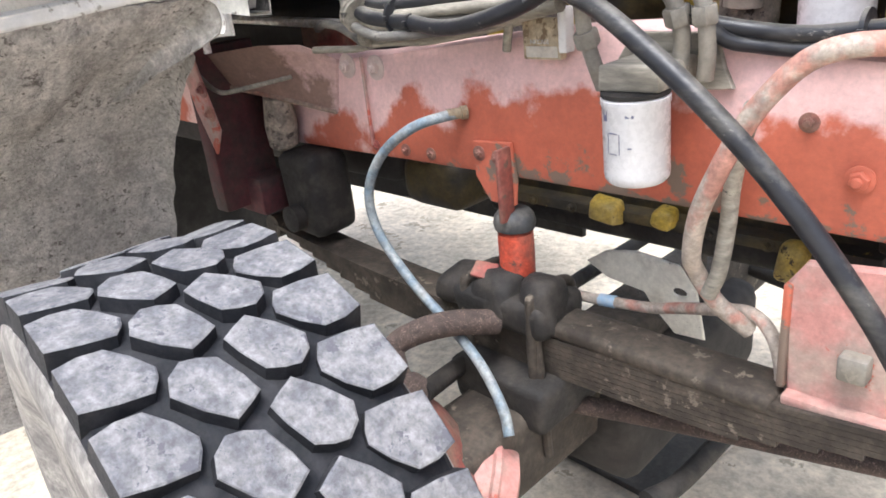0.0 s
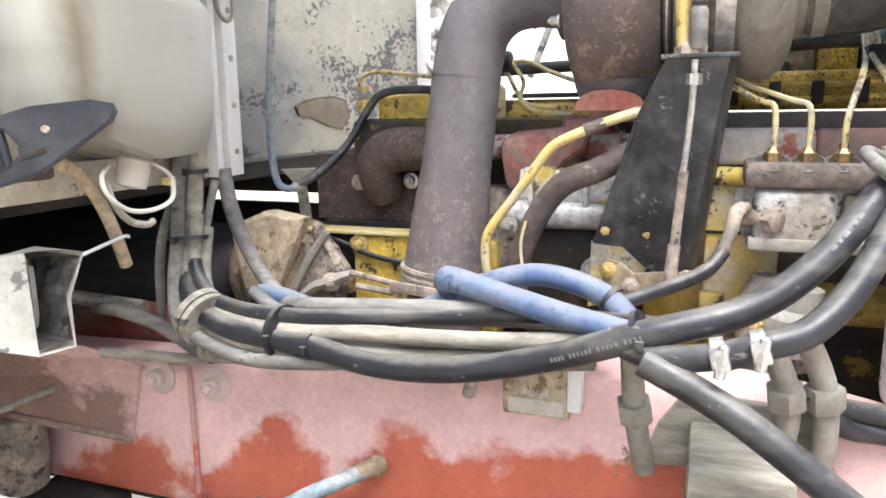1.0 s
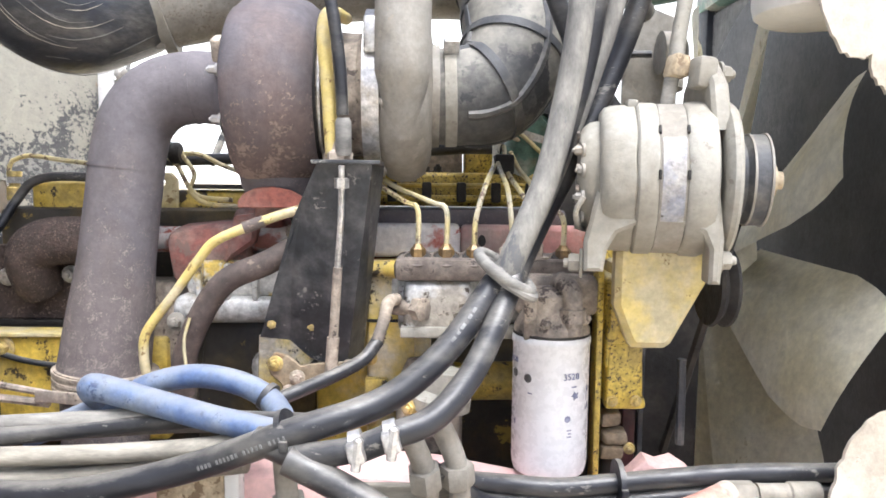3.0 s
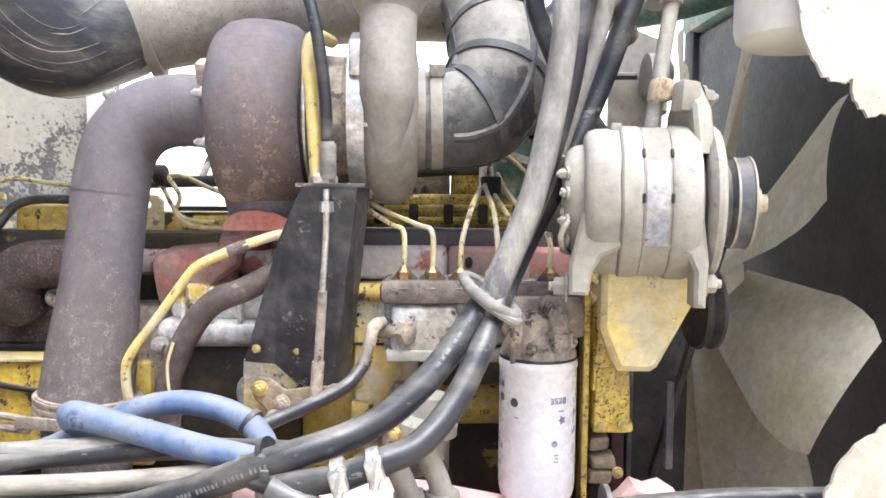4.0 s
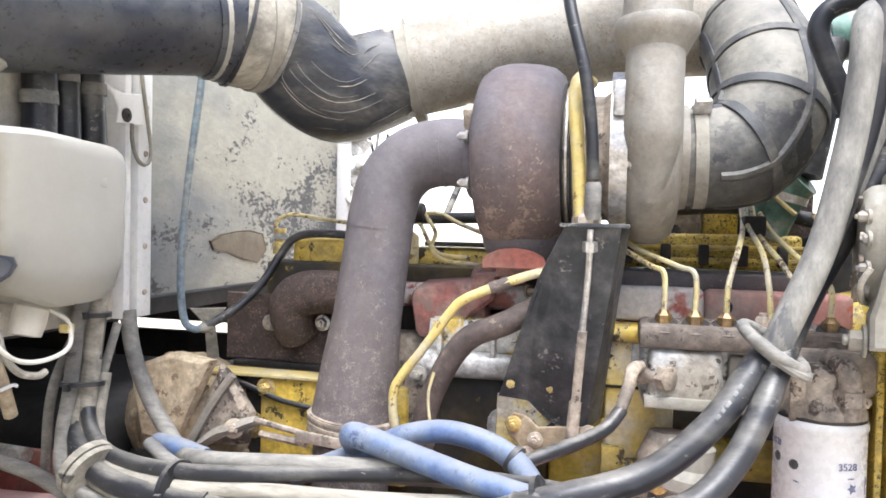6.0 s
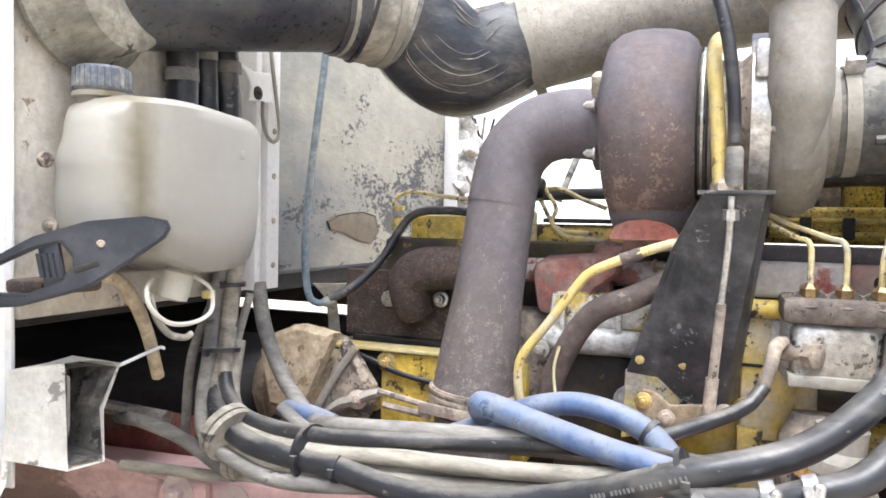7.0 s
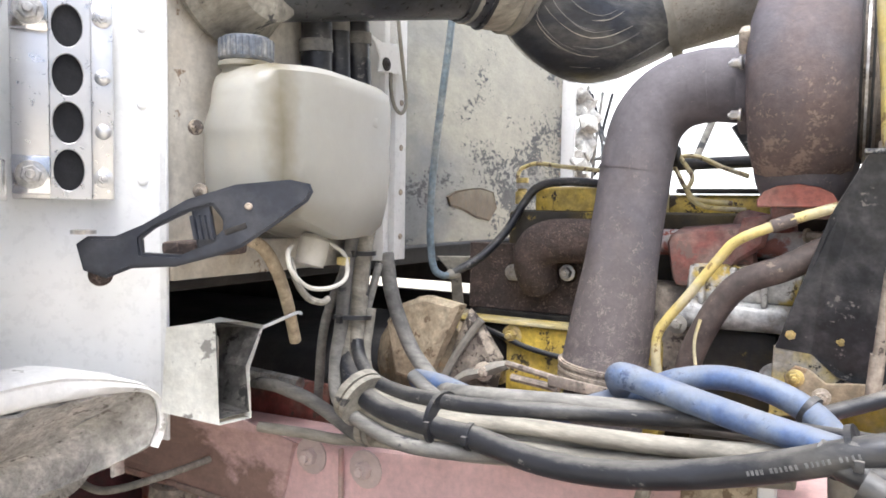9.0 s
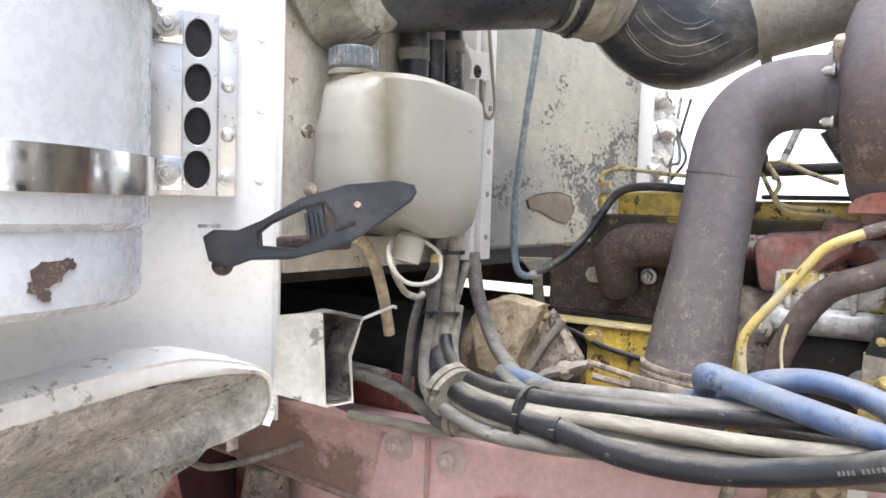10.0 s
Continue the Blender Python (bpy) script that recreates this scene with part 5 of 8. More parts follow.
part("nut", lathe([(0.013, 0), (0.013, 0.010)], pose(0.125, 0.365, 1.382), 6), steel, fit_a)
solo("line_clip", lathe([(0.014, 0), (0.017, 0.004), (0.017, 0.014), (0.012, 0.018)], frame_to((0.40, 0.335, 1.432), (-1, 0, 0)), 14), grease, "black clip on the fuel lines", "clip")

# red and grey covers between the pipe and the pump
cov = thing("aftercooler_cover", "rusty red cast cover with grey patches beside the exhaust pipe", "cover", (0.5, 0.28, 1.2))
part("body", roughen(block((0.115, 0.09, 0.085), pose(0.462, 0.295, 1.283, 0, -6, 4), 0.016, segments=2), 0.006, 22), rust_red, cov)
part("web", roughen(plate([(0.49, 1.27), (0.535, 1.30), (0.545, 1.345), (0.505, 1.34)], 0.03, Matrix(((1, 0, 0, 0), (0, 0, -1, 0.27), (0, 1, 0, 0), (0, 0, 0, 1))), 0.006), 0.004, 22), rust_red, cov)
part("stud", bolt((0.548, 0.262, 1.335), (-0.2, -0.3, 1), 0.007, 0.02, 1.6), alloy_dark, cov)
part("stud", bolt((0.585, 0.25, 1.318), (0.9, -0.4, 0), 0.006, 0.02, 1.6), bolt_dull, cov)
part("shoulder", roughen(block((0.09, 0.06, 0.05), pose(0.525, 0.33, 1.32, 0, 8, 0), 0.018, segments=3), 0.006, 18), rust_red, cov)
part("housing", roughen(boxed((0.435, 0.235, 1.222), (0.615, 0.30, 1.275), 0.012, segments=2), 0.005, 24), silver_yellow, cov, "casting in silver and yellow paint")
part("corner", roughen(block((0.05, 0.05, 0.06), pose(0.435, 0.30, 1.235), 0.014, segments=2), 0.005, 22), alloy_dark, cov)
part("base", roughen(boxed((0.42, 0.22, 1.185), (0.60, 0.29, 1.225), 0.016, segments=3), 0.003, 20), silver_paint, cov)
for k in range(4):
    part("fin", roughen(boxed((0.455 + 0.04 * k, 0.222, 1.22), (0.463 + 0.04 * k, 0.24, 1.272), 0.003), 0.001, 40), silver_yellow, cov)
part("lower_housing", roughen(boxed((0.45, 0.25, 1.10), (0.56, 0.30, 1.186), 0.014, segments=2), 0.006, 20), sump_paint, cov)
part("boss", lathe([(0.02, 0), (0.02, 0.02), (0.014, 0.024)], frame_to((0.585, 0.20, 1.165), (-0.3, -1, 0)), 16), silver_paint, cov)
part("boss", lathe([(0.028, 0), (0.028, 0.03), (0.02, 0.036)], frame_to((0.575, 0.225, 1.125), (-0.6, -1, 0)), 16), silver_paint, cov)
part("bolt", bolt((0.43, 0.215, 1.19), (0, -1, 0), 0.008, 0.012), alloy, cov)
solo("heat_shield", plate([(-0.045, 0), (0.040, 0), (0.044, 0.008), (0.038, 0.018), (0.024, 0.025), (0.0, 0.029), (-0.022, 0.027), (-0.038, 0.020), (-0.046, 0.009)], 0.004, pose(0.577, 0.170, 1.354, 84, 0, 0)), shield_red, "small rusty red heat shield under the turbo", "shield")

# black mounting bracket with throttle rod
brkt = thing("mounting_bracket", "black painted triangular bracket with two brass bolts", "bracket", (0.63, 0.15, 1.15))
bm = bmesh.new()
lo_l, lo_r, up_l, up_r = (0.560, 0.165, 1.18), (0.672, 0.157, 1.14), (0.650, 0.083, 1.412), (0.712, 0.078, 1.412)
quad = [Vector(lo_l), Vector((0.60, 0.166, 1.176)), Vector((0.628, 0.164, 1.152)), Vector(lo_r), Vector(up_r), Vector(up_l), Vector((0.615, 0.118, 1.345))]
front = [bm.verts.new(v) for v in quad]
back = [bm.verts.new(v + Vector((0, 0.006, 0.002))) for v in quad]
bm.faces.new(front)
bm.faces.new(back[::-1])
for j in range(len(quad)):
    k = (j + 1) % len(quad)
    bm.faces.new((front[j], back[j], back[k], front[k]))
part("face_plate", bm, black_plate, brkt, smooth=False)
bm = bmesh.new()
side = [Vector(lo_r), Vector(up_r), Vector((0.722, 0.15, 1.412)), Vector((0.69, 0.21, 1.15))]
f1, f2 = [bm.verts.new(v) for v in side], [bm.verts.new(v + Vector((0.006, 0, 0))) for v in side]
bm.faces.new(f1)
bm.faces.new(f2[::-1])
for j in range(4):
    bm.faces.new((f1[j], f2[j], f2[(j + 1) % 4], f1[(j + 1) % 4]))
part("side_flange", bm, black_plate, brkt, smooth=False)
part("top_plate", boxed((0.645, 0.07, 1.412), (0.728, 0.15, 1.417), 0.001), black_plate, brkt)
for p in ((0.577, 0.163, 1.198), (0.632, 0.1575, 1.197)):
    part("bolt", bolt(p, (0, -1, 0.1), 0.0065, 0.006, 0), bolt_brass, brkt)
rod = thing("throttle_rod", "grey steel throttle rod with sleeve hanging down the bracket", "rod", (0.67, 0.09, 1.15))
part("rod", tube([(0.682, 0.072, 1.41), (0.68, 0.08, 1.35), (0.674, 0.09, 1.28)], 0.004, 8), steel, rod)
part("sleeve", tube([(0.675, 0.089, 1.285), (0.668, 0.098, 1.19)], 0.006, 10), alloy_dark, rod)
part("clevis", tube([(0.668, 0.098, 1.195), (0.664, 0.10, 1.14)], 0.008, 10), alloy_dark, rod)
part("nut", lathe([(0.009, 0), (0.009, 0.012)], frame_to((0.682, 0.0725, 1.395), (-0.02, 0.1, -1)), 6), steel, rod)
gland = thing("cable_gland", "hexagonal gland nut on the bracket top", "fitting", (0.676, 0.09, 1.417))
part("nut", lathe([(0.018, 0), (0.018, 0.008), (0.013, 0.012), (0.012, 0.022)], pose(0.676, 0.088, 1.417), 6), bolt_dull, gland)
lever = thing("pump_lever", "oily specked lever linkage under the black bracket", "lever", (0.6, 0.15, 1.13))
part("back_plate", plate([(0.555, 1.09), (0.60, 1.10), (0.64, 1.12), (0.655, 1.16), (0.60, 1.182), (0.558, 1.182)], 0.006, bq @ pose(0, 0, -0.172)), oil_speck, lever)
part("link_plate", roughen(plate([(0.572, 1.150), (0.584, 1.164), (0.600, 1.160), (0.618, 1.146), (0.650, 1.150), (0.690, 1.152), (0.695, 1.138), (0.655, 1.130), (0.632, 1.118), (0.612, 1.102), (0.596, 1.100), (0.592, 1.120), (0.578, 1.134)], 0.006, bq @ pose(0, 0, -0.150), 0.0015), 0.001, 40), tan_cast, lever, "flat tan link plate")
for p in ((0.585, 0.143, 1.149), (0.614, 0.143, 1.130), (0.683, 0.143, 1.145), (0.603, 0.143, 1.110)):
    part("bolt", bolt(p, (0, -1, 0), 0.007, 0.008, 1.5), bolt_brass if p[0] < 0.6 else bolt_dull, lever)

# ---- fuel filter ----
ff = thing("fuel_filter", "white spin-on fuel filter with printed marks under a grimy alloy head", "filter", (0.935, 0.09, 1.0))
FX, FY = 0.942, 0.085
fm = pose(FX, FY, 0)
part("can", lathe([(0.02, 1.031), (0.038, 1.031), (0.0445, 1.034), (0.047, 1.043), (0.0475, 1.05), (0.0475, 1.194), (0.0488, 1.197), (0.0488, 1.203), (0.0465, 1.206), (0.02, 1.207)], fm, 56), filter_white, ff)
part("seal_ring", lathe([(0.03, 1.206), (0.0475, 1.206), (0.0475, 1.209), (0.03, 1.209)], fm, 40), grease, ff)
part("head", roughen(lathe([(0.0465, 1.209), (0.0465, 1.216), (0.042, 1.225), (0.036, 1.236), (0.034, 1.255), (0.02, 1.264), (0.005, 1.266)], fm, 26), 0.002, 40), alloy_dark, ff)
part("head_arm", roughen(block((0.11, 0.07, 0.05), pose(0.952, 0.125, 1.25), 0.014, segments=3), 0.003, 30), alloy_dark, ff)
part("head_rib", block((0.016, 0.05, 0.06), pose(0.915, 0.07, 1.232, 12, 0, -15), 0.005), alloy_dark, ff)
part("elbow", tube([(0.961, 0.05, 1.212), (0.961, 0.048, 1.248), (0.959, 0.055, 1.262), (0.952, 0.09, 1.27)], [0.012, 0.012, 0.013, 0.013], 12), alloy_dark, ff)
part("fitting", lathe([(0.016, 0), (0.016, 0.016), (0.013, 0.018)], pose(0.961, 0.049, 1.226), 6), alloy_dark, ff)
for a, z in ((-2.3, 1.226), (-1.9, 1.224), (-0.7, 1.228)):
    part("bolt", bolt((FX + 0.043 * math.cos(a), FY + 0.043 * math.sin(a), z), (math.cos(a), math.sin(a), 0.4), 0.007, 0.007, 0), alloy_dark, ff)


def on_can(a, z):
    """A pose on the filter's skin at the angle a, upright."""
    p = Vector((FX + 0.0477 * math.cos(a), FY + 0.0477 * math.sin(a), z))
    return frame_to(p, (math.cos(a), math.sin(a), 0))


lettering("print", "3528", 0.0110, on_can(radians(-68), 1.158), ink, ff, "printed number")
lettering("print", "3528", 0.0100, on_can(radians(-166), 1.173), ink, ff, "printed number")
for a, z, w, h in ((-32, 1.143, 0.004, 0.008), (-34, 1.134, 0.0015, 0.010), (-30, 1.122, 0.004, 0.007), (-36, 1.119, 0.002, 0.004), (-70, 1.096, 0.006, 0.0016), (-69, 1.092, 0.005, 0.0016), (-70, 1.088, 0.006, 0.0016), (-162, 1.098, 0.004, 0.006), (-130, 1.139, 0.006, 0.0016), (-63, 1.149, 0.008, 0.0014)):
    part("printed_mark", plate([(-w / 2, -h / 2), (w / 2, -h / 2), (w / 2 * 0.8, h / 2), (-w / 2, h / 2)], 0.0004, on_can(radians(a), z), 0), ink, ff)
for a, z, ring_r in ((-162, 1.160, 0.0055), (-134, 1.157, 0.0055)):
    part("printed_ring", lathe([(ring_r - 0.0007, 0), (ring_r - 0.0007, 0.0004), (ring_r, 0.0004), (ring_r, 0)], on_can(radians(a), z), 24), ink_pale, ff, "pale printed ring")
part("printed_dot", lathe([(0.004, 0), (0.004, 0.0004), (0.0005, 0.0005)], on_can(radians(-73), 1.110), 18), ink, ff)
part("printed_star", plate([((0.0062 if k % 2 else 0.0032) * math.cos(0.63 * k), (0.0062 if k % 2 else 0.0032) * math.sin(0.63 * k)) for k in range(10)], 0.0004, on_can(radians(-61), 1.138), 0), ink, ff)

# timing cover in front of the filter
tc = thing("timing_cover", "yellow timing gear housing spattered with black oil", "cover", (1.03, 0.2, 0.8))
part("body", roughen(boxed((1.012, 0.105, 1.108), (1.05, 0.62, 1.275), 0.010, segments=3), 0.004, 16), yellow_oil, tc)
part("lower_body", roughen(boxed((1.016, 0.135, 0.70), (1.044, 0.62, 1.107), 0.010, segments=3), 0.004, 16), sump_paint, tc, "lower casting brown with oil")
part("flange", roughen(boxed((1.000, 0.090, 0.98), (1.008, 0.12, 1.285), 0.002), 0.001, 40), yellow_oil, tc, "thin yellow flange edge")
part("gasket_gap", boxed((1.0085, 0.112, 0.80), (1.0115, 0.60, 1.27), 0.0005), grease, tc)
for k, (sx, sz, dx, dz) in enumerate(((0.030, 0.05, 1.030, 1.225), (0.040, 0.030, 1.036, 1.165), (0.046, 0.085, 1.038, 1.150), (0.05, 0.016, 1.040, 1.116), (0.026, 0.05, 1.026, 1.185))):
    part("lug", roughen(block((sx, 0.028, sz), pose(dx, 0.104, dz), 0.005, segments=2), 0.004, 40), yellow_oil, tc)
part("pillar", roughen(boxed((1.054, 0.098, 1.108), (1.060, 0.112, 1.20), 0.002), 0.001, 40), yellow_clean, tc)
for x, z, w in ((1.028, 1.085, 0.028), (1.034, 1.060, 0.034), (1.03, 1.04, 0.03)):
    part("lower_lug", roughen(block((w, 0.03, 0.018), pose(x, 0.125, z), 0.005), 0.004, 40), tan_cast, tc)
for x, z in ((1.052, 1.118), (1.022, 1.118), (1.046, 1.056), (1.030, 1.24)):
    part("bolt", bolt((x, 0.089, z), (0, -1, 0), 0.005, 0.006, 1.5), bolt_brass, tc)
part("crank_damper", lathe([(0.03, 0), (0.13, 0.0), (0.135, 0.01), (0.135, 0.045), (0.11, 0.05), (0.03, 0.05)], frame_to((1.05, 0.43, 0.92), (1, 0, 0)), 48), grease, tc)
pulleys = thing("belt_drive", "dark fan belt and pulleys in front of the engine", "belt drive", (1.15, 0.35, 1.0))
part("fan_pulley", lathe([(0.04, 0), (0.10, 0.0), (0.105, 0.006), (0.09, 0.016), (0.105, 0.026), (0.105, 0.032), (0.04, 0.034)], frame_to((1.14, 0.43, 1.25), (1, 0, 0)), 44), grease, pulleys)
part("water_pump", roughen(lathe([(0.07, 0), (0.075, 0.02), (0.055, 0.05), (0.05, 0.10), (0.03, 0.105)], frame_to((1.045, 0.43, 1.25), (1, 0, 0)), 26), 0.002, 30), yellow_oil, pulleys)
bm = bmesh.new()
for p, q in (((1.148, -0.033, 1.43), (1.148, 0.36, 1.325)), ((1.148, 0.04, 1.346), (1.148, 0.38, 0.80)), ((1.148, 0.33, 1.28), (1.148, 0.30, 0.92))):
    tube([p, ((Vector(p) + Vector(q)) / 2), q], 0.007, 6, bm, per=2, flat=0.8)
part("belt", bm, grease, pulleys)
part("idler", lathe([(0.02, 0), (0.05, 0.0), (0.052, 0.004), (0.044, 0.012), (0.052, 0.02), (0.052, 0.024), (0.02, 0.024)], frame_to((1.14, 0.10, 1.265), (1, 0, 0)), 36), grease, pulleys)
part("guard", tube([(1.120, 0.12, 1.165), (1.121, 0.12, 1.11), (1.122, 0.122, 1.05)], 0.006, 8), rib_rubber, pulleys)
part("red_bar", boxed((1.075, 0.23, 0.80), (1.095, 0.25, 1.19), 0.004), maroon, pulleys)
# black sheet added to keep the gap between timing cover and fan dark
part("dark_gap_sheet", roughen(boxed((1.064, 0.262, 0.74), (1.20, 0.28, 1.22), 0.008), 0.003, 12), grease, pulleys)
part("guard_strip", boxed((1.104, 0.250, 0.80), (1.112, 0.258, 1.2), 0.002), rib_rubber, pulleys)

# ---- alternator ----
alt = thing("alternator", "pale chalky alternator with finned housing on a yellow bracket", "alternator", (1.04, 0.02, 1.3))
AY, AZ = 0.022, 1.398
turn = Matrix.Translation((1.04, AY, AZ)) @ pose(0, 0, 0, 0, 0, -11) @ Matrix.Translation((-1.04, -AY, -AZ))
am = turn @ frame_to((0, AY, AZ), (1, 0, 0))
part("rear_cover", roughen(lathe([(0.02, 0.957), (0.044, 0.957), (0.057, 0.961), (0.064, 0.970), (0.066, 0.982), (0.02, 0.983)], am, 40), 0.0015, 40), alloy_pale, alt)
part("rear_housing", roughen(lathe([(0.03, 0.980), (0.074, 0.981), (0.080, 0.985), (0.0825, 0.992), (0.083, 1.000), (0.0832, 1.016), (0.0815, 1.018), (0.03, 1.018)], am, 52), 0.0012, 30), alloy_pale, alt)
part("centre_housing", roughen(lathe([(0.03, 1.0185), (0.083, 1.0185), (0.0855, 1.021), (0.0855, 1.038), (0.084, 1.0405), (0.03, 1.0405)], am, 52), 0.0008, 30), alloy_pale, alt)
part("stator_ring", lathe([(0.03, 1.041), (0.0840, 1.041), (0.0840, 1.0690), (0.03, 1.0690)], am, 52), alloy, alt)
part("front_housing", roughen(lathe([(0.03, 1.0695), (0.084, 1.0695), (0.0865, 1.073), (0.0868, 1.090), (0.083, 1.099), (0.066, 1.104), (0.03, 1.105)], am, 52), 0.001, 30), alloy_pale, alt)
part("fan_disc", lathe([(0.03, 1.107), (0.066, 1.107), (0.079, 1.109), (0.085, 1.114), (0.0855, 1.119), (0.082, 1.123), (0.05, 1.124), (0.03, 1.124)], am, 56), alloy_pale, alt)
part("pulley", lathe([(0.02, 1.1245), (0.047, 1.1245), (0.051, 1.127), (0.043, 1.133), (0.043, 1.136), (0.0505, 1.142), (0.0505, 1.160), (0.02, 1.161)], am, 48), rib_rubber, alt, "grooved dark pulley")
for x, r in ((1.1275, 0.0514), (1.142, 0.0505), (1.159, 0.0512)):
    part("pulley_rim", lathe([(r - 0.001, x - 0.0012), (r + 0.0008, x - 0.0012), (r + 0.0008, x + 0.0012), (r - 0.001, x + 0.0012)], am, 48), alloy, alt, "bare bright rim")
part("shaft_nut", lathe([(0.018, 1.161), (0.018, 1.172), (0.010, 1.174), (0.010, 1.180)], am, 12), pale_tan, alt)
part("name_plate", lathe([(0.0841, 1.0435), (0.0850, 1.0435), (0.0850, 1.0665), (0.0841, 1.0665)], am @ pose(0, 0, 0, 0, 0, 150), 20, sweep=62), plate_worn, alt, "worn foil data plate")
for zz in (1.449, 1.402):
    for xx in (1.0405, 1.0690):
        a = math.pi - math.asin((zz - AZ) / 0.0858)
        part("slot", block((0.004, 0.010, 0.003), am @ pose(0.0858 * math.cos(a), 0.0858 * math.sin(a), xx, 0, 0, math.degrees(a)), 0.0008), grease, alt)
part("boss", block((0.012, 0.018, 0.010), pose(1.011, AY - 0.012, AZ + 0.082, 0, 0, 0), 0.002), alloy_pale, alt)
part("foot_arch", roughen(plate([(0.966, 1.298), (0.987, 1.298), (0.990, 1.322), (1.000, 1.340), (1.024, 1.350), (1.072, 1.349), (1.088, 1.342), (1.095, 1.325), (1.095, 1.288), (1.107, 1.288), (1.109, 1.335), (1.103, 1.385), (0.978, 1.385), (0.972, 1.352), (0.966, 1.330)], 0.045, turn @ bq @ pose(0, 0, 0.004), 0.004), 0.001, 30), alloy_pale, alt)
part("pivot_bolt", bolt(turn @ Vector((0.964, -0.022, 1.304)), (-1, 0.2, 0), 0.011, 0.014, 1.5), alloy_pale, alt)
part("pivot_bolt", bolt(turn @ Vector((1.109, -0.025, 1.312)), (1, -0.2, 0), 0.010, 0.012, 1.5), alloy_pale, alt)
for k in range(9):
    a = radians(120 + 24 * k)
    cy, cz = math.cos(a), math.sin(a)
    part("vent", block((0.014, 0.006, 0.004), am @ pose(0.052 * cy, 0.052 * cz, 0.9575, 0, 0, 120 + 24 * k), 0.001), alloy_dark, alt)
for a, h in ((150, 0.010), (172, 0.006), (200, 0.008), (225, 0.006)):
    part("terminal_stud", bolt(am @ Vector((0.060 * math.cos(radians(a)), 0.060 * math.sin(radians(a)), 0.963)), (-1, 0, 0), 0.005, h, 1.5), alloy, alt)
part("terminal_wire", tube([(0.952, -0.035, 1.378), (0.945, -0.03, 1.362), (0.952, -0.01, 1.345), (0.965, 0.02, 1.34)], 0.003, 8), hose_tan, alt)
part("upper_lug", roughen(plate([(-0.045, 1.45), (0.06, 1.45), (0.055, 1.50), (0.03, 1.525), (-0.005, 1.525), (-0.03, 1.50)], 0.020, Matrix(((0, 0, 1, 1.084), (1, 0, 0, 0), (0, 1, 0, 0), (0, 0, 0, 1))), 0.004), 0.0015, 30), alloy_pale, alt)
part("adjuster_block", roughen(block((0.023, 0.025, 0.034), pose(1.082, -0.010, 1.512, 0, 6, 12), 0.005, segments=2), 0.0015, 30), alloy_pale, alt)
part("lug_bolt", bolt((1.104, 0.0, 1.513), (1, 0, 0), 0.010, 0.012, 1.4), alloy_pale, alt)
part("tension_clamp", roughen(block((0.021, 0.022, 0.026), pose(1.060, 0.008, 1.522, 0, 8, 20), 0.004, segments=2), 0.002, 30), pale_tan, alt, "yellowish dusty clamp nut")
part("adjuster_stub", tube([(1.050, 0.012, 1.465), (1.056, 0.012, 1.512)], 0.008, 10), hose_grey, alt)
yb = thing("alternator_bracket", "yellow cast alternator bracket tapering downwards", "bracket", (1.06, 0.05, 1.2))
part("casting", roughen(plate([(1.002, 1.333), (1.114, 1.332), (1.113, 1.30), (1.109, 1.283), (1.068, 1.208), (1.060, 1.203), (1.024, 1.204), (1.018, 1.212), (1.001, 1.253)], 0.03, bq @ pose(0, 0, -0.04), 0.007), 0.002, 16), yellow_clean, yb)
part("web", boxed((1.03, 0.075, 1.20), (1.09, 0.20, 1.29), 0.008), yellow_paint, yb)
part("bolt", bolt((1.075, 0.07, 1.205), (0, -0.2, -1), 0.006, 0.008), bolt_brass, yb)

# tension rod and upper bracket of the alternator
arm = thing("tension_rod", "dusty steel alternator tension rod", "rod", (1.08, 0.05, 1.55))
part("rod", tube([(1.066, 0.03, 1.50), (1.072, 0.045, 1.55), (1.088, 0.06, 1.635)], 0.009, 12), alloy_pale, arm)
part("tip", lathe([(0.013, 0), (0.013, 0.012), (0.009, 0.016)], frame_to((1.086, 0.058, 1.63), (0.15, 0.15, 1)), 12), bolt_dull, arm)

# ---- fan, shroud, radiator ----
fan = thing("cooling_fan", "khaki painted nine-blade engine cooling fan", "fan", (1.27, 0.43, 1.25))
FC = Vector((1.285, 0.431, 1.271))
part("hub", lathe([(0.03, -0.06), (0.06, -0.055), (0.075, -0.02), (0.12, -0.015), (0.12, 0.015), (0.06, 0.02), (0.03, 0.02)], frame_to(FC, (1, 0, 0)), 40), olive_paint, fan)
for k in range(9):
    ang = radians(193 + 40 * k)
    bm = bmesh.new()
    grid = []
    for i in range(13):
        r = 0.09 + 0.355 * i / 12
        half = 0.052 + 0.044 * min(1, i / 8)
        trim = (1.0, 0.96, 0.82)[i - 10] if i > 9 else 1.0
        row = []
        for j in range(7):
            s = j / 3 - 1
            w = half * s * trim
            tw = radians(36 - 14 * i / 12)
            camber = 0.016 * (1 - s * s)
            loc = Vector((w * math.sin(tw) - camber, w * math.cos(tw), r - (0.012 * s * s if i > 9 else 0)))
            y = loc.y * math.cos(ang - math.pi / 2) + loc.z * math.cos(ang)
            z = loc.y * math.sin(ang - math.pi / 2) + loc.z * math.sin(ang)
            row.append(bm.verts.new(FC + Vector((loc.x, y, z))))
        grid.append(row)
    for a, b in zip(grid, grid[1:]):
        for j in range(6):
            bm.faces.new((a[j], a[j + 1], b[j + 1], b[j]))
    bmesh.ops.solidify(bm, geom=list(bm.faces), thickness=0.004)
    part("blade", bm, olive_paint, fan)
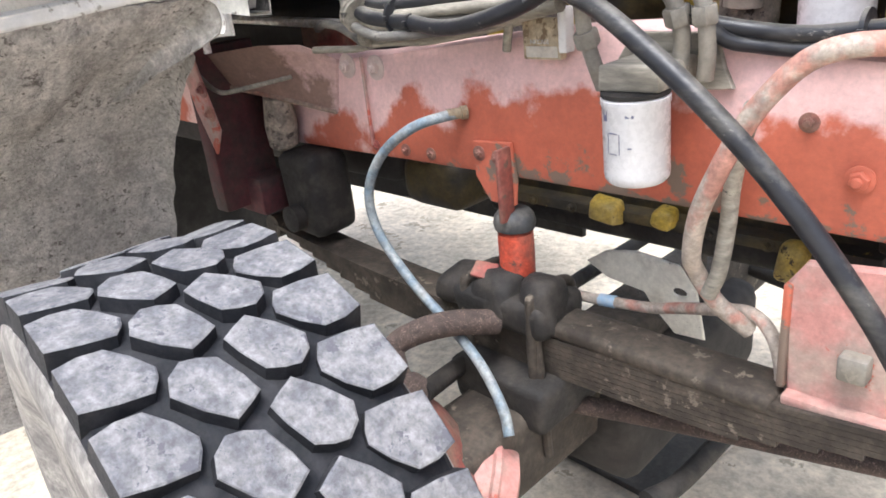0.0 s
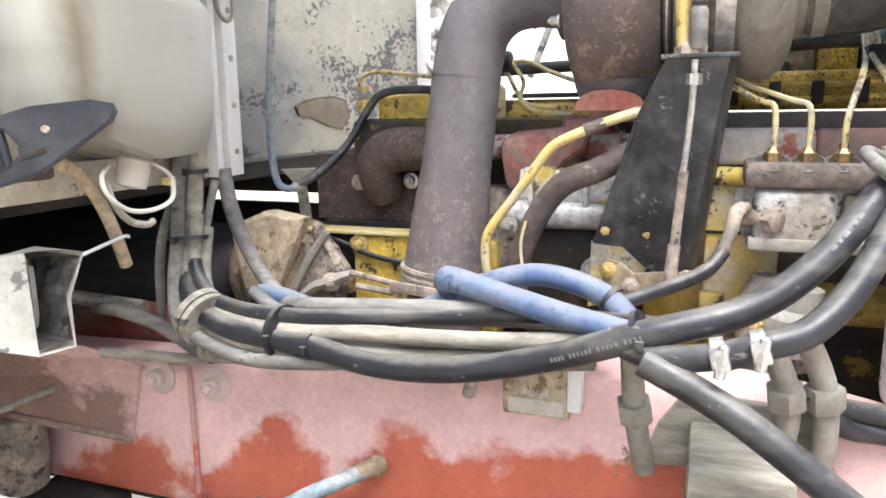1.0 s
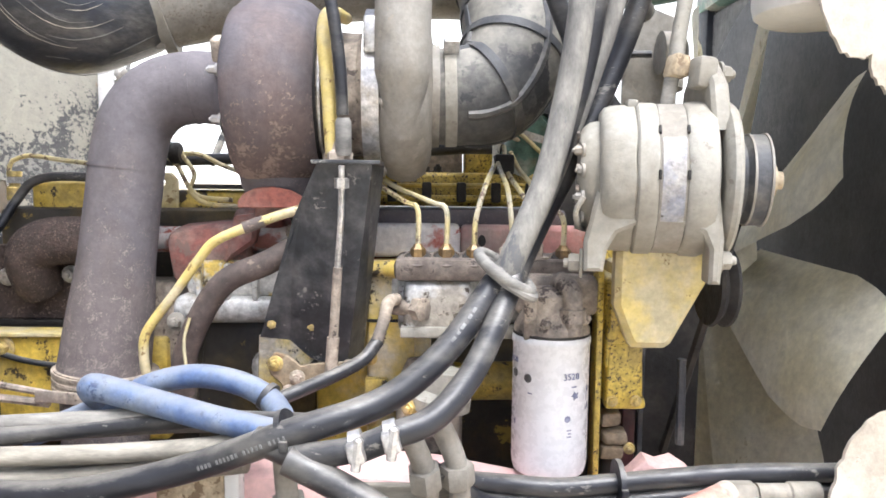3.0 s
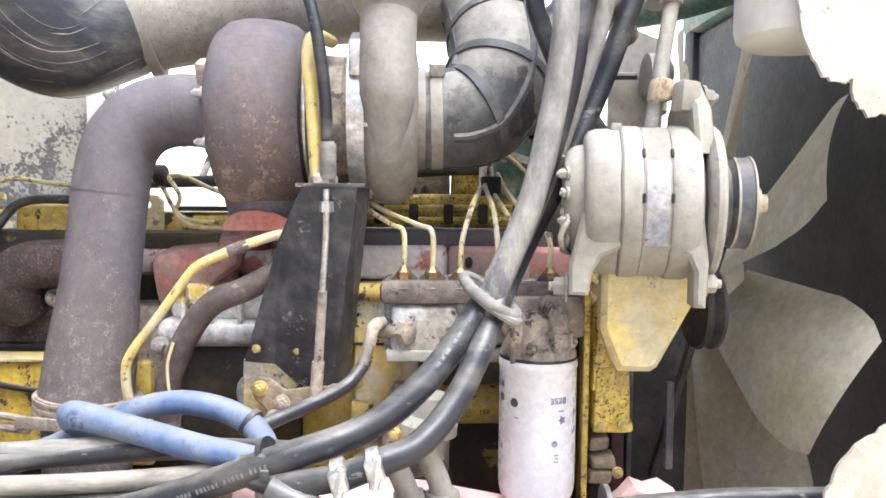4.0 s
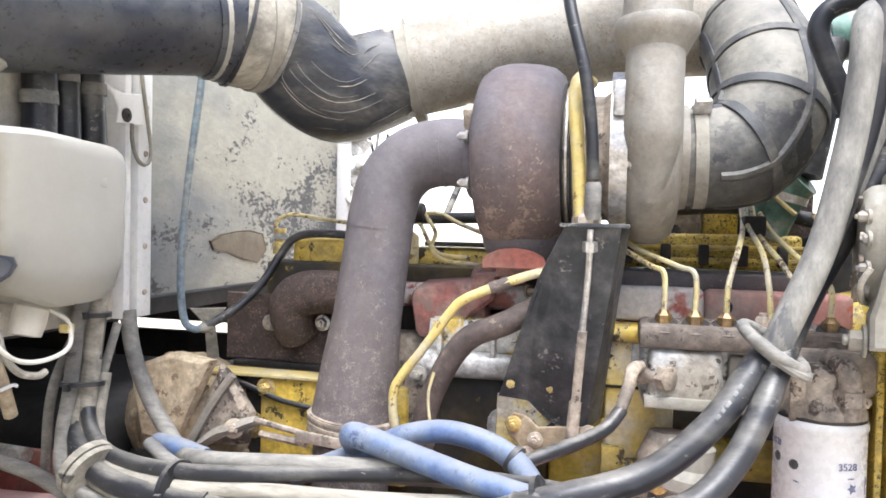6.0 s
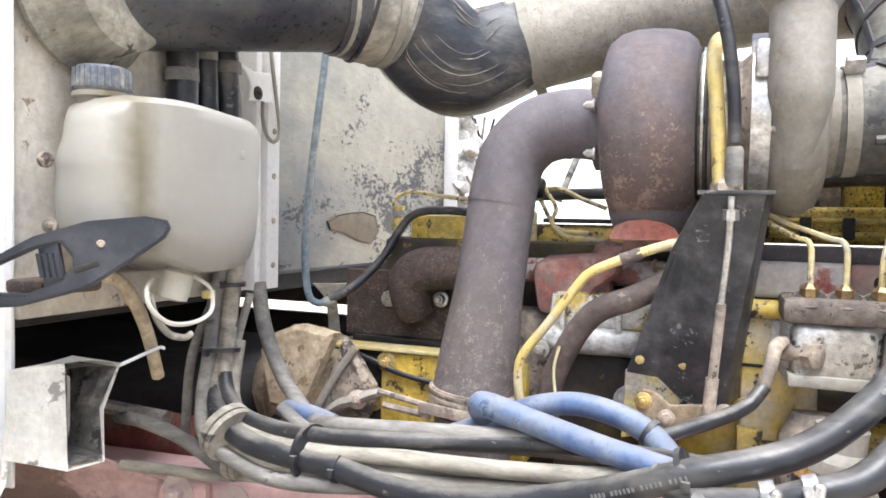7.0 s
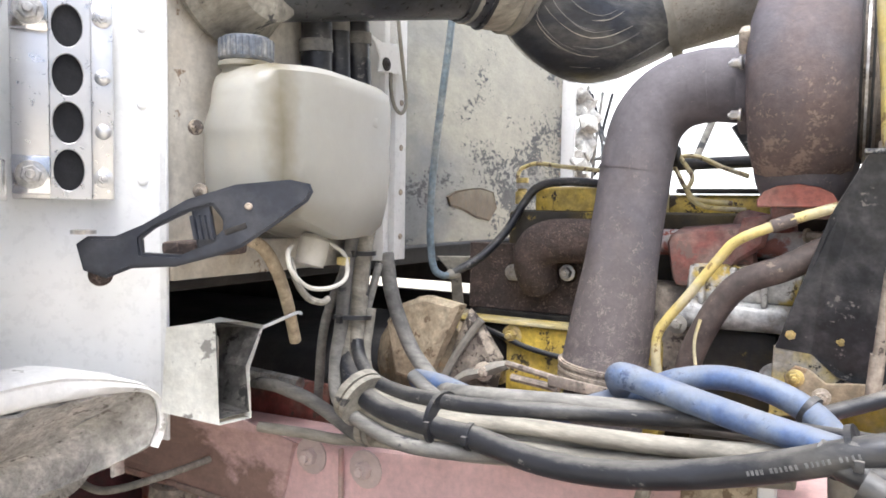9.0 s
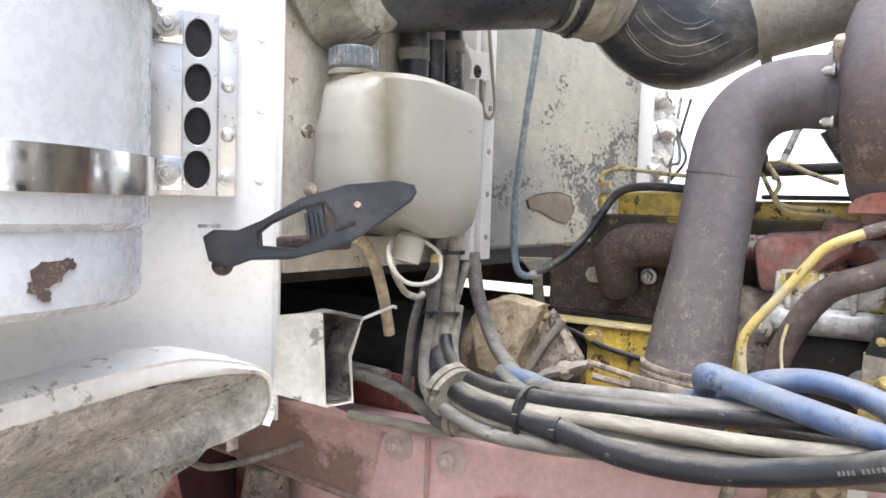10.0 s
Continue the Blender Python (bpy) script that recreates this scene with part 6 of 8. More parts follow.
radi = thing("radiator", "black radiator core in a dark frame in front of the fan", "radiator", (1.42, 0.43, 0.75))
part("core", boxed((1.43, 0.02, 0.80), (1.48, 0.86, 1.78), 0.002), core_black, radi)
bm = bmesh.new()
for k in range(240):
    z = 0.805 + 0.00405 * k
    boxed((1.4245, 0.02, z), (1.4305, 0.86, z + 0.0017), 0, bm)
part("fin_pack", bm, core_fin, radi, "fine horizontal fins", smooth=False)
bm = bmesh.new()
for k in range(64):
    y = 0.025 + 0.0131 * k
    boxed((1.425, y, 0.80), (1.4285, y + 0.0016, 1.78), 0, bm)
part("tube_pack", bm, core_fin, radi, "upright core tubes", smooth=False)
part("side_tank", boxed((1.41, -0.04, 0.78), (1.50, 0.018, 1.80), 0.008), core_black, radi)
part("side_tank", boxed((1.41, 0.862, 0.78), (1.50, 0.92, 1.80), 0.008), core_black, radi)
part("top_tank", boxed((1.40, -0.04, 1.785), (1.52, 0.92, 1.95), 0.02), green_paint, radi, "dull green top tank")
shroud = thing("fan_shroud", "broken pale dusty fan shroud with ragged edges", "fan shroud", (1.33, -0.02, 1.3))


def ragged(corners, seed):
    out = []
    rg = random.Random(seed)
    for (x0, y0), (x1, y1) in zip(corners, corners[1:] + corners[:1]):
        for k in range(5):
            t = k / 5
            out.append((x0 + (x1 - x0) * t + rg.uniform(-0.002, 0.002), y0 + (y1 - y0) * t + rg.uniform(-0.002, 0.002)))
    return out


part("upper_piece", roughen(plate(ragged([(1.172, 1.62), (1.186, 1.556), (1.204, 1.526), (1.228, 1.516), (1.234, 1.524), (1.237, 1.500), (1.253, 1.486), (1.275, 1.490), (1.42, 1.47), (1.45, 1.85), (1.20, 1.85)], 3), 0.005, bq @ pose(0, 0, 0.055), 0), 0.005, 9), cream_paint, shroud)
part("lower_piece", roughen(plate(ragged([(1.215, 0.93), (1.222, 1.05), (1.226, 1.093), (1.238, 1.124), (1.258, 1.146), (1.294, 1.166), (1.42, 1.19), (1.44, 0.92)], 4), 0.005, bq @ pose(0, 0, 0.055), 0), 0.005, 9), cream_paint, shroud)
part("ring", lathe([(0.52, 0.07), (0.535, 0.07), (0.535, 0.09), (0.52, 0.09)], frame_to((1.33, 0.43, 1.25), (1, 0, 0)), 72), core_black, shroud)
wf = thing("coolant_filter", "dusty off-white spin-on coolant filter under a bracket", "filter", (1.18, 0.03, 1.57))
part("can", lathe([(0.02, 1.575), (0.062, 1.576), (0.071, 1.583), (0.074, 1.595), (0.074, 1.75), (0.07, 1.756), (0.02, 1.757)], pose(1.224, 0.019, 0), 52), filter_cream, wf)
part("head", roughen(lathe([(0.05, 1.757), (0.05, 1.79), (0.03, 1.81), (0.01, 1.812)], pose(1.224, 0.019, 0), 24), 0.002, 30), alloy_dark, wf)
part("hanger", boxed((1.17, 0.03, 1.80), (1.42, 0.06, 1.83), 0.006), alloy_dark, wf)
ur = thing("upper_water_pipe", "dull green water outlet with clamp and black hose", "water pipe", (1.05, 0.4, 1.44))
part("outlet", tube([(0.93, 0.42, 1.41), (0.96, 0.41, 1.48), (0.98, 0.40, 1.50)], 0.035, 20), green_paint, ur)
part("clamp_band", band((0.955, 0.41, 1.47), (0.3, -0.1, 1), 0.037, 0.012, 0.002), steel, ur)
part("pipe", tube([(1.02, 0.45, 1.72), (1.2, 0.45, 1.74), (1.41, 0.43, 1.80)], 0.038, 20), green_paint, ur)
part("hose", tube([(0.98, 0.40, 1.50), (1.0, 0.41, 1.60), (1.02, 0.44, 1.70), (1.10, 0.45, 1.74)], 0.03, 18), hose_black, ur)
part("link", tube([(1.01, 0.40, 1.59), (1.10, 0.38, 1.60), (1.14, 0.37, 1.60)], 0.006, 8), hose_black, ur)
part("flange", lathe([(0.02, 0), (0.034, 0.0), (0.034, 0.03), (0.02, 0.04)], frame_to((1.15, 0.36, 1.60), (1, 0, 0)), 20), alloy, ur)
part("cowl_arm", tube([(1.10, 0.15, 1.655), (1.15, 0.2, 1.70), (1.25, 0.3, 1.74), (1.38, 0.4, 1.76)], [0.02, 0.024, 0.03, 0.03], 12, flat=0.5), alloy, ur)
part("front_plate", plate([(1.10, 1.40), (1.185, 1.38), (1.195, 1.66), (1.14, 1.68), (1.10, 1.58)], 0.006, bq @ pose(0, 0, -0.40)), alloy, ur)

# ---- washer tank, latch and stub beside the cab ----
tank = thing("washer_tank", "yellowed plastic washer tank with grey ribbed cap", "washer tank", (0.03, -0.1, 1.31))
bm = bmesh.new()
levels = [(1.306, 0.55, -0.005), (1.309, 0.76, 0.0), (1.322, 0.88, 0.0), (1.355, 0.95, 0.0), (1.40, 0.985, 0.0), (1.424, 0.97, 0.0), (1.431, 0.985, 0.0), (1.46, 1.0, 0.0), (1.484, 0.985, 0.0), (1.495, 0.95, 0.0), (1.502, 0.86, 0.003), (1.505, 0.4, 0.005)]
prev = None
for z, s, shift in levels:
    ring = []
    for j in range(44):
        a = 2 * math.pi * j / 44
        cx, cy = math.copysign(abs(math.cos(a)) ** 0.78, math.cos(a)), math.copysign(abs(math.sin(a)) ** 0.74, math.sin(a))
        y = -0.119 + 0.144 * s * cy + shift
        if z > 1.44 and y < -0.18:
            y += 0.013 * min(1.0, (z - 1.44) / 0.02) * min(1.0, (-0.18 - y) / 0.05)
        zz = z
        if z > 1.47:
            zz += 0.002 * math.sin(30 * y) - 0.016 * min(1.0, max(0.0, (-0.222 - y) / 0.03)) - 0.010 * min(1.0, max(0.0, (y + 0.02) / 0.05))
        if z < 1.34:
            zz += 0.045 * max(0.0, (-0.12 - y) / 0.12) + 0.015 * max(0.0, (y - 0.0) / 0.05)
        ring.append(bm.verts.new((0.044 + 0.066 * min(1, s + 0.05) * cx, y, zz)))
    if prev:
        for j in range(44):
            bm.faces.new((prev[j], prev[(j + 1) % 44], ring[(j + 1) % 44], ring[j]))
    else:
        bm.faces.new(ring[::-1])
    prev = ring
bm.faces.new(prev)
part("body", roughen(bm, 0.002, 16), tank_plastic, tank)
CX, CY = 0.028, -0.203
part("neck", lathe([(0.027, 1.48), (0.027, 1.501), (0.031, 1.503), (0.031, 1.508), (0.024, 1.511)], pose(CX, CY, 0), 32), tank_plastic, tank)
bm = lathe([(0.0280, 1.510), (0.0290, 1.512), (0.0290, 1.532), (0.026, 1.537), (0.010, 1.540)], pose(CX, CY, 0), 36)
cap = part("cap", bm, cap_plastic, tank, "grey ribbed screw cap")
for k in range(26):
    a = 2 * math.pi * k / 26
    rx, ry = CX + 0.0292 * math.cos(a), CY + 0.0292 * math.sin(a)
    part("cap_rib", tube([(rx, ry, 1.513), (rx, ry, 1.534)], 0.0022, 6), cap_plastic, cap)
part("screw", bolt((0.012, -0.262, 1.431), (0.4, -1, 0), 0.005, 0.004), alloy_dark, tank)
part("screw", bolt((0.012, -0.256, 1.362), (0.4, -1, 0), 0.005, 0.004), alloy_dark, tank)
part("moulded_mark", boxed((0.104, -0.090, 1.447), (0.1085, -0.055, 1.459), 0.001), tank_plastic, tank, "faint moulded mark")
pumpw = thing("washer_pump", "white washer pump with looped cable under the tank", "washer pump", (0.04, -0.02, 1.29))
part("motor", lathe([(0.008, 0), (0.018, 0.002), (0.019, 0.012), (0.019, 0.034), (0.014, 0.04)], frame_to((0.055, -0.125, 1.272), (0.1, 0.25, 1)), 20), filter_cream, pumpw)
part("plug", boxed((0.07, -0.09, 1.272), (0.084, -0.078, 1.283), 0.002), yellow_clean, pumpw)
part("cable_loop", tube([(0.06, -0.16, 1.30), (0.08, -0.19, 1.292), (0.088, -0.192, 1.272), (0.09, -0.165, 1.252), (0.09, -0.125, 1.248), (0.088, -0.092, 1.258), (0.08, -0.085, 1.285), (0.065, -0.10, 1.302)], 0.0028, 8), filter_cream, pumpw)
part("cable_loop", tube([(0.07, -0.175, 1.285), (0.085, -0.182, 1.262), (0.088, -0.165, 1.24), (0.09, -0.142, 1.232), (0.09, -0.13, 1.235)], 0.0042, 8), hose_tan, pumpw)
hose("drain_hose", [(0.03, -0.215, 1.312), (0.035, -0.185, 1.298), (0.03, -0.155, 1.268), (0.02, -0.125, 1.225), (0.01, -0.098, 1.17)], 0.008, pale_tan, "tan dusty drain hose below the washer tank", hollow=True)
solo("cable_tie", tube([(0.03, -0.21, 1.196), (0.03, -0.165, 1.203), (0.026, -0.115, 1.21), (0.026, -0.105, 1.208)], 0.0022, 6), white_paint, "white cable tie across the drain hose", "cable tie")

latch = thing("hood_latch", "dark rubber hood latch hanging from a bolt on the cowl", "latch", (-0.02, -0.35, 1.28))
LM = Matrix(((0.86, 0.0, 0.60, -0.024), (0.645, 0.0, -0.80, -0.358), (0, 1, 0, 1.296), (0, 0, 0, 1)))
outline = [(-0.008, -0.016), (0.012, -0.024), (0.035, -0.014), (0.075, -0.012), (0.115, 0.0), (0.135, 0.008), (0.165, 0.03), (0.197, 0.056), (0.202, 0.066), (0.199, 0.074), (0.18, 0.078), (0.13, 0.072), (0.085, 0.056), (0.045, 0.03), (0.02, 0.018), (-0.004, 0.018), (-0.014, 0.010)]
inner = [(0.045, 0.002), (0.08, 0.0), (0.105, 0.012), (0.118, 0.026), (0.118, 0.036), (0.108, 0.05), (0.088, 0.044), (0.055, 0.026), (0.044, 0.016)]
own = bmesh.new()
loops = [[own.verts.new((x, y, 0)) for x, y in lp] for lp in (outline, inner)]
edges = [own.edges.new((lp[i], lp[(i + 1) % len(lp)])) for lp in loops for i in range(len(lp))]
bmesh.ops.triangle_fill(own, edges=edges, use_beauty=True, normal=(0, 0, 1))
up = bmesh.ops.extrude_face_region(own, geom=list(own.faces))
bmesh.ops.translate(own, verts=[g for g in up["geom"] if isinstance(g, bmesh.types.BMVert)], vec=(0, 0, 0.014))
bmesh.ops.recalc_face_normals(own, faces=own.faces)
rim = [e for e in own.edges if len(e.link_faces) == 2 and e.calc_face_angle(0) > 0.9 and abs(e.verts[0].co.z - e.verts[1].co.z) < 1e-6]
bmesh.ops.bevel(own, geom=rim, offset=0.003, segments=2, affect="EDGES")
bmesh.ops.transform(own, matrix=LM, verts=own.verts)
part("strap", own, black_rubber, latch)
for k in range(4):
    part("grip_rib", tube([LM @ Vector((0.094 + 0.005 * k, 0.016, 0.012)), LM @ Vector((0.090 + 0.005 * k, 0.04, 0.012))], 0.003, 6), black_rubber, latch)
part("bridge", block((0.018, 0.05, 0.012), LM @ pose(0.10, 0.028, 0.004, 0, 0, 8), 0.003), black_rubber, latch)
part("rivet", lathe([(0.004, 0), (0.003, 0.002)], LM @ pose(0.142, 0.05, 0.014), 10), bolt_dull, latch)
part("slot", block((0.022, 0.006, 0.002), LM @ pose(0.13, 0.027, 0.0138, 0, 0, 22), 0.001), grease, latch)
part("keeper", roughen(boxed((0.0, -0.30, 1.292), (0.055, -0.225, 1.308), 0.005), 0.002, 30), rust, latch, "rusty keeper tab")
part("bolt", bolt((-0.026, -0.352, 1.274), (0.9, -0.4, 0), 0.0085, 0.010, 1.4), rust, latch)
part("washer", lathe([(0.012, 0), (0.012, 0.004), (0.008, 0.005)], frame_to((-0.026, -0.37, 1.316), (0, 0, 1)), 14), steel, latch)

stub = thing("square_stub", "chipped white square tube stub with a torn open end", "bracket", (0.05, -0.26, 1.11))
bm = bmesh.new()
back = [(0.030, -0.315, 1.129), (0.030, -0.245, 1.120), (0.010, -0.228, 1.165), (0.004, -0.213, 1.214), (0.02, -0.26, 1.217), (0.026, -0.306, 1.219)]
mouth = [(0.084, -0.296, 1.121), (0.085, -0.252, 1.118), (0.062, -0.232, 1.165), (0.050, -0.197, 1.208), (0.050, -0.240, 1.219), (0.056, -0.276, 1.222)]


def stub_skin(inset, reach):
    own = bmesh.new()
    rings = []
    for e in (-0.15, 0.3, 0.65, reach):
        pts = [Vector(b).lerp(Vector(m), e) for b, m in zip(back, mouth)]
        mid = sum(pts, Vector()) / 6
        rings.append([own.verts.new(v + (mid - v).normalized() * inset) for v in pts])
    for a, b in zip(rings, rings[1:]):
        for j in range(6):
            own.faces.new((a[j], a[(j + 1) % 6], b[(j + 1) % 6], b[j]))
    if inset:
        own.faces.new(rings[0])
    bmesh.ops.solidify(own, geom=list(own.faces), thickness=0.002 if inset else 0.004)
    return own


bm.free()
part("tube", stub_skin(0.0, 1.0), chipped_white, stub)
# inner lining carries both the dirt and the tube's inner shade as colour
part("dark_dirty_lining", stub_skin(0.0065, 0.97), tube_lining, stub, "dark lining for the dirt and shade inside the tube", smooth=False)
part("mount", boxed((-0.01, -0.285, 1.13), (0.024, -0.24, 1.20), 0.003), cream_paint, stub)

# ---- oil filter on the rail ----
of = thing("oil_filter", "white spin-on filter hanging from a dusty bracket on the red rail", "filter", (0.745, -0.07, 0.86))
om = pose(0.747, -0.066, 0, 2, 0, 0)
part("can", lathe([(0.02, 0.850), (0.042, 0.851), (0.047, 0.857), (0.048, 0.866), (0.048, 0.965), (0.0495, 0.968), (0.0495, 0.976), (0.046, 0.979), (0.02, 0.98)], om, 48), filter_white, of)
part("seal_ring", lathe([(0.03, 0.979), (0.049, 0.979), (0.049, 0.985), (0.03, 0.985)], om, 36), grease, of)
part("head", roughen(block((0.098, 0.115, 0.036), pose(0.747, -0.066, 1.002), 0.006, segments=2), 0.003, 25), hose_tan, of)
part("bracket", roughen(plate([(0.648, 0.962), (0.70, 0.965), (0.80, 0.968), (0.85, 0.972), (0.835, 1.0), (0.82, 1.05), (0.69, 1.05), (0.665, 1.01)], 0.012, Matrix(((1, 0, 0, 0), (0, 0, -1, -0.002), (0, 1, 0, 0), (0, 0, 0, 1)))), 0.002, 25), hose_tan, of)
for a, z, w, h in ((-120, 0.955, 0.010, 0.018), (-70, 0.955, 0.012, 0.004), (-100, 0.93, 0.014, 0.002), (-100, 0.90, 0.014, 0.0015), (-112, 0.915, 0.0012, 0.03), (-88, 0.915, 0.0012, 0.03), (-70, 0.91, 0.006, 0.002)):
    ca, sa = math.cos(radians(a)), math.sin(radians(a))
    part("printed_mark", plate([(-w / 2, -h / 2), (w / 2, -h / 2), (w / 2, h / 2), (-w / 2, h / 2)], 0.0005, frame_to((0.747 + 0.0482 * ca, -0.066 + 0.0482 * sa - 0.0325, z), (ca, sa, 0)), 0), ink, of)
for x0, pts in ((0.655, [(0.640, -0.075, 1.11), (0.643, -0.07, 1.06), (0.647, -0.058, 1.02), (0.654, -0.04, 0.97)]), (0.80, [(0.77, -0.07, 1.13), (0.785, -0.06, 1.09), (0.79, -0.05, 1.05), (0.785, -0.045, 1.01)]), (0.82, [(0.80, -0.055, 1.14), (0.82, -0.05, 1.09), (0.825, -0.045, 1.03), (0.82, -0.04, 0.99)])):
    f = thing("hose_fitting", "dusty steel hose fitting above the rail filter", "fitting", pts[-1], group="rail filter fittings")
    part("stem", tube(pts, 0.012, 12), alloy, f)
    part("collar", lathe([(0.018, 0), (0.019, 0.004), (0.019, 0.022), (0.016, 0.026)], frame_to(Vector(pts[1]), Vector(pts[2]) - Vector(pts[1])), 6), alloy, f)
np_ = thing("crankcase_plate", "small tan metal label plate on the frame rail top", "plate", (0.53, -0.01, 1.03))
part("plate", boxed((0.49, -0.03, 1.008), (0.568, -0.012, 1.075), 0.003), pale_tan, np_)
part("paper_label", boxed((0.497, -0.0308, 1.012), (0.562, -0.0295, 1.030), 0.0004), cream_paint, np_, "grey paper strip")
part("edge", boxed((0.566, -0.034, 1.02), (0.583, -0.010, 1.092), 0.003), white_paint, np_)
part("side_clip", tube([(0.455, -0.02, 1.07), (0.45, -0.022, 1.04), (0.445, -0.02, 1.02)], 0.008, 8), hose_tan, np_)
lettering("print", "NKCASE", 0.0105, Matrix(((1, 0, 0, 0.526), (0, 0, -1, -0.0305), (0, 1, 0, 1.034), (0, 0, 0, 1))), letter_white, np_, "white capital letters")

# ---- hose bundle along the rail ----
RAIL_HOSES = "hoses along the rail"
main_hose = hose("hose", [(0.010, 0.06, 1.40), (0.012, 0.04, 1.28), (0.016, 0.02, 1.20), (0.030, -0.008, 1.14), (0.065, -0.04, 1.107), (0.12, -0.057, 1.088), (0.19, -0.062, 1.08), (0.256, -0.065, 1.076), (0.35, -0.08, 1.068), (0.45, -0.095, 1.079), (0.556, -0.10, 1.106), (0.652, -0.118, 1.146), (0.745, -0.09, 1.172), (0.808, -0.06, 1.218), (0.858, -0.02, 1.279), (0.885, 0.0, 1.312), (0.923, 0.02, 1.400), (0.958, 0.03, 1.512), (0.972, 0.03, 1.60), (0.985, 0.05, 1.70), (0.99, 0.10, 1.85)], 0.0145, hose_black, "thick black rubber hose with dust running along the rail", group=RAIL_HOSES, seg=16)
hose("hose", [(0.725, -0.127, 1.136), (0.754, -0.126, 1.148), (0.795, -0.11, 1.161), (0.831, -0.08, 1.194), (0.859, -0.05, 1.241), (0.876, -0.02, 1.275), (0.912, 0.03, 1.34), (0.962, 0.06, 1.431), (1.009, 0.08, 1.533), (1.033, 0.08, 1.60), (1.06, 0.09, 1.68), (1.10, 0.12, 1.85)], 0.0135, hose_black, "black hose with clamps turning up past the alternator", group=RAIL_HOSES, seg=16)
hose("hose", [(0.872, 0.012, 1.26), (0.895, 0.018, 1.318), (0.935, 0.035, 1.41), (0.975, 0.045, 1.52), (1.0, 0.05, 1.60), (1.02, 0.06, 1.70), (1.03, 0.08, 1.85)], 0.0115, hose_sleeve, "dust-greyed hose rising beside the black one", group=RAIL_HOSES)
hose("hose", [(0.86, 0.0, 1.25), (0.884, -0.012, 1.318), (0.918, 0.0, 1.40), (0.942, 0.012, 1.50), (0.954, 0.018, 1.58), (0.957, 0.024, 1.618), (0.966, 0.042, 1.641), (0.99, 0.075, 1.648), (1.03, 0.12, 1.64), (1.07, 0.18, 1.62)], 0.0150, hose_sleeve, "thick dust-greyed sleeve bending over near the turbo", group=RAIL_HOSES, seg=16)
hose("hose", [(0.655, -0.13, 1.125), (0.70, -0.138, 1.106), (0.755, -0.155, 1.08), (0.85, -0.165, 1.012), (0.935, -0.165, 0.935), (1.01, -0.16, 0.85), (1.09, -0.15, 0.74), (1.15, -0.12, 0.62), (1.18, -0.06, 0.55)], 0.0145, hose_black, "black hose dropping across the rail towards the front", group=RAIL_HOSES, seg=16)
hose("hose", [(0.62, -0.112, 1.14), (0.66, -0.122, 1.128), (0.70, -0.128, 1.132), (0.735, -0.128, 1.14)], 0.013, hose_black, "short black hose between clamps", group=RAIL_HOSES)
hose("hose", [(0.03, 0.03, 1.30), (0.034, 0.01, 1.20), (0.045, -0.01, 1.15), (0.08, -0.028, 1.118), (0.14, -0.043, 1.108), (0.22, -0.05, 1.108), (0.30, -0.045, 1.112), (0.40, -0.03, 1.118), (0.52, -0.03, 1.13), (0.62, -0.06, 1.14), (0.67, -0.09, 1.148)], 0.010, hose_black, "black hose over the bundle", group=RAIL_HOSES)
hose("hose", [(0.034, 0.012, 1.22), (0.045, -0.012, 1.14), (0.08, -0.036, 1.104), (0.14, -0.05, 1.092), (0.22, -0.055, 1.09), (0.32, -0.05, 1.095), (0.42, -0.055, 1.10), (0.52, -0.06, 1.108), (0.62, -0.08, 1.125)], 0.0105, hose_tan, "tan dusty hose inside the bundle", group=RAIL_HOSES)
hose("hose", [(0.04, 0.025, 1.20), (0.05, 0.0, 1.13), (0.09, -0.02, 1.095), (0.16, -0.033, 1.080), (0.28, -0.04, 1.075), (0.40, -0.035, 1.085), (0.54, -0.04, 1.10), (0.66, -0.06, 1.12)], 0.010, hose_tan, "flattened tan hose at the back of the bundle", group=RAIL_HOSES)
hose("hose", [(0.13, 0.0, 1.12), (0.20, -0.02, 1.098), (0.30, 0.0, 1.098), (0.42, 0.01, 1.105), (0.55, 0.0, 1.115), (0.65, -0.03, 1.12)], 0.009, hose_grey, "grey hose behind the bundle", group=RAIL_HOSES)
hose("hose", [(-0.12, -0.03, 1.015), (-0.04, -0.02, 1.016), (0.02, -0.02, 1.018), (0.10, -0.025, 1.03), (0.18, -0.03, 1.035), (0.24, -0.02, 1.035), (0.36, -0.015, 1.05), (0.5, -0.01, 1.075)], 0.008, hose_tan, "tan hose lying on the rail top", group=RAIL_HOSES)
hose("hose", [(-0.22, 0.06, 1.05), (-0.14, 0.02, 1.065), (-0.09, 0.0, 1.068), (-0.045, -0.005, 1.062), (0.0, -0.01, 1.048), (0.05, -0.025, 1.036), (0.08, -0.03, 1.03)], 0.010, hose_grey, "grey hose running back under the cab", group=RAIL_HOSES)
for dx, r in ((0.0, 0.0115), (0.022, 0.0105)):
    hose("hose", [(0.785 + dx, -0.05, 1.085), (0.82 + dx, -0.03, 1.065 - dx), (0.88, -0.01, 1.051 - dx * 0.9), (0.94, -0.008, 1.046 - dx * 0.9), (1.0, -0.005, 1.050 - dx), (1.135, -0.005, 1.062 - dx), (1.25, 0.0, 1.062 - dx), (1.40, 0.03, 1.05 - dx)], r, hose_black, "black hose on top of the front rail", group=RAIL_HOSES)
fitn = thing("hose_coupling", "zinc hose coupling lying on the front rail", "coupling", (1.17, -0.01, 1.04))
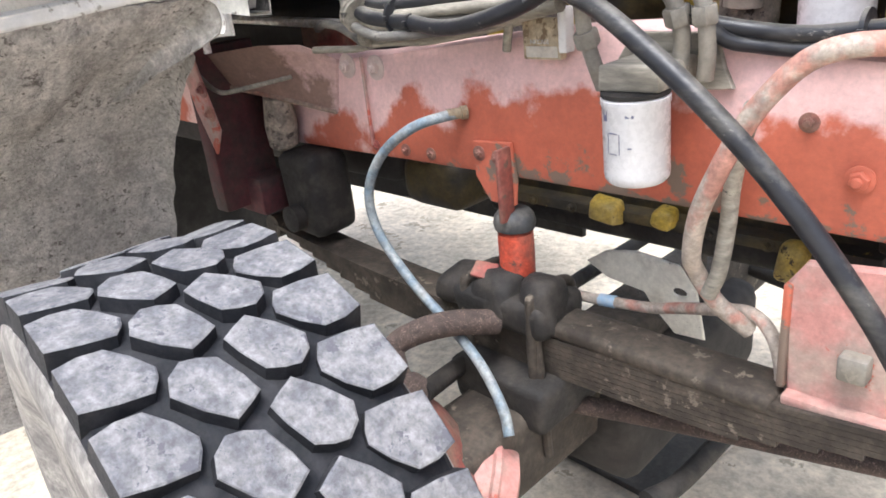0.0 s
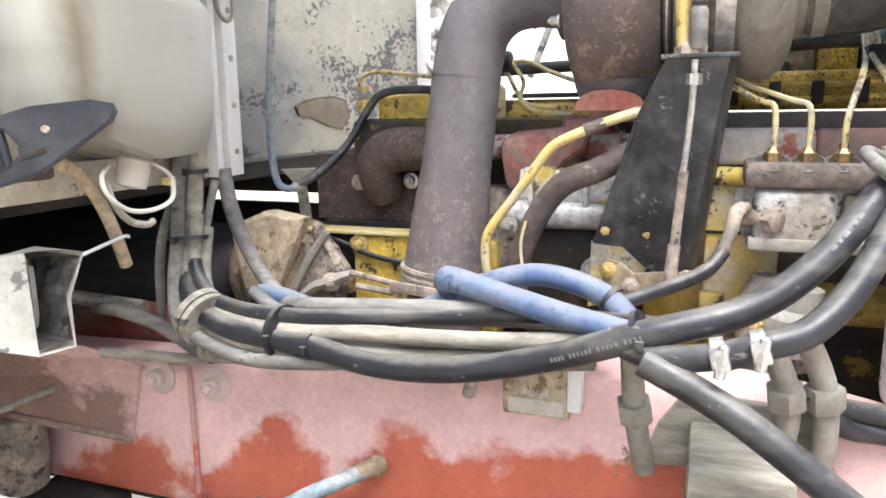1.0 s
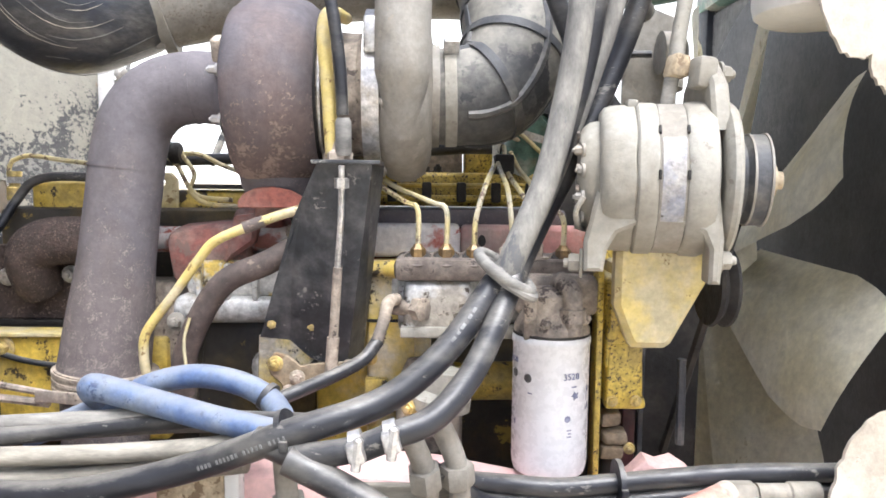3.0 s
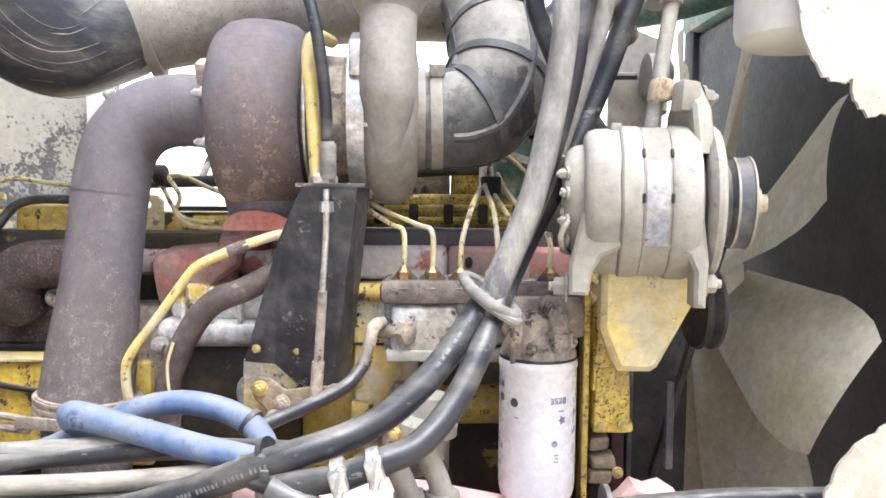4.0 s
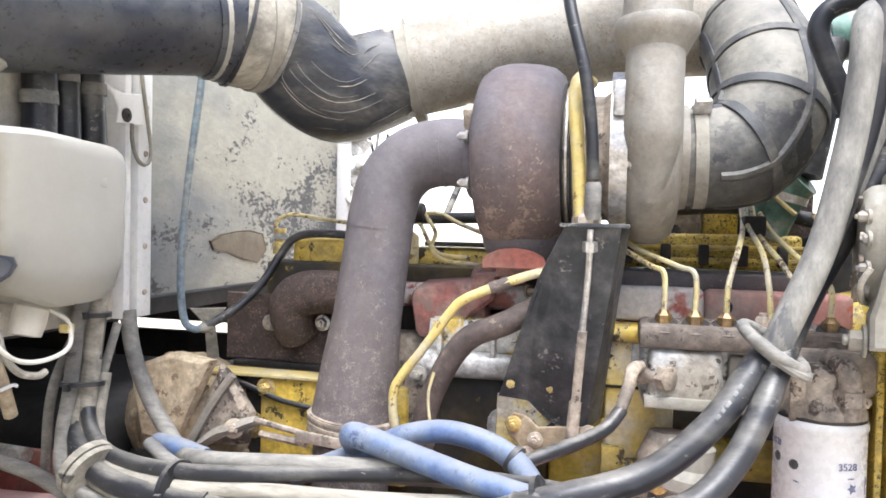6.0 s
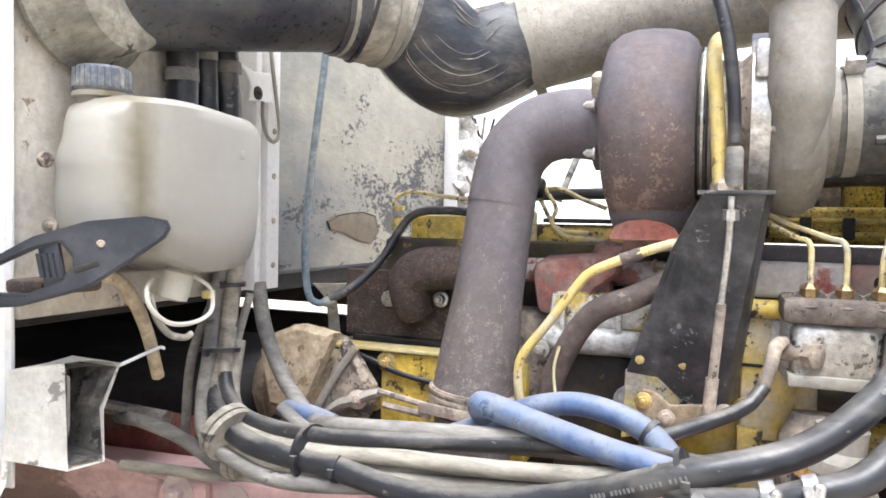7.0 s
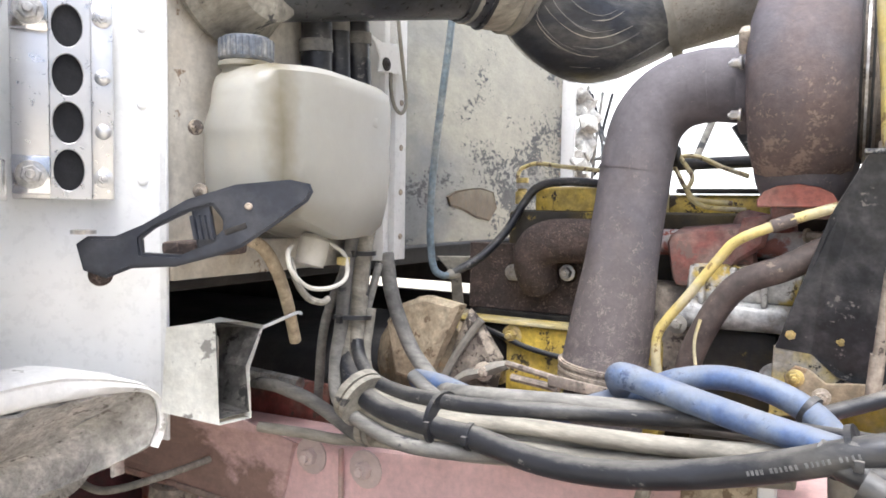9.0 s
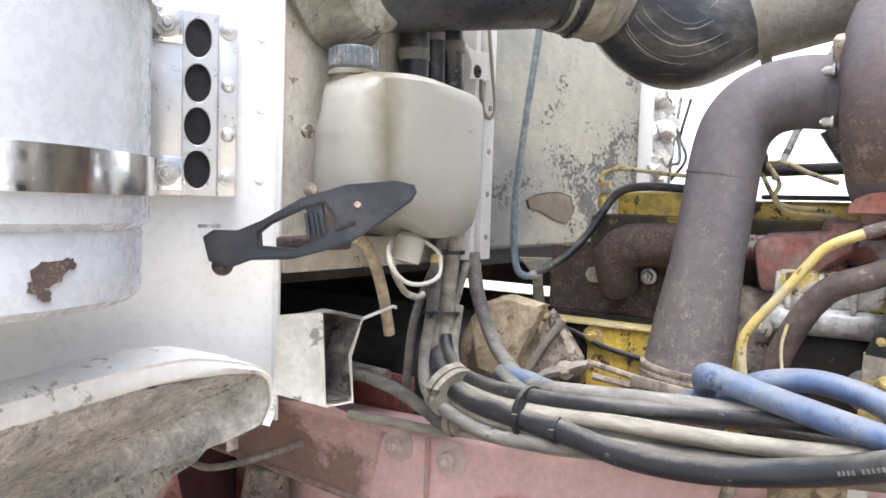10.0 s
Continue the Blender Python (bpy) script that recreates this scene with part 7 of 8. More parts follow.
part("nut", lathe([(0.014, 0), (0.014, 0.03), (0.01, 0.034)], frame_to((1.125, -0.022, 1.047), (1, 0, 0)), 6), alloy, fitn)
part("sleeve", lathe([(0.011, 0), (0.011, 0.035), (0.013, 0.037), (0.013, 0.07)], frame_to((1.16, -0.022, 1.047), (1, 0, 0)), 16), alloy, fitn)
# standing hoses beside the tank
UP_HOSES = "hoses standing by the firewall"
hose("hose", [(0.0, 0.03, 1.46), (0.018, 0.05, 1.42), (0.03, 0.045, 1.36), (0.03, 0.021, 1.277), (0.03, 0.01, 1.20), (0.03, -0.012, 1.14), (0.06, -0.033, 1.092), (0.14, -0.055, 1.072), (0.22, -0.055, 1.065), (0.32, -0.05, 1.066), (0.45, -0.05, 1.075), (0.60, -0.07, 1.10)], 0.0125, hose_tan, "tan dusty hose coming down the firewall", group=UP_HOSES)
hose("hose", [(0.02, 0.035, 1.50), (0.02, 0.015, 1.33), (0.02, -0.003, 1.26), (0.02, -0.013, 1.185), (0.022, -0.028, 1.125), (0.05, -0.052, 1.082), (0.13, -0.066, 1.056), (0.20, -0.07, 1.052), (0.30, -0.055, 1.058), (0.40, -0.05, 1.065), (0.50, -0.05, 1.08)], 0.010, hose_grey, "grey hose bending under the clamp", group=UP_HOSES)
hose("hose", [(0.01, 0.11, 1.275), (0.02, 0.107, 1.225), (0.035, 0.107, 1.18), (0.06, 0.108, 1.131), (0.10, 0.085, 1.107), (0.16, 0.03, 1.10), (0.23, -0.015, 1.112), (0.34, -0.025, 1.122), (0.5, -0.02, 1.13)], 0.0115, hose_grey, "black striped hose from the channel post", group=UP_HOSES)
hose("hose", [(0.0, 0.03, 1.27), (-0.02, 0.0, 1.18), (-0.04, 0.01, 1.08), (-0.05, 0.02, 1.05)], 0.007, hose_grey, "thin grey hose dropping behind the bundle", group=UP_HOSES)
hose("hose", [(0.025, 0.07, 1.262), (0.02, 0.05, 1.20), (0.02, 0.02, 1.12), (0.01, 0.0, 1.05)], 0.006, hose_grey, "thin grey hose beside the bundle", group=UP_HOSES)
hose("hose", [(0.01, 0.02, 1.95), (0.012, 0.022, 1.70), (0.012, 0.026, 1.58), (0.010, 0.034, 1.52), (0.005, 0.04, 1.40)], 0.019, hose_black, "fat black loom beside the tank", group=UP_HOSES)
hose("hose", [(0.0, -0.065, 1.95), (0.003, -0.06, 1.75), (0.004, -0.052, 1.62), (0.003, -0.05, 1.5)], 0.021, hose_black, "fat black loom behind the tank", group=UP_HOSES)

hose("hose", [(0.0, -0.03, 1.95), (0.006, -0.022, 1.75), (0.008, -0.014, 1.62), (0.008, -0.008, 1.5)], 0.017, hose_black, "black taped loom between its neighbours", group=UP_HOSES)
for p, r in (((0.0125, 0.027, 1.585), 0.0195), ((0.004, -0.0525, 1.56), 0.0215), ((0.007, -0.013, 1.595), 0.0175)):
    solo("tape_wrap", band(p, (0, 0.06, -1), r, 0.016, 0.0012), hose_grey, "grey tape wrapped round a loom", "tape", group="tape wraps")


def wire_clip(p, d, r, label="grey rubber-coated hose clamp"):
    c = thing("hose_clamp", label, "clamp", p, group="hose clamps")
    part("loop", band(p, d, r, 0.010, 0.004, seg=30), hose_tan, c)
    part("loop", band(Vector(p) + Vector(d).normalized() * 0.012, d, r, 0.008, 0.004, seg=30), hose_tan, c)
    return c


wire_clip((0.075, -0.045, 1.095), (1, -0.25, -0.45), 0.034)
wire_clip((0.075, -0.03, 1.046), (1, 0, 0), 0.017)
for p, d, r in (((0.205, -0.05, 1.086), (1, -0.1, -0.05), 0.033), ((0.652, -0.105, 1.14), (0.9, -0.1, 0.35), 0.026), ((0.028, 0.0, 1.19), (0.05, -0.1, -1), 0.026), ((0.03, 0.021, 1.28), (0, 0, 1), 0.018), ((1.008, -0.005, 1.05), (1, 0, 0.02), 0.026), ((0.255, -0.065, 1.076), (1, 0, 0), 0.0155)):
    solo("cable_tie", merge(band(p, d, r, 0.006, 0.0016, seg=28), boxed(Vector(p) + Vector((-0.004, -r - 0.006, -0.005)), Vector(p) + Vector((0.004, -r + 0.001, 0.005)), 0.001)), hose_black, "black plastic cable tie round the hose bundle", "cable tie", group="cable ties")
for p in ((0.722, -0.128, 1.139), (0.755, -0.126, 1.149)):
    c = thing("worm_clamp", "bright steel worm-drive hose clamp", "clamp", p, group="worm clamps")
    part("band", band(p, (1, 0.05, 0.3), 0.0145, 0.012, 0.001), steel, c)
    part("screw_box", block((0.016, 0.014, 0.022), pose(p[0], p[1] - 0.018, p[2], 0, -15, 0), 0.003), steel, c)
    part("screw", lathe([(0.005, 0), (0.005, 0.03), (0.003, 0.032)], frame_to((p[0], p[1] - 0.022, p[2] - 0.016), (0.1, 0, 1)), 8), steel, c)
loopc = thing("hose_loop", "ring of grey hose tied round the crossing hoses", "hose", (0.872, -0.015, 1.294), group="hose clamps")
part("ring", tube([Vector((0.872, -0.012, 1.294)) + Vector((0.029 * math.cos(a), 0.030 * math.sin(a), -0.019 * math.cos(a) + 0.006 * math.sin(a))) for a in (2 * math.pi * k / 12 for k in range(13))], 0.0065, 10, per=4), hose_grey, loopc)
part("ring", tube([Vector((0.876, -0.012, 1.287)) + Vector((0.029 * math.cos(a), 0.030 * math.sin(a), -0.019 * math.cos(a) + 0.006 * math.sin(a))) for a in (2 * math.pi * k / 12 for k in range(13))], 0.005, 8, per=4), hose_grey, loopc)
# worn print on the big hose, too faint to read
run = smooth_path([(0.45, -0.095, 1.079), (0.556, -0.10, 1.106), (0.652, -0.118, 1.146), (0.745, -0.09, 1.172)], 24)
rg = random.Random(5)
for i in range(27, 49):
    if i in (31, 38, 44):
        continue
    d = (run[i + 1] - run[i - 1]).normalized()
    out = (Vector((0, -1, 0.1)) - d * Vector((0, -1, 0.1)).dot(d)).normalized()
    part("print", block((0.0045, rg.uniform(0.0016, 0.0026), 0.0006), frame_to(run[i] + out * 0.0147, out, d), 0), ink_pale, main_hose, "short bar of worn pale print")
run = smooth_path([(0.745, -0.09, 1.172), (0.808, -0.06, 1.218), (0.858, -0.02, 1.279)], 20)
for i, w in ((22, 0.006), (24, 0.004), (26, 0.007), (29, 0.005), (31, 0.006)):
    d = (run[i + 1] - run[i - 1]).normalized()
    out = (Vector((-0.15, -1, 0.25)) - d * Vector((-0.15, -1, 0.25)).dot(d)).normalized()
    part("print", block((0.0035, w, 0.0006), frame_to(run[i] + out * 0.0147, out, d), 0), ink_pale, main_hose, "short bar of worn pale print")

# blue hoses and small lines
hose("blue_hose", [(0.421, 0.050, 1.112), (0.414, 0.026, 1.132), (0.411, 0.002, 1.152), (0.420, -0.016, 1.162), (0.445, -0.022, 1.159), (0.478, -0.03, 1.153), (0.53, -0.05, 1.147), (0.564, -0.065, 1.144), (0.60, -0.078, 1.141), (0.655, -0.095, 1.136)], [0.0150, 0.0155, 0.0152, 0.0145, 0.0138, 0.0133], hose_blue, "bright blue silicone hose crossing the bundle", group="blue hoses", seg=18)
hose("blue_hose", [(0.33, 0.0, 1.098), (0.364, 0.015, 1.108), (0.433, 0.02, 1.137), (0.475, 0.02, 1.157), (0.523, 0.018, 1.166), (0.571, 0.012, 1.160), (0.606, -0.002, 1.148), (0.628, -0.03, 1.137), (0.645, -0.07, 1.125)], 0.0138, hose_blue, "blue silicone hose looping over itself", group="blue hoses", seg=18)
hose("blue_hose", [(0.10, 0.06, 1.10), (0.15, 0.035, 1.105), (0.20, 0.02, 1.10)], 0.014, hose_blue, "blue hose end in the bundle by the firewall", group="blue hoses")
solo("cable_tie", band((0.608, -0.002, 1.148), (0.8, -0.3, -0.4), 0.0146, 0.007, 0.002), hose_black, "black cable tie round the blue hose", "cable tie", group="cable ties")
hose("braided_line", [(0.60, -0.005, 1.137), (0.633, 0.02, 1.146), (0.672, 0.05, 1.157), (0.706, 0.08, 1.170), (0.724, 0.10, 1.19)], 0.0085, hose_black, "grey braided line bending up to the pump")
elb = thing("pipe_elbow", "pale alloy elbow fitting on the pump line", "fitting", (0.73, 0.11, 1.2))
part("elbow", tube([(0.722, 0.098, 1.187), (0.731, 0.105, 1.215), (0.736, 0.115, 1.236), (0.745, 0.14, 1.238)], [0.0075, 0.008, 0.0085, 0.008], 12), alloy_dark, elb)
yl = thing("dipstick_tube", "bent yellow pipe with a dark patch of wear", "pipe", (0.43, 0.1, 1.13))
YP = [(0.436, 0.105, 1.125), (0.430, 0.10, 1.155), (0.430, 0.10, 1.19), (0.442, 0.10, 1.213), (0.465, 0.10, 1.243), (0.505, 0.10, 1.298), (0.520, 0.10, 1.314), (0.548, 0.10, 1.328), (0.60, 0.112, 1.348), (0.66, 0.15, 1.366)]
part("pipe", tube(YP, 0.0062, 12), yellow_clean, yl)
part("worn_patch", tube([(0.556, 0.1015, 1.3315), (0.568, 0.104, 1.336), (0.58, 0.107, 1.3405)], 0.0078, 12), brown_pipe, yl, "dark worn patch")
hose("oil_return_pipe", [(0.453, 0.17, 1.10), (0.458, 0.165, 1.15), (0.478, 0.16, 1.20), (0.500, 0.16, 1.238), (0.525, 0.16, 1.262), (0.57, 0.165, 1.281), (0.62, 0.19, 1.31)], 0.0165, brown_pipe, "rust-brown bent oil return pipe", "pipe", seg=16)
hose("wire", [(0.476, 0.12, 1.14), (0.470, 0.128, 1.18), (0.474, 0.14, 1.21)], 0.0022, yellow_clean, "thin yellow wire beside the exhaust pipe", "wire")
hose("oil_feed_pipe", [(0.669, 0.085, 1.42), (0.664, 0.085, 1.50), (0.658, 0.09, 1.57), (0.662, 0.12, 1.60), (0.672, 0.2, 1.61)], 0.0085, yellow_clean, "straight yellow oil feed pipe beside the turbo", "pipe")
sleeve = thing("oil_feed_hose", "black hose with grey crimped sleeve feeding the turbo", "hose", (0.683, 0.075, 1.42))
part("hose", tube([(0.683, 0.073, 1.47), (0.680, 0.07, 1.53), (0.670, 0.07, 1.60), (0.650, 0.085, 1.68), (0.635, 0.12, 1.78), (0.62, 0.2, 1.9)], 0.0075, 12), hose_black, sleeve)
part("crimp", lathe([(0.009, 0), (0.010, 0.003), (0.010, 0.04), (0.0075, 0.045)], frame_to((0.6835, 0.078, 1.422), (0, -0.08, 1)), 14), hose_grey, sleeve)
# rear lines over the valve cover and firewall
hose("cable", [(0.06, 0.24, 1.85), (0.055, 0.235, 1.70), (0.035, 0.225, 1.50), (0.02, 0.225, 1.35), (0.022, 0.23, 1.255), (0.035, 0.24, 1.232), (0.05, 0.255, 1.236)], 0.0062, hose_bluegrey, "bluish grey cable hanging from above", "cable")
hose("cable", [(0.05, 0.255, 1.236), (0.085, 0.29, 1.264), (0.112, 0.33, 1.308), (0.132, 0.355, 1.355), (0.158, 0.362, 1.386), (0.21, 0.364, 1.394), (0.30, 0.37, 1.388)], 0.0075, hose_black, "black cable curving up to the valve cover", "cable")
solo("cable_joint", lathe([(0.007, 0), (0.009, 0.004), (0.009, 0.018), (0.006, 0.022)], frame_to((0.042, 0.248, 1.232), (0.6, 0.7, 0.2)), 12), alloy_pale, "pale cable end fitting", "fitting")
solo("hanger_strip", roughen(plate([(-0.03, 0), (0.03, 0), (0.012, -0.03), (0.02, -0.085), (0.0, -0.09), (-0.006, -0.03)], 0.004, frame_to((0.03, 0.29, 1.262), (0.5, -0.86, 0), (0, 0, 1))), 0.003, 15), hose_tan, "bent grey sheet strip under the firewall", "strip")
hose("hose", [(0.60, 0.45, 1.43), (0.75, 0.44, 1.445), (0.90, 0.44, 1.452), (1.02, 0.44, 1.43)], 0.012, hose_black, "black hose across the valve covers", group="top hoses")
hose("hose", [(0.28, 0.42, 1.42), (0.40, 0.43, 1.425), (0.55, 0.44, 1.43)], 0.010, hose_black, "black hose behind the turbo", group="top hoses")
hose("hose", [(0.97, 0.30, 1.68), (0.99, 0.28, 1.61), (1.02, 0.25, 1.55), (1.06, 0.24, 1.49)], 0.009, hose_black, "black hose beside the rubber elbow", group="top hoses")
hose("hose", [(1.01, 0.17, 1.48), (0.985, 0.155, 1.54), (0.968, 0.15, 1.58), (0.950, 0.15, 1.622), (0.940, 0.15, 1.655), (0.952, 0.15, 1.680), (0.995, 0.155, 1.694), (1.06, 0.18, 1.70), (1.2, 0.26, 1.71)], 0.0125, hose_black, "black hose arching over beside the rubber elbow", group="top hoses", seg=14)
hose("wire", [(0.09, 0.268, 1.150), (0.135, 0.254, 1.140), (0.19, 0.250, 1.124), (0.25, 0.252, 1.114), (0.29, 0.256, 1.112)], 0.0045, hose_black, "black wire along the yellow block", "wire")
hose("prop_rod", [(0.36, 0.62, 1.42), (0.42, 0.70, 1.62), (0.50, 0.80, 1.9)], 0.007, hose_grey, "grey rod standing behind the engine", "rod")
solo("far_bracket", roughen(plate([(0, 0), (0.09, 0.05), (0.07, 0.10), (0.0, 0.12), (-0.05, 0.09), (-0.02, 0.04)], 0.02, frame_to((0.50, 0.50, 1.40), (0.2, -1, 0), (0, 0, 1))), 0.004, 14), black_plate, "dark bracket behind the turbine", "bracket")
# foil and wiring beyond the firewall edge
far = thing("far_wiring", "crumpled foil and loose wires at the far edge of the firewall", "wiring", (-0.1, 1.3, 1.4))
rg = random.Random(8)
for k in range(14):
    z = 1.42 + 0.02 * k
    bm = block((0.05, 0.05, 0.035), pose(-0.08 + rg.uniform(-0.02, 0.02), 1.285 + rg.uniform(-0.02, 0.02), z, rg.uniform(0, 90), rg.uniform(0, 90), rg.uniform(0, 90)), 0.008)
    part("foil", roughen(bm, 0.012, 30), foil, far)
for k in range(9):
    y = 1.30 + 0.02 * k
    part("wire", tube([(-0.10, y, 1.42 + rg.uniform(0, 0.1)), (-0.07 + rg.uniform(-0.03, 0.03), y + rg.uniform(-0.04, 0.06), 1.52), (-0.09, y + rg.uniform(-0.03, 0.05), 1.60), (-0.1 + rg.uniform(-0.04, 0.04), y + 0.03, 1.72)], 0.005, 6), hose_black if k % 3 else hose_grey, far)
part("bar", boxed((-0.14, 1.40, 1.3), (-0.12, 1.43, 2.0), 0.003), white_paint, far)

# red and white hoses beside the front rail
FRONT = "hoses at the front of the rail"
hose("hose", [(1.128, -0.022, 1.047), (1.10, -0.04, 1.044), (1.06, -0.07, 1.046), (1.013, -0.088, 1.044), (0.973, -0.091, 1.028), (0.936, -0.092, 0.992), (0.904, -0.092, 0.947), (0.869, -0.09, 0.878), (0.838, -0.082, 0.805), (0.818, -0.06, 0.73), (0.815, -0.035, 0.69), (0.84, -0.01, 0.63), (0.88, 0.02, 0.58)], 0.0145, hose_pink, "dusty white hose with red paint patches at the rail front", group=FRONT, seg=14)
hose("hose", [(0.905, -0.075, 0.965), (0.882, -0.045, 0.915), (0.868, -0.04, 0.85), (0.863, -0.04, 0.778), (0.853, -0.04, 0.702), (0.835, -0.035, 0.655)], 0.0125, hose_tan, "pale hose joining the red and white one", group=FRONT, seg=14)
hose("hose", [(0.40, 0.10, 0.495), (0.472, 0.10, 0.501), (0.555, 0.10, 0.508), (0.657, 0.10, 0.521), (0.73, 0.08, 0.55), (0.803, 0.05, 0.582), (0.875, 0.03, 0.606), (0.915, 0.015, 0.59), (0.938, 0.005, 0.545), (0.945, 0.0, 0.48)], 0.011, hose_pink, "red stained line above the leaf spring", group=FRONT)
solo("hose_coupling", lathe([(0.012, 0), (0.013, 0.002), (0.013, 0.035), (0.012, 0.037)], frame_to((0.545, 0.10, 0.5075), (1, 0.0, 0.11)), 14), blue_plastic, "light blue plastic coupling on the red line", "coupling")
bracketf = thing("front_hanger", "bright red front spring hanger casting on the rail", "spring hanger", (1.1, -0.02, 0.52))
part("plate", roughen(plate([(0.957, 0.52), (1.35, 0.50), (1.40, 0.78), (1.06, 0.745), (0.97, 0.735), (0.948, 0.70)], 0.02, Matrix(((1, 0, 0, 0), (0, 0, -1, -0.002), (0, 1, 0, 0), (0, 0, 0, 1))), 0.004), 0.002, 12), pink_paint, bracketf)
part("lip", boxed((0.958, -0.045, 0.508), (1.36, -0.003, 0.525), 0.004), pink_paint, bracketf)
part("lip", boxed((0.944, -0.03, 0.525), (0.956, -0.003, 0.70), 0.004), red_paint, bracketf)
part("nut_block", block((0.04, 0.03, 0.04), pose(1.05, -0.035, 0.60), 0.006), alloy, bracketf)
part("bolt", bolt((1.02, -0.004, 0.86), (0, -1, 0), 0.014, 0.012, 1.4), red_paint, bracketf)
part("ring", lathe([(0.06, 0), (0.075, 0.0), (0.075, 0.012), (0.06, 0.012)], frame_to((1.18, 0.0, 0.90), (0, -1, 0)), 36), red_paint, bracketf)

# ---- front suspension ----
SY0, SY1 = -0.055, 0.035
spring = thing("leaf_spring", "brown dusty multi-leaf spring under the frame rail", "leaf spring", (0.4, 0, 0.45))


def leaf(x0, x1, drop, k):
    bm = bmesh.new()
    prev = None
    for i in range(25):
        x = x0 + (x1 - x0) * i / 24
        u = (x - 0.42) / 0.85
        z = 0.452 + 0.055 * u * u - drop
        d = 0.0052
        ring = [bm.verts.new(p) for p in ((x, SY0 + 0.001 * k, z - d), (x, SY1, z - d), (x, SY1, z + d), (x, SY0 + 0.001 * k, z + d))]
        if prev:
            for j in range(4):
                bm.faces.new((prev[j], prev[(j + 1) % 4], ring[(j + 1) % 4], ring[j]))
        else:
            bm.faces.new(ring[::-1])
        prev = ring
    bm.faces.new(prev)
    return bm


for k in range(8):
    part("leaf", leaf(-0.42 + 0.055 * k, 1.32 - 0.06 * k, 0.0115 * k - 0.03, k), spring_steel, spring, smooth=False)
part("spring_eye", lathe([(0.02, 0), (0.034, 0), (0.034, 0.088), (0.02, 0.088)], frame_to((-0.43, SY1, 0.53), (0, -1, 0)), 22), spring_steel, spring)
part("top_pad", roughen(boxed((0.50, SY0 - 0.004, 0.487), (0.95, SY1, 0.520), 0.012, segments=3), 0.004, 10), spring_steel, spring, "long pad on the upper leaf")
ub = thing("spring_saddle", "black greasy axle saddle clamped over the spring", "spring clamp", (0.42, 0, 0.5))
part("saddle", roughen(boxed((0.30, -0.085, 0.485), (0.54, 0.06, 0.555), 0.025, segments=4), 0.008, 14), grease, ub)
for x in (0.335, 0.505):
    part("u_bolt", tube([(x, -0.075, 0.26), (x, -0.075, 0.54), (x, -0.06, 0.568), (x, 0.0, 0.575), (x, 0.05, 0.56), (x, 0.06, 0.5), (x, 0.06, 0.26)], 0.0105, 10), spring_steel, ub)
for cx, cy, cz, sx, sy, sz, rz in ((0.30, -0.02, 0.535, 0.13, 0.13, 0.075, 10), (0.40, -0.025, 0.55, 0.12, 0.14, 0.09, -6), (0.50, -0.03, 0.545, 0.10, 0.10, 0.10, 12)):
    part("lump", roughen(roughen(block((sx, sy, sz), pose(cx, cy, cz, 0, 0, rz), 0.028, segments=4, taper=(0.75, 0.75)), 0.012, 14), 0.005, 40), grease, ub, "lump of caked black grease")
part("red_clip", roughen(block((0.05, 0.04, 0.010), pose(0.375, -0.055, 0.592, 35, 10, 20), 0.004), 0.004, 20), red_dull, ub)
shock = thing("shock_absorber", "red shock absorber hung from a bolted bracket on the rail", "shock absorber", (0.36, 0.0, 0.55))
part("bracket", roughen(plate([(0.335, 0.845), (0.43, 0.85), (0.437, 0.775), (0.43, 0.725), (0.37, 0.725), (0.335, 0.775)], 0.010, Matrix(((1, 0, 0, 0), (0, 0, -1, -0.002), (0, 1, 0, 0), (0, 0, 0, 1)))), 0.002, 20), red_paint, shock)
part("rib", boxed((0.422, -0.05, 0.70), (0.432, -0.012, 0.845), 0.003), red_dull, shock)
part("bolt", bolt((0.350, -0.012, 0.822), (0, -1, 0), 0.009, 0.008), red_dull, shock)
part("bolt", bolt((0.397, -0.012, 0.818), (0, -1, 0), 0.009, 0.008), red_dull, shock)
part("cap", roughen(lathe([(0.012, 0), (0.040, 0.003), (0.043, 0.016), (0.040, 0.030), (0.030, 0.042), (0.012, 0.046)], pose(0.418, 0.0, 0.672), 24), 0.001, 30), rib_rubber, shock, "dark domed cap")
part("body", roughen(lathe([(0.012, -0.12), (0.035, -0.115), (0.036, -0.06), (0.036, -0.01), (0.02, 0.0)], pose(0.418, 0.0, 0.677), 24), 0.002, 20), shock_red, shock, "bright red body")
hose("air_line", [(0.312, -0.004, 0.898), (0.285, -0.05, 0.895), (0.24, -0.085, 0.878), (0.17, -0.10, 0.83), (0.13, -0.115, 0.77), (0.118, -0.12, 0.71), (0.135, -0.12, 0.65), (0.175, -0.12, 0.60), (0.25, -0.13, 0.55), (0.33, -0.14, 0.51), (0.44, -0.16, 0.455), (0.52, -0.19, 0.40), (0.55, -0.21, 0.36)], [0.0105, 0.0105], hose_bluegrey, "bluish grey brake air line looping down from the rail", seg=14)
solo("air_fitting", lathe([(0.014, 0), (0.014, 0.012), (0.011, 0.014), (0.0115, 0.04)], frame_to((0.315, 0.0, 0.898), (-0.5, -0.85, 0)), 12), tan_cast, "dusty fitting where the air line leaves the rail", "fitting")
axle = thing("front_axle", "brown greasy front axle beam with steering knuckle and brake parts", "axle", (0.42, 0, 0.25))
part("beam", roughen(boxed((0.35, -0.45, 0.14), (0.52, 1.3, 0.34), 0.03, segments=3), 0.008, 8), spring_steel, axle)
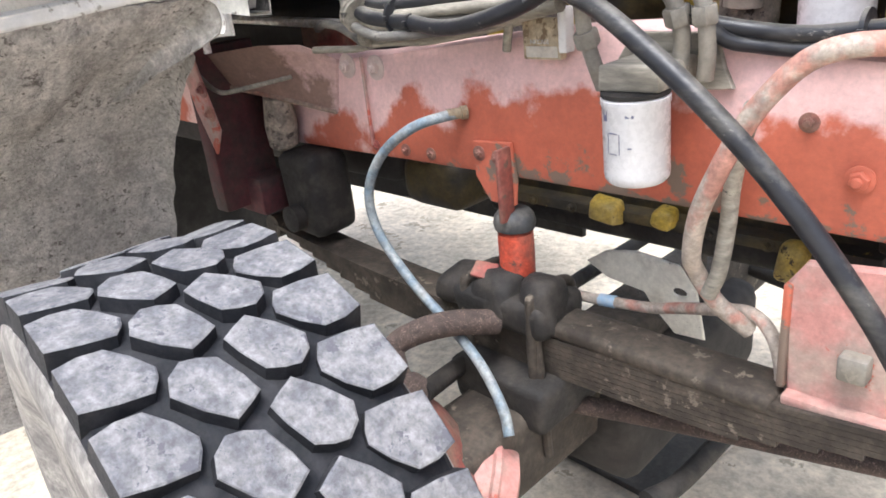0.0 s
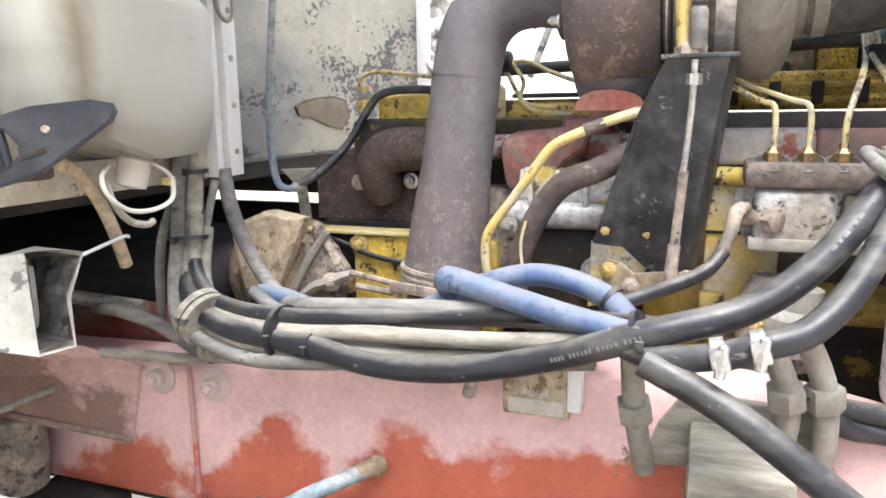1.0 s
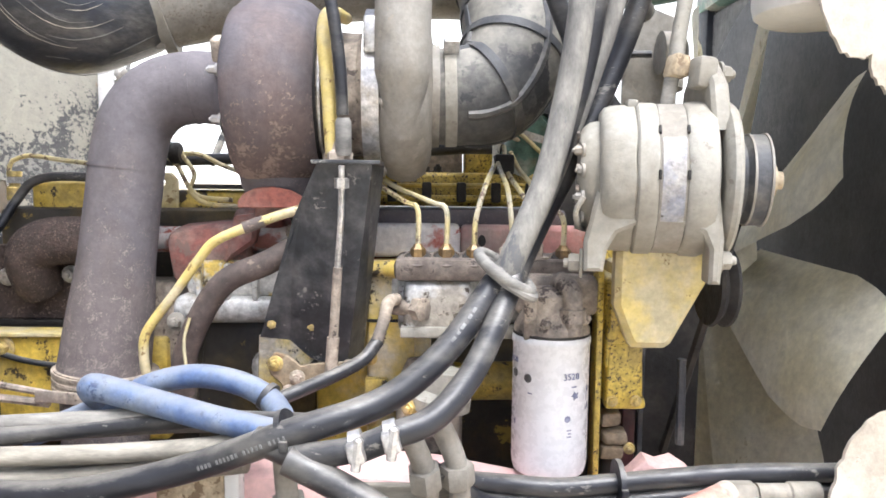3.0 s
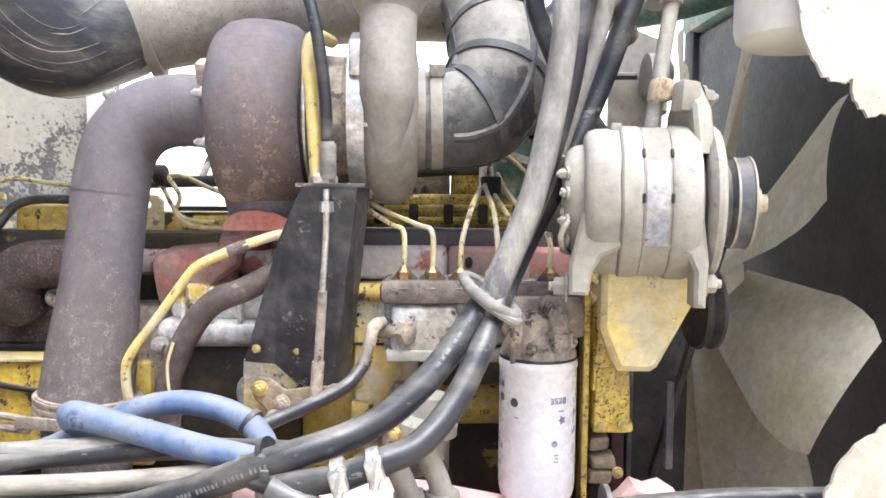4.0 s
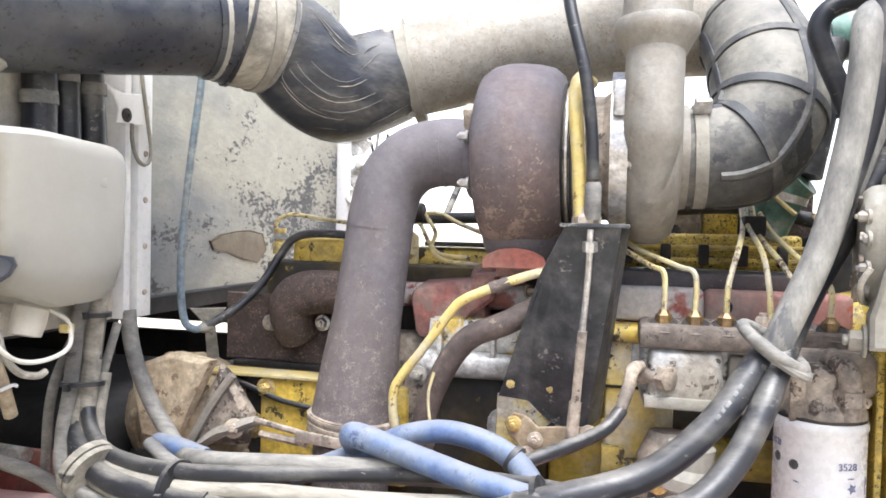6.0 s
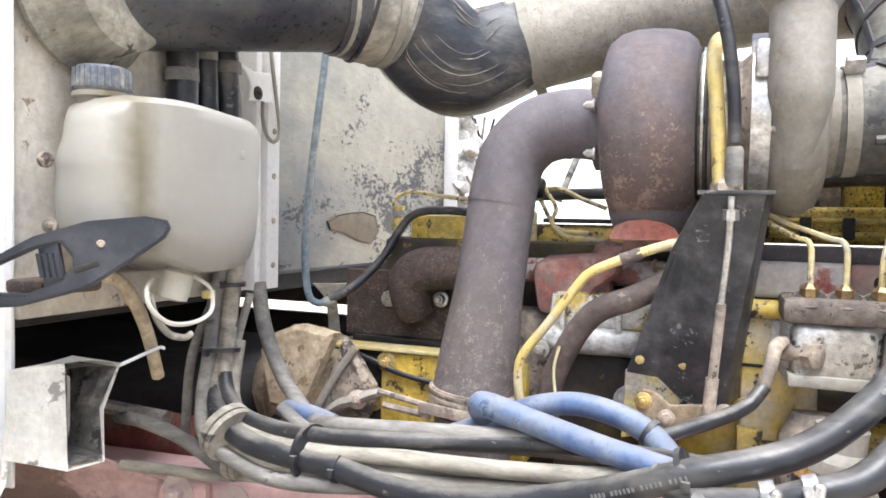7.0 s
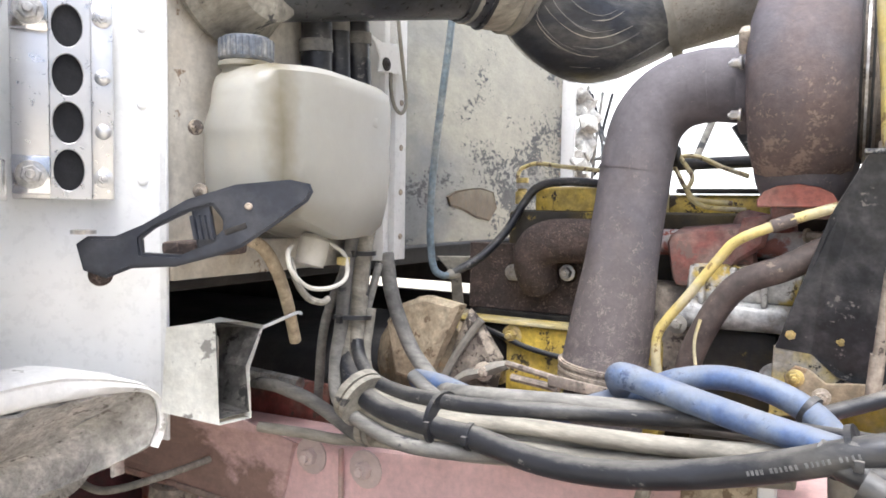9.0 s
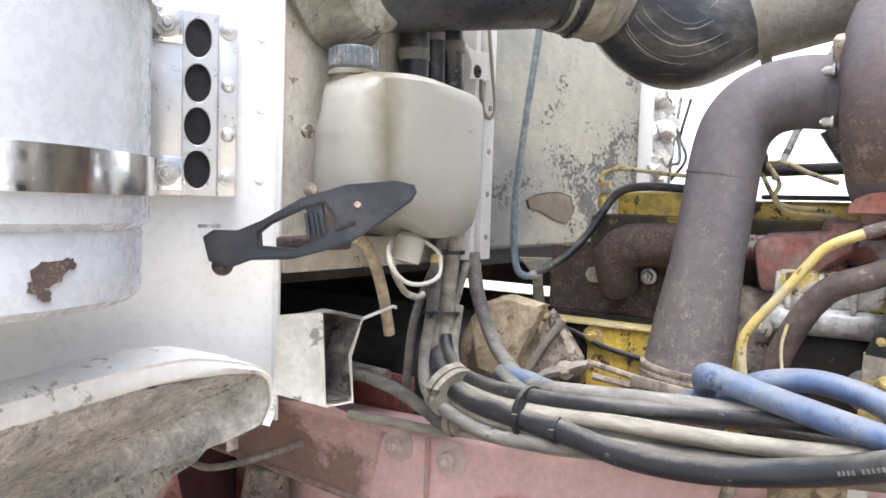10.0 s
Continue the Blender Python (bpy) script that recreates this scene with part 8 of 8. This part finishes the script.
part("beam_pad", roughen(boxed((0.31, -0.12, 0.30), (0.56, 0.08, 0.40), 0.02, segments=3), 0.008, 12), grease, axle)
part("drum", roughen(lathe([(0.06, 0), (0.17, 0.004), (0.185, 0.02), (0.185, 0.10), (0.16, 0.12), (0.06, 0.12)], frame_to((0.36, -0.44, 0.27), (0.08, 1, 0)), 40), 0.003, 14), grease, axle)
# drop centre and sway bar added, oversized and dark, to fill the shaded cavity
part("drop_centre", roughen(boxed((0.33, 0.12, 0.02), (0.60, 0.80, 0.28), 0.05, segments=3), 0.01, 8), underside, axle)
part("sway_bar", tube([(0.74, -0.05, 0.20), (0.76, 0.1, 0.19), (0.76, 0.7, 0.19), (0.74, 0.9, 0.2), (0.5, 0.9, 0.26)], 0.02, 12), grease, axle)
part("kingpin_housing", roughen(lathe([(0.05, 0), (0.06, 0.02), (0.06, 0.24), (0.045, 0.26)], pose(0.42, -0.40, 0.16), 24), 0.004, 16), grease, axle)
part("steering_arm", tube([(0.42, -0.08, 0.50), (0.38, -0.17, 0.525), (0.335, -0.23, 0.515), (0.318, -0.265, 0.495), (0.340, -0.28, 0.462), (0.365, -0.285, 0.44)], [0.026, 0.026, 0.024, 0.022, 0.02], 14), rust, axle, "rust-brown curved steering arm")
part("ball_joint", roughen(lathe([(0.02, 0), (0.034, 0.008), (0.036, 0.03), (0.028, 0.05), (0.012, 0.055)], frame_to((0.375, -0.265, 0.415), (0.1, -0.75, 0.6)), 22), 0.003, 30), rust, axle)
part("ball_nut", bolt((0.381, -0.306, 0.447), (0.1, -0.75, 0.6), 0.012, 0.012, 1.3), rust, axle)
part("brake_spider", roughen(lathe([(0.03, 0), (0.11, 0.005), (0.12, 0.02), (0.115, 0.035), (0.07, 0.05), (0.03, 0.055)], frame_to((0.45, -0.30, 0.31), (0.55, 0.55, 0.45)), 28), 0.006, 16), red_dull, axle, "red painted brake backing plate")
part("brake_chamber", roughen(lathe([(0.03, 0), (0.075, 0.004), (0.08, 0.02), (0.08, 0.05), (0.088, 0.055), (0.088, 0.065), (0.08, 0.07), (0.07, 0.10), (0.03, 0.11)], frame_to((0.465, -0.265, 0.25), (0.6, 0.5, -0.2)), 30), 0.003, 16), pink_paint, axle, "pink and grey brake chamber")
part("tie_rod", tube([(0.40, -0.28, 0.43), (0.30, 0.0, 0.36), (0.24, 0.3, 0.33), (0.24, 0.9, 0.33)], 0.02, 12), grease, axle)
part("drag_link", tube([(0.50, 0.0, 0.30), (0.72, 0.06, 0.31), (1.1, 0.1, 0.36)], 0.02, 12), rust, axle)
part("hanging_rod", tube([(0.505, -0.062, 0.50), (0.52, -0.07, 0.36), (0.53, -0.075, 0.22)], 0.010, 8), spring_steel, axle)
sheet = thing("torn_guard", "pale peeling sheet guard with a torn hole below the engine", "guard", (0.58, 0.3, 0.4))
part("sheet", roughen(plate([(0.386, 0.489), (0.44, 0.53), (0.52, 0.54), (0.622, 0.53), (0.66, 0.47), (0.676, 0.355), (0.60, 0.35), (0.55, 0.40), (0.528, 0.44), (0.44, 0.452)], 0.008, Matrix.Translation((0, 0.30, 0.44)) @ pose(0, 0, 0, 6, 0, 0) @ Matrix.Translation((0, -0.30, -0.44)) @ Matrix(((1, 0, 0, 0), (0, 0, -1, 0.30), (0, 1, 0, 0), (0, 0, 0, 1))), 0.002, holes=[(0.617, 0.462, 0.017, 0.012)]), 0.008, 12), chipped_white, sheet)
part("stay", boxed((0.64, 0.29, 0.52), (0.665, 0.32, 0.60), 0.004), grease, sheet)
xm = thing("crossmember", "dark crossmember under the front of the engine", "crossmember", (0.8, 0.4, 0.45))
part("beam", roughen(boxed((0.62, 0.42, 0.53), (0.74, 0.80, 0.60), 0.02), 0.004, 10), grease, xm)
part("beam", roughen(boxed((1.0, 0.0, 0.50), (1.14, 0.86, 0.62), 0.02), 0.004, 10), grease, xm)

# added sheet: black for the shadow under the truck, pale strip for bright ground
tray = thing("dark_ground_sheet", "black sheet added on the ground for the dark under the truck, with a pale strip", "tray", (0.4, 0.6, -0.28))
part("pan", roughen(plate([(0.05, 0.66), (0.12, 0.42), (0.50, 0.40), (0.542, 0.805), (0.09, 0.70)], 0.02, pose(0, 0, -0.270), 0.004), 0.002, 20), grease, tray)
part("rim", plate([(0.505, 0.40), (0.524, 0.40), (0.566, 0.805), (0.546, 0.805)], 0.028, pose(0, 0, -0.272), 0.003), cream_paint, tray, "pale strip for the bright ground edge")

# ---- front wheel, turned out to the right ----
STEER = -4.44
wheel = new("truck_wheel")
WHC = Vector((0.304, -0.660, 0.270))
wheel.location = WHC
wheel.rotation_euler = (0, 0, radians(STEER))
tagged(wheel, "wide block-tread truck tyre on its rim, turned outwards and dusty", "wheel")


def wheel_part(name, bm, material, local, parent=None, label=""):
    me = bpy.data.meshes.new(name)
    bmesh.ops.recalc_face_normals(bm, faces=bm.faces)
    bm.to_mesh(me)
    bm.free()
    me.materials.append(material)
    for p in me.polygons:
        p.use_smooth = True
    me.set_sharp_from_angle(angle=radians(35))
    ob = new(name, me)
    ob.parent = parent or wheel
    ob.matrix_basis = local
    return tagged(ob, label) if label else ob


spin = pose(0, 0, 0, -90, 0, 0)
tyre = wheel_part("tyre", lathe([(0.29, -0.13), (0.33, -0.16), (0.40, -0.19), (0.46, -0.192), (0.495, -0.188), (0.512, -0.182), (0.522, -0.172), (0.532, -0.09), (0.536, 0.0), (0.532, 0.09), (0.522, 0.172), (0.512, 0.182), (0.495, 0.188), (0.46, 0.192), (0.40, 0.19), (0.33, 0.16), (0.29, 0.13)], pose(0, 0, 0), 96), tyre_rubber, spin)
wheel_part("sidewall_band", lathe([(0.35, 0.172), (0.40, 0.194), (0.46, 0.196), (0.495, 0.192), (0.508, 0.186), (0.506, 0.175), (0.35, 0.15)], pose(0, 0, 0), 96), sidewall_rubber, spin, label="dusty pale sidewall")
wheel_part("sidewall_band", lathe([(0.35, -0.15), (0.506, -0.175), (0.508, -0.186), (0.495, -0.192), (0.46, -0.196), (0.40, -0.194), (0.35, -0.172)], pose(0, 0, 0), 96), sidewall_rubber, spin, label="dusty pale sidewall")
wheel_part("rim", lathe([(0.10, 0.06), (0.20, 0.05), (0.24, 0.09), (0.275, 0.15), (0.295, 0.17), (0.295, 0.16), (0.27, -0.16), (0.285, -0.17), (0.24, -0.1), (0.10, -0.08)], pose(0, 0, 0), 64), alloy, spin)


def tread_mesh(shape, lo, hi):
    """One tread block, standing 16 mm proud: shape is in (around, across)."""
    bm = bmesh.new()
    shape = [(x * 1.06, y * 1.06) for x, y in shape]
    base = [bm.verts.new((x * 1.04, y * 1.02, lo)) for x, y in shape]
    top = [bm.verts.new((x, y, hi - 0.18 * y * y)) for x, y in shape]
    inset = [bm.verts.new((x * 0.93, y * 0.95, hi + 0.002 - 0.18 * y * y)) for x, y in shape]
    n = len(shape)
    for a, b in ((base, top), (top, inset)):
        for j in range(n):
            bm.faces.new((a[j], a[(j + 1) % n], b[(j + 1) % n], b[j]))
    bm.faces.new(inset)
    bmesh.ops.recalc_face_normals(bm, faces=bm.faces)
    me = bpy.data.meshes.new("tread_block")
    bm.to_mesh(me)
    bm.free()
    me.materials.append(tread_rubber)
    me.materials.append(tyre_rubber)
    # block sides take the darker rubber, which puts the groove shade into the colour
    for p in me.polygons:
        if abs(p.normal.z) < 0.5:
            p.material_index = 1
    return me


mid_shape = [(-0.047, -0.004), (-0.020, 0.022), (0.013, 0.044), (0.036, 0.036), (0.050, 0.017), (0.046, -0.002), (0.036, -0.022), (0.0, -0.036), (-0.026, -0.042), (-0.036, -0.026)]
out_shape = [(-0.043, -0.030), (-0.040, 0.008), (-0.032, 0.046), (0.040, 0.048), (0.047, 0.020), (0.045, -0.008), (0.020, -0.030), (-0.008, -0.046), (-0.024, -0.042)]
mid_a, mid_b = tread_mesh(mid_shape, 0.520, 0.5555), tread_mesh([(-x, -y) for x, y in mid_shape], 0.520, 0.5555)
out_a, out_b = tread_mesh(out_shape, 0.500, 0.5475), tread_mesh([(-x, -y) for x, y in out_shape], 0.500, 0.5475)
ROWS_AROUND = 31
for k in range(ROWS_AROUND):
    step = 360 / ROWS_AROUND
    for me, y, off, tilt in ((out_b, -0.1305, 0.806, 1), (mid_b, -0.0435, 0.517, 0), (mid_a, 0.0435, 0.227, 0), (out_a, 0.1305, 0.911, -1)):
        ob = new("tread_block", me)
        ob.parent = tyre
        ob.matrix_parent_inverse = spin.inverted()
        ob.matrix_basis = pose(0, 0, 0, 0, (k + off) * step, 0) @ pose(0, y, 0.546, -4 * tilt, 0, 0) @ pose(0, 0, -0.546)
